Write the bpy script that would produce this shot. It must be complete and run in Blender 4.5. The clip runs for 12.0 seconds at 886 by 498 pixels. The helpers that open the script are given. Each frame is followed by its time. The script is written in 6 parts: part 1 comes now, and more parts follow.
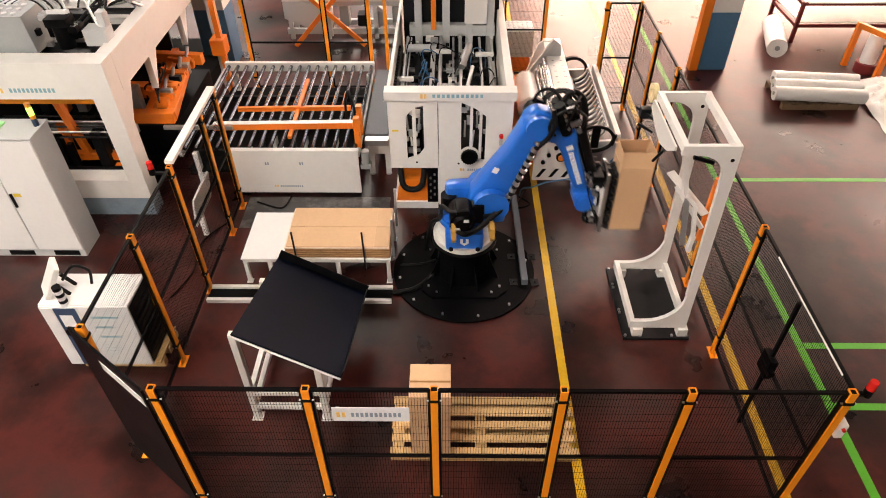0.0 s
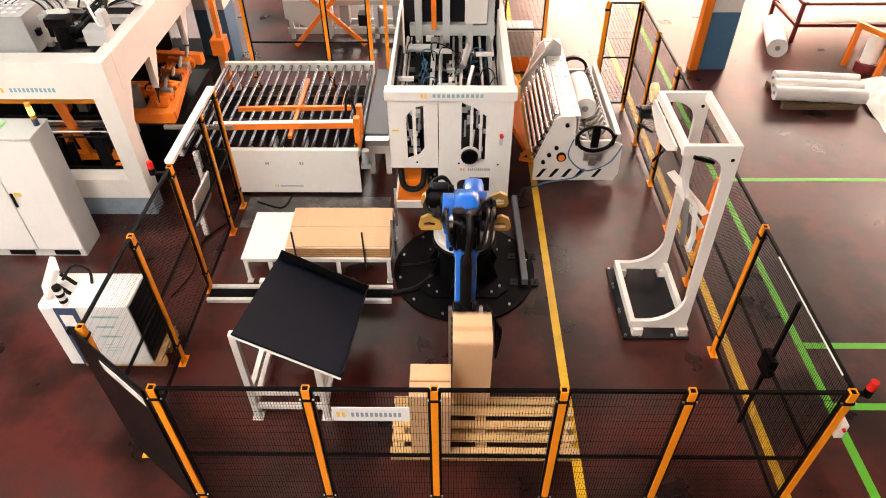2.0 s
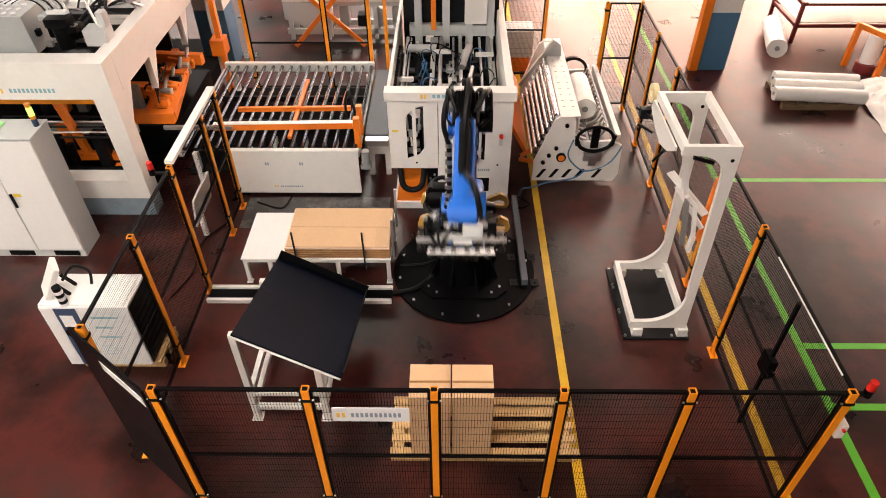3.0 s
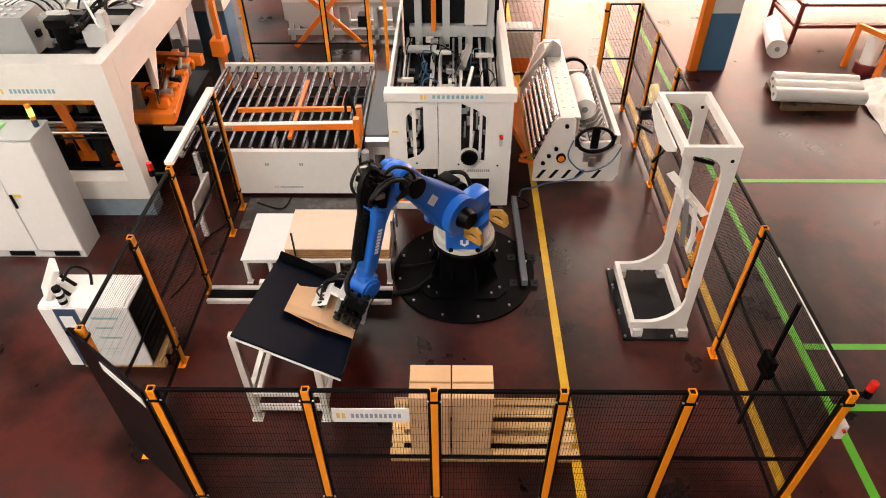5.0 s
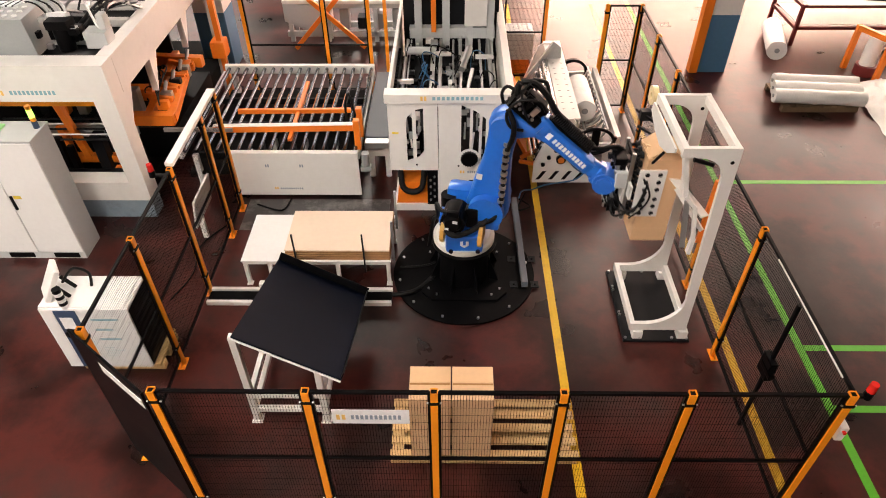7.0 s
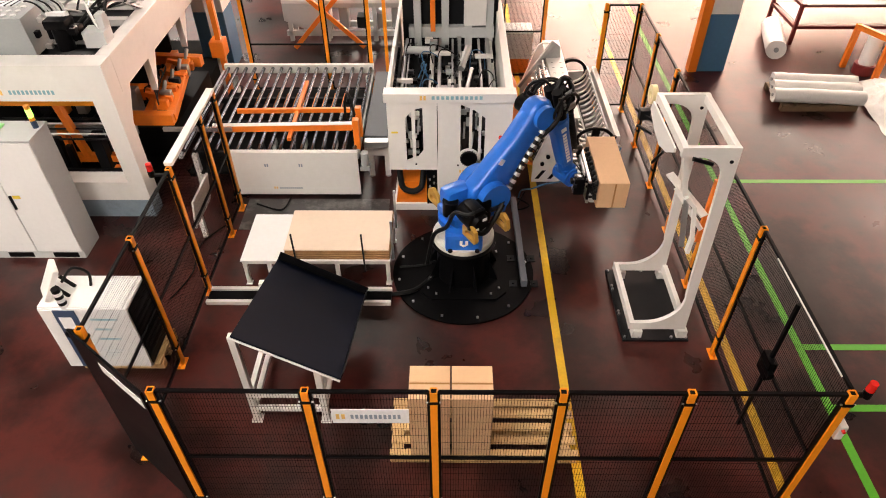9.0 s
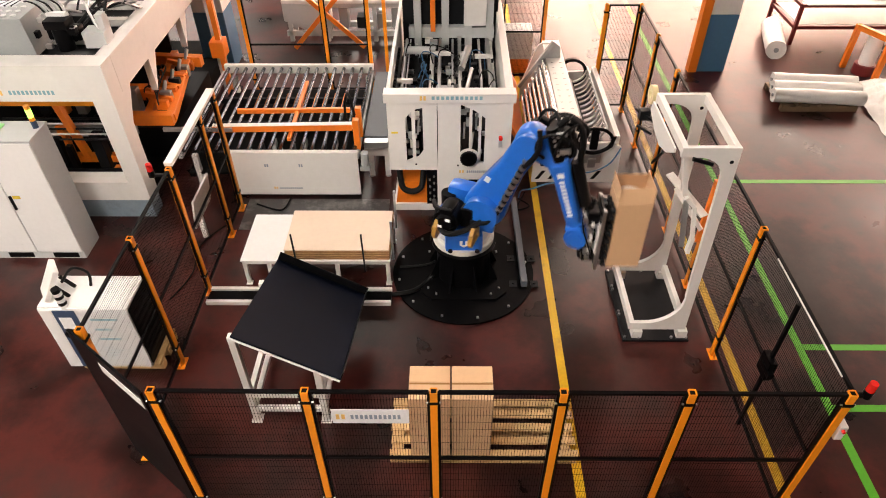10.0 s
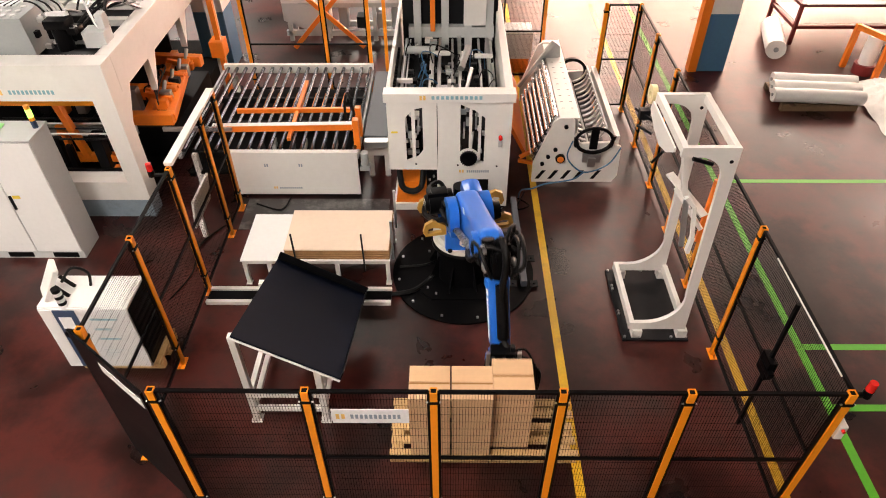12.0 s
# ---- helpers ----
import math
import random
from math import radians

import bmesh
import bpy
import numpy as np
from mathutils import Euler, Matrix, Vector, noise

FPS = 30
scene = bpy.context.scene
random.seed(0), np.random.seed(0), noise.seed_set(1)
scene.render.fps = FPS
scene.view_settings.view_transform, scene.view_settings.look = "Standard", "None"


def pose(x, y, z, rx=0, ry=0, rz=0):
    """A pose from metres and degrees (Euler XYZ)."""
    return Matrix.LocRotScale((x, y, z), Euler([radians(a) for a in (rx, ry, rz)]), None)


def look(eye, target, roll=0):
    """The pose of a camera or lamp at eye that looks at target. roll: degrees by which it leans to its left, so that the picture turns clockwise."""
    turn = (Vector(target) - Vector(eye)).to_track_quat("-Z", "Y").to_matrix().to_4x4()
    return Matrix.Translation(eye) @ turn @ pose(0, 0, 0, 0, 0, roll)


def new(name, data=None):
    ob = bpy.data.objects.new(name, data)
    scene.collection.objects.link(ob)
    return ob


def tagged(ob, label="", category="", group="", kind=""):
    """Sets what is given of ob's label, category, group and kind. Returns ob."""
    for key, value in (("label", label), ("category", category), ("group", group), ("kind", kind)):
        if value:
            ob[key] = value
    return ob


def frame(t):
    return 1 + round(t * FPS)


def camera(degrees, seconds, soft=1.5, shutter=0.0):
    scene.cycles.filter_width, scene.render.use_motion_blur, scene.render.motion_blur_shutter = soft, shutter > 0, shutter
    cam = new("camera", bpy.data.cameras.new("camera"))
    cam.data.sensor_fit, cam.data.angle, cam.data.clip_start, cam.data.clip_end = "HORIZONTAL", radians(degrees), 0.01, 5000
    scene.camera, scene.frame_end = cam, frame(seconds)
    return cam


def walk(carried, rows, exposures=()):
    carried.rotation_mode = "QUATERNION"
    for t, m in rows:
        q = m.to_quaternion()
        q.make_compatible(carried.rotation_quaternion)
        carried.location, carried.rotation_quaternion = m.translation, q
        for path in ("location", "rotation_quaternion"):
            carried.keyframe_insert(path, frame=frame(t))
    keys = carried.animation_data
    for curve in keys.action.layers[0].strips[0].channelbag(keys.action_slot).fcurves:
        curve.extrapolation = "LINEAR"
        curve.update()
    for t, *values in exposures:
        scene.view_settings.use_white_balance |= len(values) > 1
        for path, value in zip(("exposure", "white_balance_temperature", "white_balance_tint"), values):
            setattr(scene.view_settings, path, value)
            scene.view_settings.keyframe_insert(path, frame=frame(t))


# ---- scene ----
# camera: stands high over the cell and sways by a hair
cam = camera(67.734, 12.0, soft=1.0, shutter=0.4)
EYE = Vector((0.0, 0.0, 6.304))
AIM = Vector((-0.1264, 7.4232, -0.3951))


def sway(t, right, down):
    """The camera's pose with its aim moved by a few centimetres at ten metres."""
    return t, look(EYE, AIM + Vector((-right, 0, 0)) * 0.0086 + Vector((0, 0.67, 0.742)) * 0.0086 * down, -0.441)


walk(cam, [sway(0.0, 0, 1), sway(0.5, -0.5, 0.5), sway(1.5, 0, 1.3), sway(2.5, 0.5, 0), sway(3.0, 0, 1.4), sway(5.0, 0, 2.5), sway(5.5, 0.5, 3.8),
           sway(6.5, 0, 4.4), sway(7.0, 0, 5), sway(9.0, -1, 4), sway(10.0, -1, 4.3), sway(11.0, -1, 4), sway(12.0, -1.2, 3.8)],
     exposures=[(0.0, 0.47), (0.5, 0.47), (1.0, 0.65), (1.5, 0.52), (2.0, 0.78), (2.5, 0.52), (3.0, 0.47), (12.0, 0.47)])

# ---------------------------------------------------------------- light
world = bpy.data.worlds.new("world")
scene.world = world
world.use_nodes = True
wn = world.node_tree.nodes
sky = wn.new("ShaderNodeTexSky")
sky.sky_type, sky.sun_disc = "NISHITA", False
sky.sun_elevation, sky.sun_rotation = radians(40), radians(20)
world.node_tree.links.new(sky.outputs[0], wn["Background"].inputs[0])
wn["Background"].inputs[1].default_value = 0.1


# ---------------------------------------------------------------- materials
def material(name, color, rough=0.5, metal=0.0, vary=0.15, grain=8.0, stain=0.0, stain_color=(0.05, 0.04, 0.035), bump=0.0, spec=0.5, emit=0.0, per_object=0.0, transmission=0.0, coat=0.0):
    """Principled surface with broad and fine variation, optional stains, relief and glow."""
    m = bpy.data.materials.new(name)
    m.use_nodes = True
    nt = m.node_tree
    b = nt.nodes["Principled BSDF"]
    add = nt.nodes.new
    tc = add("ShaderNodeTexCoord")
    big, fine = add("ShaderNodeTexNoise"), add("ShaderNodeTexNoise")
    big.inputs["Scale"].default_value, big.inputs["Detail"].default_value = grain * 0.18, 5
    fine.inputs["Scale"].default_value, fine.inputs["Detail"].default_value = grain * 4, 4
    for nz in (big, fine):
        nt.links.new(tc.outputs["Object"], nz.inputs["Vector"])
    mixf = add("ShaderNodeMath")
    mixf.operation = "MULTIPLY_ADD"
    nt.links.new(big.outputs[0], mixf.inputs[0])
    mixf.inputs[1].default_value = 0.65
    sub = add("ShaderNodeMath")
    sub.operation = "MULTIPLY"
    nt.links.new(fine.outputs[0], sub.inputs[0])
    sub.inputs[1].default_value = 0.35
    nt.links.new(sub.outputs[0], mixf.inputs[2])
    ramp = add("ShaderNodeValToRGB")
    lo = [max(0.0, c * (1 - vary)) for c in color]
    hi = [min(1.0, c * (1 + vary)) for c in color]
    ramp.color_ramp.elements[0].position, ramp.color_ramp.elements[1].position = 0.3, 0.7
    ramp.color_ramp.elements[0].color, ramp.color_ramp.elements[1].color = (*lo, 1), (*hi, 1)
    nt.links.new(mixf.outputs[0], ramp.inputs[0])
    out = ramp.outputs[0]
    if per_object:
        info, hsv, ma = add("ShaderNodeObjectInfo"), add("ShaderNodeHueSaturation"), add("ShaderNodeMath")
        ma.operation = "MULTIPLY_ADD"
        nt.links.new(info.outputs["Random"], ma.inputs[0])
        ma.inputs[1].default_value, ma.inputs[2].default_value = 2 * per_object, 1 - per_object
        nt.links.new(ma.outputs[0], hsv.inputs["Value"])
        nt.links.new(out, hsv.inputs["Color"])
        out = hsv.outputs[0]
    if stain:
        sn, sr, mx = add("ShaderNodeTexNoise"), add("ShaderNodeValToRGB"), add("ShaderNodeMix")
        sn.inputs["Scale"].default_value, sn.inputs["Detail"].default_value, sn.inputs["Roughness"].default_value = grain * 0.35, 8, 0.65
        nt.links.new(tc.outputs["Object"], sn.inputs["Vector"])
        sr.color_ramp.elements[0].position, sr.color_ramp.elements[1].position = 0.52, 0.72
        sr.color_ramp.elements[0].color, sr.color_ramp.elements[1].color = (0, 0, 0, 1), (stain, stain, stain, 1)
        nt.links.new(sn.outputs[0], sr.inputs[0])
        mx.data_type = "RGBA"
        nt.links.new(sr.outputs[0], mx.inputs[0])
        nt.links.new(out, mx.inputs[6])
        mx.inputs[7].default_value = (*stain_color, 1)
        out = mx.outputs[2]
    nt.links.new(out, b.inputs["Base Color"])
    rr = add("ShaderNodeMapRange")
    nt.links.new(mixf.outputs[0], rr.inputs[0])
    rr.inputs[3].default_value, rr.inputs[4].default_value = max(0.03, rough - 0.1), min(1, rough + 0.1)
    nt.links.new(rr.outputs[0], b.inputs["Roughness"])
    b.inputs["Metallic"].default_value = metal
    b.inputs["Specular IOR Level"].default_value = spec
    b.inputs["Transmission Weight"].default_value = transmission
    b.inputs["Coat Weight"].default_value = coat
    if bump:
        bn = add("ShaderNodeBump")
        bn.inputs["Strength"].default_value, bn.inputs["Distance"].default_value = bump, 0.01
        nt.links.new(fine.outputs[0], bn.inputs["Height"])
        nt.links.new(bn.outputs[0], b.inputs["Normal"])
    if emit:
        b.inputs["Emission Color"].default_value = (*color, 1)
        b.inputs["Emission Strength"].default_value = emit
    return m


WHITE = material("white_paint", (0.76, 0.745, 0.715), 0.38, vary=0.05, grain=3, stain=0.25, stain_color=(0.5, 0.47, 0.42))
WHITE2 = material("white_enamel", (0.76, 0.755, 0.745), 0.3, vary=0.05, grain=4)
GREY_PAINT = material("grey_paint", (0.30, 0.32, 0.32), 0.45, vary=0.08)
LIGHT_GREY = material("light_grey_paint", (0.5, 0.515, 0.515), 0.4, vary=0.06)
ORANGE = material("orange_paint", (0.80, 0.20, 0.015), 0.38, vary=0.1, grain=6)
ORANGE_POST = material("orange_post_paint", (0.9, 0.30, 0.012), 0.35, vary=0.08, grain=6)
BLACK = material("black_paint", (0.0025, 0.0025, 0.003), 0.38, vary=0.3, spec=0.08)
BLACK_WIRE = material("black_wire", (0.002, 0.002, 0.0022), 0.7, vary=0.2, spec=0.05)
RUBBER = material("black_rubber", (0.004, 0.004, 0.0045), 0.5, vary=0.3, spec=0.2)
DARK_STEEL = material("dark_steel_plate", (0.008, 0.009, 0.011), 0.45, 0.1, vary=0.3, grain=5, stain=0.4, stain_color=(0.018, 0.017, 0.016), spec=0.18)
NAVY = material("navy_belt", (0.0012, 0.003, 0.009), 0.45, vary=0.4, grain=4, stain=0.5, stain_color=(0.004, 0.008, 0.02), spec=0.06)
BLUE = material("robot_blue", (0.014, 0.14, 0.60), 0.32, vary=0.1, grain=5, coat=0.3)
PILLAR_BLUE = material("blue_wall_paint", (0.06, 0.16, 0.28), 0.5, vary=0.12, grain=4)
NAVY_PANEL = material("navy_panel", (0.03, 0.055, 0.11), 0.4)
YELLOW = material("ochre_bracket_paint", (0.46, 0.26, 0.05), 0.45, vary=0.12)
YELLOW_LINE = material("yellow_floor_paint", (0.72, 0.43, 0.015), 0.4, vary=0.15, grain=7, stain=0.55, stain_color=(0.28, 0.15, 0.05))
GREEN_LINE = material("green_floor_paint", (0.09, 0.42, 0.02), 0.4, vary=0.15, grain=7, stain=0.35, stain_color=(0.12, 0.2, 0.05))
CARD = material("corrugated_card", (0.65, 0.415, 0.235), 0.75, vary=0.07, grain=5, bump=0.08, per_object=0.04)
CARD_EDGE = material("card_edge", (0.36, 0.19, 0.08), 0.85, vary=0.35, grain=20)
# paler copy of the card: light from above put into the colour
CARD_TOP_LIT = material("top_lit_card", (0.78, 0.62, 0.48), 0.7, vary=0.05, grain=4)
TAPE = material("brown_tape", (0.36, 0.19, 0.075), 0.2, vary=0.1)
WOOD = material("pallet_wood", (0.55, 0.36, 0.16), 0.75, vary=0.25, grain=9, stain=0.4, stain_color=(0.22, 0.13, 0.06), bump=0.2, per_object=0.15)
DARK_WOOD = material("dark_pallet_wood", (0.16, 0.10, 0.055), 0.8, vary=0.3, grain=9, bump=0.2, per_object=0.15)
STEEL = material("steel_roller", (0.085, 0.095, 0.115), 0.2, 1.0, vary=0.12, grain=6)
CHROME = material("chromed_roller", (0.55, 0.56, 0.58), 0.22, 1.0, vary=0.1, grain=6)
ALU = material("aluminium", (0.45, 0.45, 0.45), 0.35, 0.9, vary=0.1)
GALV = material("galvanised_steel", (0.5, 0.52, 0.53), 0.4, 0.8, vary=0.15)
FILM = material("wrapped_white_film", (0.82, 0.81, 0.78), 0.35, vary=0.06, grain=10, bump=0.25)
BASE_DISC = material("black_base_plate", (0.0025, 0.0025, 0.003), 0.5, 0.0, vary=0.3, grain=5, stain=0.35, stain_color=(0.007, 0.0065, 0.006), spec=0.06)
STONE_WHITE = material("cast_ring_white", (0.62, 0.60, 0.54), 0.45, vary=0.1)
RED = material("red_lens", (0.6, 0.02, 0.015), 0.25)
DARK_RED = material("dark_red_frame", (0.16, 0.015, 0.015), 0.45)
GREEN_FOLDER = material("green_plastic", (0.35, 0.75, 0.3), 0.35)
BLUE_HOSE = material("blue_hose", (0.03, 0.12, 0.25), 0.4)
TEXT_BLUE = material("teal_lettering", (0.22, 0.42, 0.48), 0.5)
TEXT_GREY = material("grey_lettering", (0.25, 0.3, 0.36), 0.5)
TEXT_GOLD = material("gold_mark", (0.8, 0.5, 0.12), 0.5)
LABEL_WHITE = material("white_label", (0.8, 0.8, 0.8), 0.4)
LABEL_YELLOW = material("yellow_label", (0.8, 0.6, 0.05), 0.4)
# near-black for hollows and machine insides: shade put into the colour
INTERIOR_SHADE = material("painted_interior_shade", (0.004, 0.004, 0.004), 0.8, spec=0.1)
GLASS = material("acrylic", (0.9, 0.93, 0.93), 0.05, vary=0.0, transmission=1.0)
LAMP_GREEN = material("lamp_green", (0.45, 1.0, 0.12), 0.3, emit=1.6)
LAMP_AMBER = material("lamp_amber", (0.8, 0.3, 0.02), 0.3)
SCREEN = material("dark_screen", (0.03, 0.035, 0.04), 0.2)
HALL_WALL = material("hall_wall", (0.25, 0.235, 0.22), 0.7, vary=0.06, grain=1)
HALL_ROOF = material("hall_roof", (0.08, 0.08, 0.083), 0.7, vary=0.06, grain=1)
ROOF_GLOW = material("roof_glow", (1.0, 0.89, 0.79), 0.4, vary=0.0, emit=10.0)
# warmer tint chosen so that the right-hand floor mirrors pink
ROOF_GLOW_WARM = material("warm_roof_glow", (1.0, 0.78, 0.65), 0.4, vary=0.0, emit=8.0)
WINDOW_GLOW = material("daylight_window", (1.0, 0.62, 0.46), 0.4, vary=0.0, emit=24.0)


def floor_material():
    """Worn, polished oxblood floor: red, brown and grey patches, scuffs, small dark spots."""
    m = bpy.data.materials.new("polished_floor")
    m.use_nodes = True
    nt = m.node_tree
    b, add, ln = nt.nodes["Principled BSDF"], nt.nodes.new, nt.links.new
    tc = add("ShaderNodeTexCoord")

    def noise_tex(scale, detail=6, rough=0.6):
        n = add("ShaderNodeTexNoise")
        n.inputs["Scale"].default_value, n.inputs["Detail"].default_value, n.inputs["Roughness"].default_value = scale, detail, rough
        ln(tc.outputs["Object"], n.inputs["Vector"])
        return n.outputs[0]

    def ramp(fac, stops):
        r = add("ShaderNodeValToRGB")
        while len(r.color_ramp.elements) < len(stops):
            r.color_ramp.elements.new(0.5)
        for e, (pos, c) in zip(r.color_ramp.elements, stops):
            e.position, e.color = pos, (*c, 1)
        ln(fac, r.inputs[0])
        return r.outputs[0]

    def mix(fac, a, c):
        x = add("ShaderNodeMix")
        x.data_type = "RGBA"
        ln(fac, x.inputs[0])
        ln(a, x.inputs[6])
        if isinstance(c, tuple):
            x.inputs[7].default_value = (*c, 1)
        else:
            ln(c, x.inputs[7])
        return x.outputs[2]

    base = ramp(noise_tex(0.55, 7, 0.62), [(0.36, (0.006, 0.0035, 0.0033)), (0.46, (0.026, 0.0065, 0.0052)), (0.56, (0.072, 0.0135, 0.0105)), (0.70, (0.036, 0.017, 0.014))])
    grey = ramp(noise_tex(0.7, 6, 0.6), [(0.5, (0, 0, 0)), (0.68, (0.55, 0.55, 0.55))])
    base = mix(grey, base, (0.034, 0.025, 0.023))
    spots = ramp(noise_tex(2.2, 5, 0.6), [(0.62, (0, 0, 0)), (0.78, (0.4, 0.4, 0.4))])
    base = mix(spots, base, (0.008, 0.006, 0.005))
    scuff = ramp(noise_tex(26, 5, 0.7), [(0.6, (0, 0, 0)), (0.8, (0.35, 0.35, 0.35))])
    base = mix(scuff, base, (0.075, 0.044, 0.038))
    ln(base, b.inputs["Base Color"])
    b.inputs["Specular IOR Level"].default_value = 0.36
    rr = add("ShaderNodeMapRange")
    ln(noise_tex(1.1, 4, 0.5), rr.inputs[0])
    rr.inputs[1].default_value, rr.inputs[2].default_value = 0.25, 0.75
    rr.inputs[3].default_value, rr.inputs[4].default_value = 0.24, 0.40
    ln(rr.outputs[0], b.inputs["Roughness"])
    bn = add("ShaderNodeBump")
    bn.inputs["Strength"].default_value, bn.inputs["Distance"].default_value = 0.05, 0.01
    ln(noise_tex(40, 3, 0.5), bn.inputs["Height"])
    ln(bn.outputs[0], b.inputs["Normal"])
    return m


FLOOR = floor_material()


# ---------------------------------------------------------------- mesh tools
def mesh_from(name, bm, mat):
    me = bpy.data.meshes.new(name)
    bmesh.ops.recalc_face_normals(bm, faces=bm.faces)
    bm.to_mesh(me)
    bm.free()
    me.materials.append(mat)
    return me


def part(name, bm, mat, parent, label="", smooth=False):
    """Links a bmesh as one mesh object under a thing or under a part."""
    me = mesh_from(name, bm, mat)
    if smooth:
        for poly in me.polygons:
            poly.use_smooth = True
        me.set_sharp_from_angle(angle=radians(35))
    ob = new(name, me)
    ob.parent = parent
    if label:
        tagged(ob, label)
    return ob


def thing(name, label, category, x=0.0, y=0.0, z=0.0, turn=0.0, group="", kind=""):
    ob = new(name)
    ob.empty_display_size = 0.2
    ob.matrix_basis = pose(x, y, z, 0, 0, turn)
    return tagged(ob, label, category, group, kind)


def solid(name, bm, mat, label, category, group="", kind="", smooth=False):
    """A top-level thing or piece of the setting that is one mesh."""
    ob = part(name, bm, mat, None, smooth=smooth)
    return tagged(ob, label, category, group, kind)


def B():
    return bmesh.new()


def block(bm, x0, y0, z0, x1, y1, z1, bevel=0.0, m=None):
    """A box between two corners, edges rounded by bevel, then moved by m."""
    c, s = Vector(((x0 + x1) / 2, (y0 + y1) / 2, (z0 + z1) / 2)), (abs(x1 - x0), abs(y1 - y0), abs(z1 - z0))
    vs = bmesh.ops.create_cube(bm, size=1)["verts"]
    bmesh.ops.scale(bm, vec=s, verts=vs)
    bmesh.ops.translate(bm, vec=c, verts=vs)
    if bevel:
        es = list({e for v in vs for e in v.link_edges})
        r = bmesh.ops.bevel(bm, geom=es, offset=min(bevel, 0.45 * min(s)), segments=2, profile=0.6, affect="EDGES")
        vs = list({v for f in r["faces"] for v in f.verts} | {v for v in vs if v.is_valid})
    if m is not None:
        bmesh.ops.transform(bm, matrix=m, verts=vs)
    return bm


def rod(bm, a, b, r, n=12, r2=None, caps=True):
    """A round bar from a to b."""
    a, b = Vector(a), Vector(b)
    d = b - a
    m = Matrix.Translation((a + b) / 2) @ d.to_track_quat("Z", "Y").to_matrix().to_4x4()
    bmesh.ops.create_cone(bm, cap_ends=caps, segments=n, radius1=r, radius2=r if r2 is None else r2, depth=d.length, matrix=m)
    return bm


def beam(bm, a, b, w, h, up=(0, 0, 1), bevel=0.0):
    """A square-section bar from a to b, w wide and h high across the up direction."""
    a, b = Vector(a), Vector(b)
    d = (b - a)
    zx = d.normalized()
    u = Vector(up)
    side = zx.cross(u)
    if side.length < 1e-4:
        side = zx.cross(Vector((1, 0, 0)))
    side.normalize()
    u = side.cross(zx)
    m = Matrix.Translation((a + b) / 2) @ Matrix((side, zx, u)).transposed().to_4x4()
    return block(bm, -w / 2, -d.length / 2, -h / 2, w / 2, d.length / 2, h / 2, bevel, m)


def prism(bm, pts, depth, m=None):
    """A flat outline in x, y, given thickness depth along z, then moved by m."""
    vs = [bm.verts.new((x, y, 0)) for x, y in pts]
    f = bm.faces.new(vs)
    r = bmesh.ops.extrude_face_region(bm, geom=[f])
    top = [v for v in r["geom"] if isinstance(v, bmesh.types.BMVert)]
    bmesh.ops.translate(bm, vec=(0, 0, depth), verts=top)
    if m is not None:
        bmesh.ops.transform(bm, matrix=m, verts=vs + top)
    return bm


def ring_plate(bm, outer, inner, depth, m=None):
    """A flat plate with one hole: outlines of equal point count."""
    n = len(outer)
    vo, vi = [bm.verts.new((x, y, 0)) for x, y in outer], [bm.verts.new((x, y, 0)) for x, y in inner]
    uo, ui = [bm.verts.new((x, y, depth)) for x, y in outer], [bm.verts.new((x, y, depth)) for x, y in inner]
    for i in range(n):
        j = (i + 1) % n
        for q in ((vo[i], vo[j], vi[j], vi[i]), (uo[i], uo[j], ui[j], ui[i]), (vo[i], vo[j], uo[j], uo[i]), (vi[i], vi[j], ui[j], ui[i])):
            bm.faces.new(q)
    if m is not None:
        bmesh.ops.transform(bm, matrix=m, verts=vo + vi + uo + ui)
    return bm


def tube(bm, pts, r, n=8, closed=False):
    """A hose swept through points, smoothed by Catmull-Rom."""
    P = [Vector(p) for p in pts]
    path = []
    for i in range(len(P) - 1):
        p0, p1, p2, p3 = P[max(i - 1, 0)], P[i], P[i + 1], P[min(i + 2, len(P) - 1)]
        for k in range(6):
            t = k / 6
            path.append(0.5 * ((2 * p1) + (p2 - p0) * t + (2 * p0 - 5 * p1 + 4 * p2 - p3) * t * t + (3 * p1 - p0 - 3 * p2 + p3) * t ** 3))
    path.append(P[-1])
    rings, ref = [], Vector((0.3, 0.2, 0.93))
    for i, p in enumerate(path):
        d = (path[min(i + 1, len(path) - 1)] - path[max(i - 1, 0)]).normalized()
        s = d.cross(ref)
        s = s.normalized() if s.length > 1e-3 else d.orthogonal().normalized()
        u = s.cross(d)
        rings.append([bm.verts.new(p + r * (math.cos(2 * math.pi * k / n) * s + math.sin(2 * math.pi * k / n) * u)) for k in range(n)])
    for a, b in zip(rings, rings[1:]):
        for k in range(n):
            bm.faces.new((a[k], a[(k + 1) % n], b[(k + 1) % n], b[k]))
    bm.faces.new(rings[0])
    bm.faces.new(rings[-1])
    return bm


def arc(cx, cy, r, a0, a1, n):
    return [(cx + r * math.cos(radians(a0 + (a1 - a0) * i / n)), cy + r * math.sin(radians(a0 + (a1 - a0) * i / n))) for i in range(n + 1)]


XZ = pose(0, 0, 0, 90)  # lays an outline drawn in x, y upright: its y becomes height, its depth goes to -y
YZ = pose(0, 0, 0, 90, 0, 90)  # the same across: outline x runs along world y, depth to +x


def bars(bm, x, z, y, width, height, count, depth=0.003):
    """Lettering as plain upright bars on a face that looks to -y."""
    step = width / count
    for i in range(count):
        block(bm, x + i * step, y - depth, z, x + i * step + step * 0.62, y, z + height)
    return bm


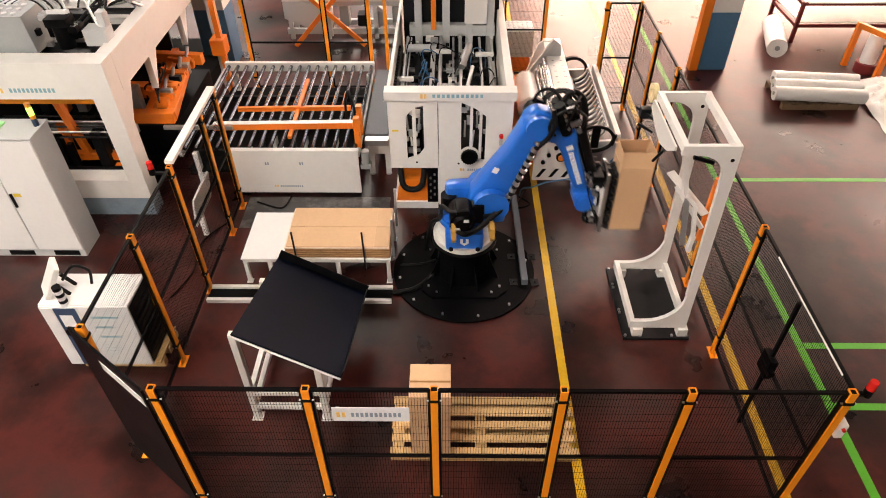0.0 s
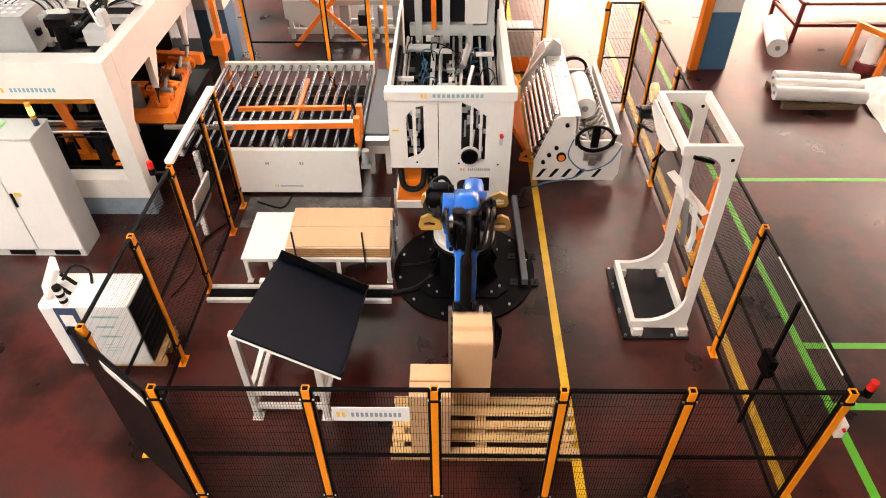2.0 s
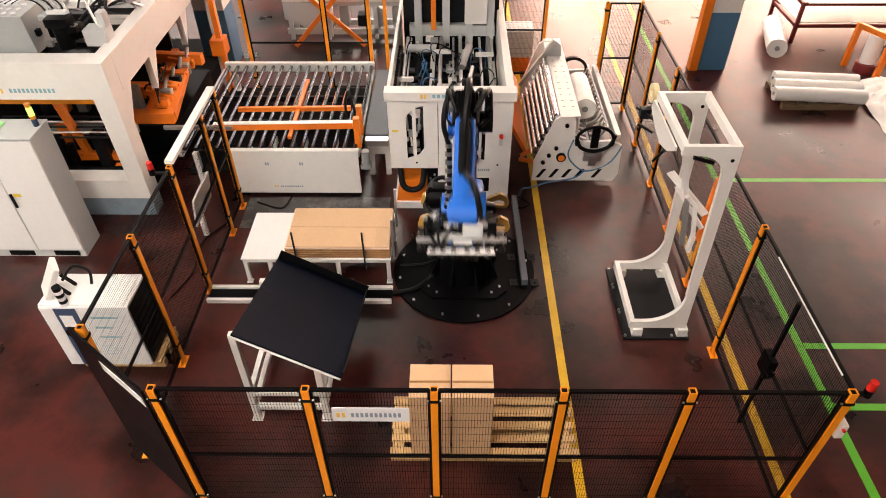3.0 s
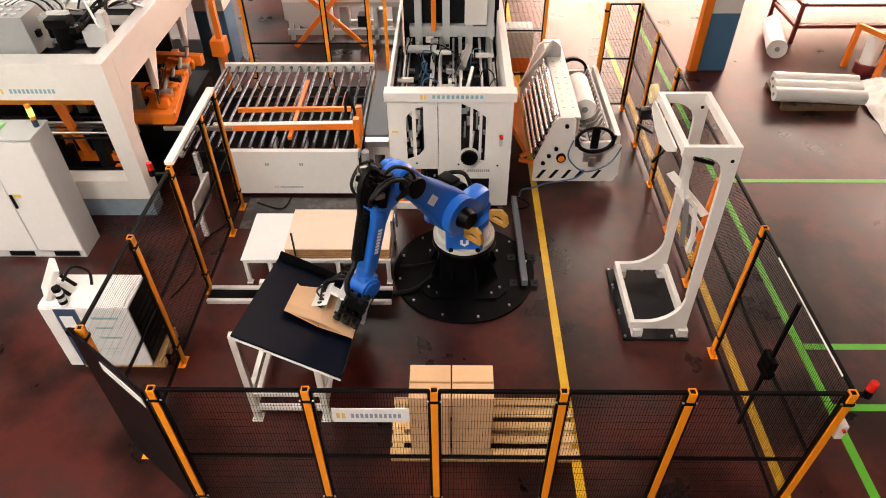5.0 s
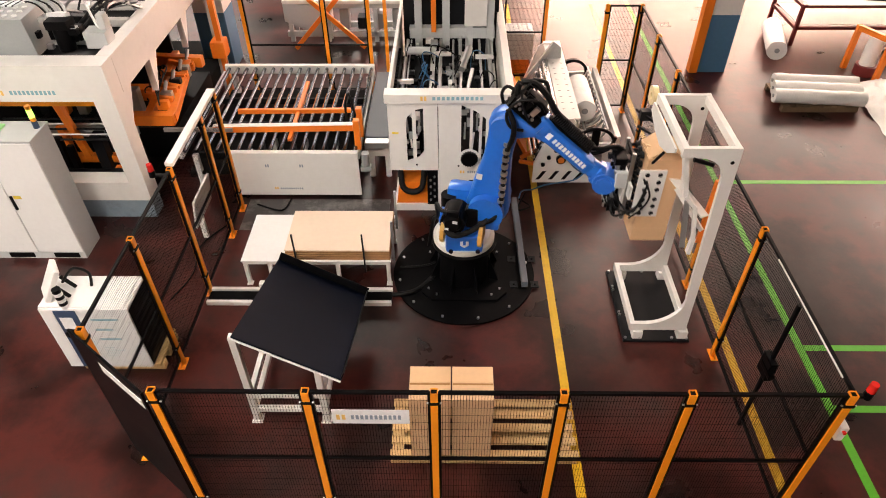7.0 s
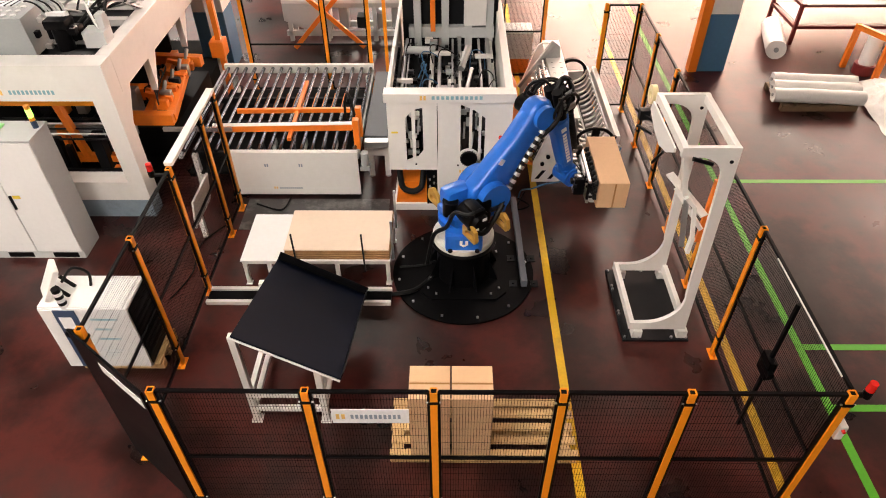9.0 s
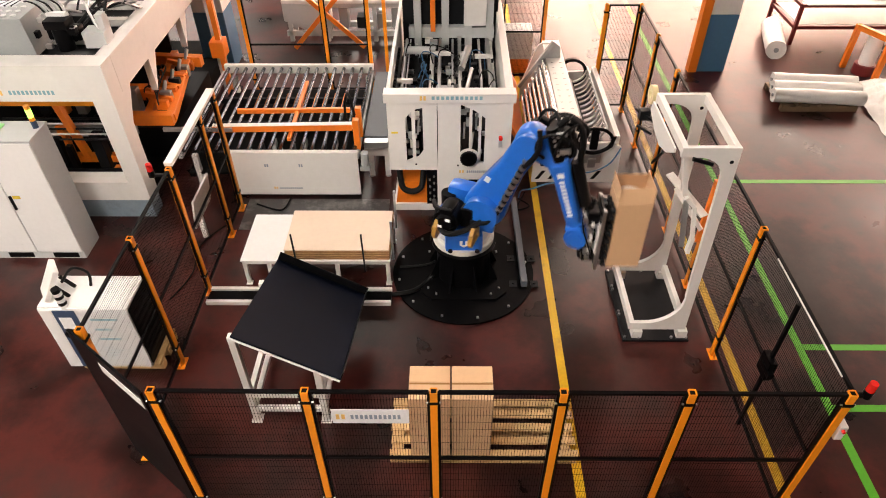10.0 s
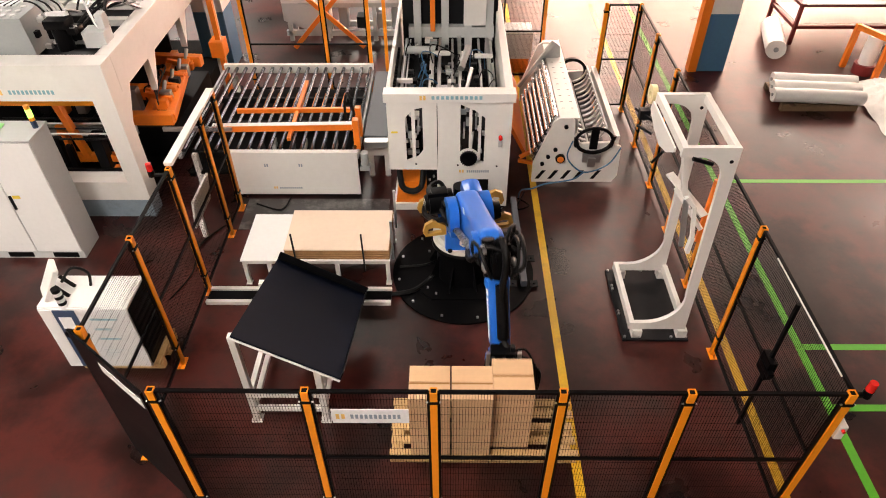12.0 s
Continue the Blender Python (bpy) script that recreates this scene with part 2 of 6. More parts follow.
# ---------------------------------------------------------------- hall
def build_hall():
    bm = B()
    block(bm, -32, -22, -0.3, 36, 46, 0.0)
    solid("floor", bm, FLOOR, "worn oxblood polished factory floor with scuffs", "floor", kind="structure")
    for nm, c in (("wall_south", (-32, -22.3, 0, 36, -22, 10)), ("wall_west", (-32.3, -22, 0, -32, 46, 10)), ("wall_east", (36, -22, 0, 36.3, 46, 10))):
        bm = B()
        block(bm, *c)
        solid(nm, bm, HALL_WALL, "plain pale factory wall", "wall", kind="structure")
    bm = B()
    block(bm, -32, 46, 0, 36, 46.3, 2.2)
    block(bm, -32, 46, 8.2, 36, 46.3, 10)
    block(bm, -32, 46, 2.2, 4, 46.3, 8.2)
    for i in range(5):
        block(bm, 4 + i * 7.8, 46, 2.2, 4.8 + i * 7.8, 46.3, 8.2)
    solid("wall_north", bm, HALL_WALL, "pale factory wall with a band of tall windows", "wall", kind="structure")
    for i in range(4):
        bm = B()
        block(bm, 4.8 + i * 7.8, 46.1, 2.2, 11.8 + i * 7.8, 46.2, 8.2)
        solid("window_%d" % (i + 1), bm, WINDOW_GLOW, "tall bright daylight window", "window", kind="structure")
    bm = B()
    block(bm, -32, -22, 10, 36, 46, 10.3)
    solid("ceiling", bm, HALL_ROOF, "grey factory roof", "ceiling", kind="structure")
    # unseen glowing roof panels, added and spaced to shape brightness on floor and fronts
    for i in range(6):
        for j in range(4):
            if i > 2 and j < 2:
                continue  # no panels here, to keep the near right floor dark
            bm = B()
            y = (-14, -3.6, 16, 31)[j]
            wide = 0.6 if (i, j) == (3, 2) else 0.0  # this unseen panel is widened to brighten the middle right floor
            block(bm, -26 + i * 10.4 - wide, y - wide, 9.9, -22.5 + i * 10.4, y + 8, 9.98)
            solid("skylight", bm, ROOF_GLOW_WARM if i > 2 and j > 1 else ROOF_GLOW, "unseen glowing roof panel added to light the hall", "skylight", group="roof skylights")
    # extra glowing panels out of view, added to brighten the far right floor
    for i in range(4):
        for y in (24.5, 40.0):
            bm = B()
            block(bm, 5.2 + i * 8, y, 9.9, 10.8 + i * 8, y + 5.5, 9.98)
            solid("skylight", bm, ROOF_GLOW_WARM, "broad unseen roof panel added to brighten the far right floor", "skylight", group="roof skylights")


def strip(bm, x0, y0, x1, y1, z=0.003):
    block(bm, x0, y0, 0.0005, x1, y1, z)


def build_lines():
    bm = B()
    strip(bm, 1.27, -3, 1.37, 16)
    strip(bm, 3.32, -3, 3.42, 16)
    solid("yellow_floor_marking", bm, YELLOW_LINE, "worn yellow painted floor lines", "floor marking", kind="structure")
    bm = B()
    strip(bm, 4.21, -3, 4.31, 16.5)
    strip(bm, 4.315, 8.64, 20, 8.73)
    strip(bm, 4.315, 5.21, 20, 5.30)
    strip(bm, 4.315, 4.33, 20, 4.42)
    solid("green_floor_marking", bm, GREEN_LINE, "green painted walkway lines", "floor marking", kind="structure")


def build_pillar(x, y, w, d, turn=0):
    p = thing("pillar", "square hall pillar, blue below and white above", "pillar", x, y, 0, turn)
    bm = B()
    block(bm, -w / 2, -d / 2, 0, w / 2, d / 2, 1.18, 0.01)
    part("blue_base", bm, PILLAR_BLUE, p, "blue painted lower part")
    bm = B()
    block(bm, -w / 2 + 0.002, -d / 2 + 0.002, 1.18, w / 2 - 0.002, d / 2 - 0.002, 10, 0.01)
    part("shaft", bm, WHITE, p, "white painted upper part")
    return p


# ---------------------------------------------------------------- safety fence
H_FENCE = 2.0


def fence_post(fence, x, y, turn=0.0):
    """One post with foot, clips and bolts, a part of its fence run."""
    bm = B()
    o, i = [(-0.03, -0.03), (0.03, -0.03), (0.03, 0.03), (-0.03, 0.03)], [(-0.024, -0.024), (0.024, -0.024), (0.024, 0.024), (-0.024, 0.024)]
    ring_plate(bm, o, i, H_FENCE - 0.008, pose(0, 0, 0.008))
    p = part("post", bm, ORANGE_POST, fence, "orange square steel post")
    p.matrix_basis = pose(x, y, 0, 0, 0, turn)
    # plug whose near-black colour gives the hollow post its shade
    bm = B()
    block(bm, -0.0238, -0.0238, H_FENCE - 0.03, 0.0238, 0.0238, H_FENCE - 0.012)
    part("inner_cap", bm, INTERIOR_SHADE, p, "near-black plug for the shaded hollow inside")
    bm = B()
    block(bm, -0.09, -0.05, 0, 0.09, 0.05, 0.0079, 0.003)
    prism(bm, [(-0.085, 0.008), (-0.031, 0.008), (-0.031, 0.11)], 0.008, pose(0, 0.004, 0) @ XZ)
    prism(bm, [(0.085, 0.008), (0.031, 0.008), (0.031, 0.11)], 0.008, pose(0, 0.004, 0) @ XZ)
    part("foot", bm, ORANGE_POST, p)
    for z in (0.3, 1.85):
        bm = B()
        block(bm, -0.045, -0.035, z, 0.045, 0.035, z + 0.035, 0.004)
        part("clip", bm, BLACK, p, "black clip")
        bm = B()
        rod(bm, (-0.06, -0.02, z + 0.017), (0.06, -0.02, z + 0.017), 0.008, 6)
        part("bolt", bm, ALU, p)
    return p


def fence_panel(fence, a, b, low=0.12, rail=True, wires=True):
    """A mesh panel between two floor points, a part of its fence run: frame, middle rail, wires."""
    a, b = Vector((*a, 0)), Vector((*b, 0))
    d = b - a
    ang = math.degrees(math.atan2(d.y, d.x))
    L = d.length - 0.08
    x0, x1, z0, z1 = 0.04, 0.04 + L, low, H_FENCE - 0.02
    bm = B()
    for u, v in (((x0, z0), (x1, z0)), ((x0, z1), (x1, z1)), ((x0, z0), (x0, z1)), ((x1, z0), (x1, z1))):
        beam(bm, (u[0], 0, u[1]), (v[0], 0, v[1]), 0.028, 0.028, up=(0, 1, 0))
    p = part("panel", bm, BLACK, fence, "black mesh panel frame")
    p.matrix_basis = pose(a.x, a.y, 0, 0, 0, ang)
    if rail:
        bm = B()
        beam(bm, (x0, 0, (z0 + z1) / 2 - 0.04), (x1, 0, (z0 + z1) / 2 - 0.04), 0.022, 0.03)
        part("middle_rail", bm, BLACK, p)
    if wires:
        verts, faces = [], []

        def wire(p0, p1, r):
            k = len(verts)
            for q in (p0, p1):
                dx, dz = (r, 0) if abs(p0[0] - p1[0]) < 1e-6 else (0, r)
                verts.extend([(q[0] - dx, -r, q[2] - dz), (q[0] + dx, -r, q[2] + dz), (q[0], r, q[2])])
            for i in range(3):
                faces.append((k + i, k + (i + 1) % 3, k + 3 + (i + 1) % 3, k + 3 + i))

        n = max(2, int(L / 0.024))
        for i in range(1, n):
            x = x0 + L * i / n
            wire((x, 0, z0), (x, 0, z1), 0.0016)
        m = int((z1 - z0) / 0.1)
        for i in range(1, m):
            z = z0 + (z1 - z0) * i / m
            wire((x0, -0.003, z), (x1, -0.003, z), 0.0012)
        me = bpy.data.meshes.new("wire_mesh")
        me.from_pydata(verts, [], faces)
        me.materials.append(BLACK_WIRE)
        ob = new("wire_mesh", me)
        ob.parent = p
        tagged(ob, kind="stuff")
    return p


def solid_panel(fence, a, b):
    """The cut corner's panel, a black sheet put in for dense mesh seen edge-on, with its white strip."""
    a, b = Vector((*a, 0)), Vector((*b, 0))
    d = b - a
    bm = B()
    L = d.length
    block(bm, -0.1, -0.07, 0.1, L - 0.04, -0.046, H_FENCE - 0.02, 0.004)
    p = part("sheet_panel", bm, BLACK, fence, "black sheet in place of dense mesh")
    p.matrix_basis = pose(a.x, a.y, 0, 0, 0, math.degrees(math.atan2(d.y, d.x)))
    bm = B()
    block(bm, 0.34, -0.0745, 1.74, L - 0.08, -0.0705, 1.86)
    part("notice_strip", bm, WHITE, p, "white notice strip")
    return p


FX = [-2.385, -1.157, -0.133, 0.895, 1.903, 3.155]
RY = [3.11, 5.14, 6.34, 7.45, 8.57, 9.73, 10.93]
LY = [3.76, 4.96, 6.17, 7.35, 7.97]


def build_fence():
    front = thing("safety_fence", "black mesh safety fence on orange posts before the pallet", "fence", group="safety fence runs")
    east = thing("safety_fence", "black mesh safety fence on orange posts beside the walkway", "fence", group="safety fence runs")
    west = thing("safety_fence", "black mesh safety fence on orange posts beside the control cabinet", "fence", group="safety fence runs")
    rear = thing("safety_fence", "open black fence frames on orange posts behind the conveyor", "fence", group="safety fence runs")
    for x in FX:
        fence_post(front, x, 3.13)
    for y in RY[1:]:
        fence_post(east, 3.17, y, 90)
    for y in LY:
        fence_post(west, -3.22, y, 90)
    for a, b in zip(FX, FX[1:]):
        fence_panel(front, (a, 3.13), (b, 3.13))
    for a, b in zip(RY, RY[1:]):
        fence_panel(east, (3.17, a + (0.02 if a == RY[0] else 0)), (3.17, b))
    for a, b in zip(LY, LY[1:]):
        fence_panel(west, (-3.22, b), (-3.22, a))
    solid_panel(west, (-3.22, 3.76), (-2.385, 3.13))
    fence_post(east, 2.6, 10.93)
    fence_panel(east, (2.6, 10.93), (3.17, 10.93))
    for x in (-3.75, -2.3, -1.5, -1.2):
        fence_post(rear, x, 11.55)
    fence_panel(rear, (-3.75, 11.55), (-2.3, 11.55), wires=False)
    fence_panel(rear, (-2.3, 11.55), (-1.5, 11.55), wires=False)
    fence_post(rear, 1.75, 12.1)
    fence_panel(rear, (0.95, 12.1), (1.75, 12.1))
    # cable tray on the west run
    bm = B()
    block(bm, -3.27, 6.2, 2.002, -3.17, 7.95, 2.05, 0.006)
    solid("cable_tray", bm, WHITE, "cream cable tray along the fence top", "cable tray")
    bm = B()
    block(bm, 3.143, 3.3, H_FENCE - 0.026, 3.153, 4.7, H_FENCE - 0.012, 0.002)
    solid("cable_tray", bm, WHITE, "slim white cable tray along the fence top by the walkway", "cable tray")
    # warning beacons on the posts
    for x, y in ((3.31, 3.17), (-3.42, 6.15)):
        t = thing("beacon", "red warning beacon on a black socket on the fence post", "beacon", x, y, H_FENCE - 0.07, 0, "fence beacons")
        bm = B()
        rod(bm, (0, 0, -0.03), (0, 0, 0.05), 0.038, 16)
        block(bm, -0.14 if x > 0 else 0.0, -0.02, -0.03, 0.0 if x > 0 else 0.17, 0.02, 0.0, 0.004)
        part("socket", bm, BLACK, t)
        bm = B()
        rod(bm, (0, 0, 0.05), (0, 0, 0.14), 0.035, 16, 0.032)
        part("lens", bm, RED, t, "red dome", True)
    # door switch box at the corner post
    t = thing("switch_box", "white gate switch box on the corner post", "switch", 3.24, 3.17, 1.35)
    bm = B()
    block(bm, 0, -0.05, 0, 0.07, 0.05, 0.18, 0.01)
    part("housing", bm, WHITE, t)
    bm = B()
    rod(bm, (0.03, -0.05, 0.14), (0.03, -0.075, 0.14), 0.015, 10)
    part("button", bm, RED, t)
    # gate lock on the east run
    t = thing("gate_bolt", "black sliding gate bolt with diagonal brace", "gate bolt", 3.17, 4.17, 0)
    bm = B()
    block(bm, -0.05, -0.1, 0.9, 0.03, 0.1, 1.15, 0.01)
    block(bm, -0.06, -0.16, 1.0, 0.0, 0.06, 1.06, 0.008)
    part("lock_body", bm, BLACK, t)
    bm = B()
    beam(bm, (0.0, 0.0, 1.9), (0.0, 0.0, 0.0), 0.034, 0.034)
    part("brace", bm, BLACK, t)
    # company sign
    t = thing("sign", "white sign plate with grey lettering on the fence", "sign", -0.965, 3.085, 1.715)
    bm = B()
    block(bm, 0, -0.006, -0.095, 0.63, 0.0, 0.095, 0.0025)
    part("plate", bm, LABEL_WHITE, t)
    bm = B()
    bars(bm, 0.155, -0.03, -0.006, 0.42, 0.055, 11)
    part("lettering", bm, TEXT_GREY, t, "grey lettering bars")
    bm = B()
    bars(bm, 0.035, -0.035, -0.006, 0.09, 0.065, 2)
    part("mark", bm, TEXT_GOLD, t, "gold mark")


build_hall()
build_lines()
build_pillar(5.25, 12.72, 0.56, 0.5, 0)
bm = B()
block(bm, 4.80, 12.43, 0, 4.965, 12.63, 10, 0.01)
solid("orange_column", bm, ORANGE, "orange painted steel column beside the pillar", "column")
build_pillar(-4.75, 12.9, 0.6, 0.6)
build_fence()


# ---------------------------------------------------------------- cell furniture
def build_robot_plinth():
    p = thing("robot_plinth", "round black steel base plate bolted to the floor", "base plate", 0.17, 6.55)
    bm = B()
    rod(bm, (0, 0, 0), (0, 0, 0.03), 0.96, 72)
    part("disc", bm, BASE_DISC, p)
    bm = B()
    s = 0.56
    c = 0.14
    prism(bm, [(-s, -s + c), (-s + c, -s), (s - c, -s), (s, -s + c), (s, s - c), (s - c, s), (-s + c, s), (-s, s - c)], 0.03, pose(0, 0, 0.03))
    part("square_plate", bm, BASE_DISC, p)
    bm = B()
    rod(bm, (0, 0, 0.06), (0, 0, 0.6), 0.36, 40, 0.34)
    rod(bm, (0, 0, 0.6), (0, 0, 0.63), 0.42, 40)
    part("pedestal", bm, BLACK, p, "black riser under the robot", True)
    for i in range(8):
        a = radians(45 * i + 22.5)
        bm = B()
        prism(bm, [(0.33, 0), (0.5, 0), (0.35, 0.36), (0.33, 0.36)], 0.016, pose(0, 0, 0.06, 0, 0, math.degrees(a)) @ pose(0, 0.008, 0) @ XZ)
        part("rib", bm, BLACK, p)
    for i in range(12):
        a = 2 * math.pi * i / 12 + 0.2
        bm = B()
        rod(bm, (0.88 * math.cos(a), 0.88 * math.sin(a), 0.03), (0.88 * math.cos(a), 0.88 * math.sin(a), 0.05), 0.018, 6)
        part("bolt", bm, ALU, p)
    for sx in (-1, 1):
        for sy in (-1, 1):
            for q in ((0.47, 0.36), (0.36, 0.47)):
                bm = B()
                rod(bm, (sx * q[0], sy * q[1], 0.06), (sx * q[0], sy * q[1], 0.08), 0.016, 6)
                part("bolt", bm, ALU, p)
    return p


def leg_frame(p, x0, x1, y0, y1, z, w=0.05, low=None, mat=WHITE):
    for x in (x0, x1):
        for y in (y0, y1):
            bm = B()
            block(bm, x - w / 2, y - w / 2, 0.012, x + w / 2, y + w / 2, z, 0.004)
            part("leg", bm, mat, p)
            bm = B()
            block(bm, x - w * 0.8, y - w * 0.8, 0, x + w * 0.8, y + w * 0.8, 0.012, 0.003)
            part("foot_plate", bm, mat, p)
    for zz in [z - w / 2] + ([low] if low else []):
        for a, b in (((x0, y0), (x1, y0)), ((x0, y1), (x1, y1)), ((x0, y0), (x0, y1)), ((x1, y0), (x1, y1))):
            bm = B()
            beam(bm, (*a, zz), (*b, zz), w * 0.96, w * 0.96)
            part("rail", bm, mat, p)


def build_blank_table():
    p = thing("blank_table", "low white steel table for flat cartons", "table")
    leg_frame(p, -2.72, -0.83, 6.34, 7.2, 0.42)
    for x in (-2.4, -1.5):
        bm = B()
        block(bm, x - 0.025, 6.32, 0.012, x + 0.025, 6.37, 0.4)
        part("leg", bm, WHITE, p)
    bm = B()
    block(bm, -2.76, 6.3, 0.42, -0.79, 7.27, 0.44, 0.004)
    part("tabletop", bm, WHITE2, p)
    for x in (-2.02, -1.13):
        bm = B()
        beam(bm, (x, 6.3, 0.25), (x - 0.005, 6.3, 0.9), 0.02, 0.02)
        part("stop_rod", bm, DARK_STEEL, p, "thin dark guide rod")
    for y in (6.5, 7.15):
        bm = B()
        beam(bm, (-0.77, y, 0.3), (-0.77, y, 0.95), 0.025, 0.03)
        part("stop_rod", bm, GALV, p)
    n = 9
    for i in range(n):
        bm = B()
        h = 0.17 / n
        dx = 0.006 * math.sin(i * 2.1)
        block(bm, -2.16 + dx, 6.33 + 0.004 * math.cos(i * 3.3), 0.441 + i * h, -0.80 + dx, 7.15, 0.441 + (i + 1) * h - 0.003)
        # the uppermost carton takes the paler colour that stands for overhead light
        ob = solid("flat_carton", bm, CARD_EDGE if i < n - 1 else CARD_TOP_LIT, "flat folded brown carton in a stack", "carton", "flat cartons on the table")


def build_tilt_table():
    p = thing("tilt_table", "black tilted forming tray on white legs", "table")
    w, h = 1.147, 1.816
    m = pose(-1.585, 4.921, 0.953) @ Matrix.Rotation(-0.014, 4, "Z") @ Matrix.Rotation(-0.323, 4, "X") @ Matrix.Rotation(0.424, 4, "Y")
    bm = B()
    block(bm, -w / 2, -h / 2, -0.02, w / 2, h / 2, 0.0, 0.004, m)
    part("tray", bm, NAVY, p, "dark matt tray sheet")
    bm = B()
    block(bm, -w / 2, h / 2 - 0.012, 0, w / 2, h / 2, 0.10, 0.003, m)
    part("back_lip", bm, BLACK, p)
    bm = B()
    block(bm, w / 2 - 0.012, -h / 2, 0, w / 2, h / 2 - 0.014, 0.07, 0.003, m)
    part("side_lip", bm, BLACK, p)
    bm = B()
    block(bm, -w / 2, -h / 2 - 0.01, -0.04, w / 2, -h / 2 + 0.006, -0.022, 0.003, m)
    part("edge_rail", bm, WHITE, p)
    for x, y in ((-2.14, 4.2), (-1.37, 4.2), (-2.14, 5.3), (-1.37, 5.3)):
        # height of the tray's underside over this foot
        nrm = m.to_3x3() @ Vector((0, 0, 1))
        o = m.translation
        z = o.z - (nrm.x * (x - o.x) + nrm.y * (y - o.y)) / nrm.z - 0.05
        bm = B()
        block(bm, x - 0.035, y - 0.035, 0.012, x + 0.035, y + 0.035, z, 0.005)
        part("leg", bm, WHITE, p)
        bm = B()
        block(bm, x - 0.06, y - 0.06, 0, x + 0.06, y + 0.06, 0.012, 0.003)
        part("foot_plate", bm, WHITE, p)
    for z in (0.2, 0.45):
        for a, b in (((-2.14, 4.2), (-1.37, 4.2)), ((-2.14, 4.2), (-2.14, 5.3)), ((-1.37, 4.2), (-1.37, 5.3)), ((-2.14, 5.3), (-1.37, 5.3))):
            bm = B()
            beam(bm, (*a, z), (*b, z), 0.055, 0.055)
            part("rail", bm, WHITE, p)
    return p


def build_pallet():
    p = thing("pallet", "long light wooden pallet on the floor", "pallet")
    for y in (3.72, 4.02, 4.3):
        for x in (-0.55, 0.32, 1.2):
            bm = B()
            block(bm, x - 0.07, y - 0.05, 0.02, x + 0.07, y + 0.05, 0.105, 0.004)
            part("block", bm, WOOD, p)
    for y in (3.72, 4.02, 4.3):
        bm = B()
        block(bm, -0.63, y - 0.05, 0, 1.32, y + 0.05, 0.018, 0.003)
        part("skid", bm, WOOD, p)
    for x in (-0.55, 0.32, 1.2):
        bm = B()
        block(bm, x - 0.06, 3.66, 0.107, x + 0.06, 4.36, 0.122, 0.003)
        part("stringer", bm, WOOD, p)
    for i, y in enumerate((3.70, 3.86, 4.02, 4.18, 4.33)):
        bm = B()
        block(bm, -0.63 + 0.01 * (i % 2), y - 0.048, 0.124, 1.33 - 0.012 * (i % 3), y + 0.048, 0.142, 0.003)
        part("plank", bm, WOOD, p)


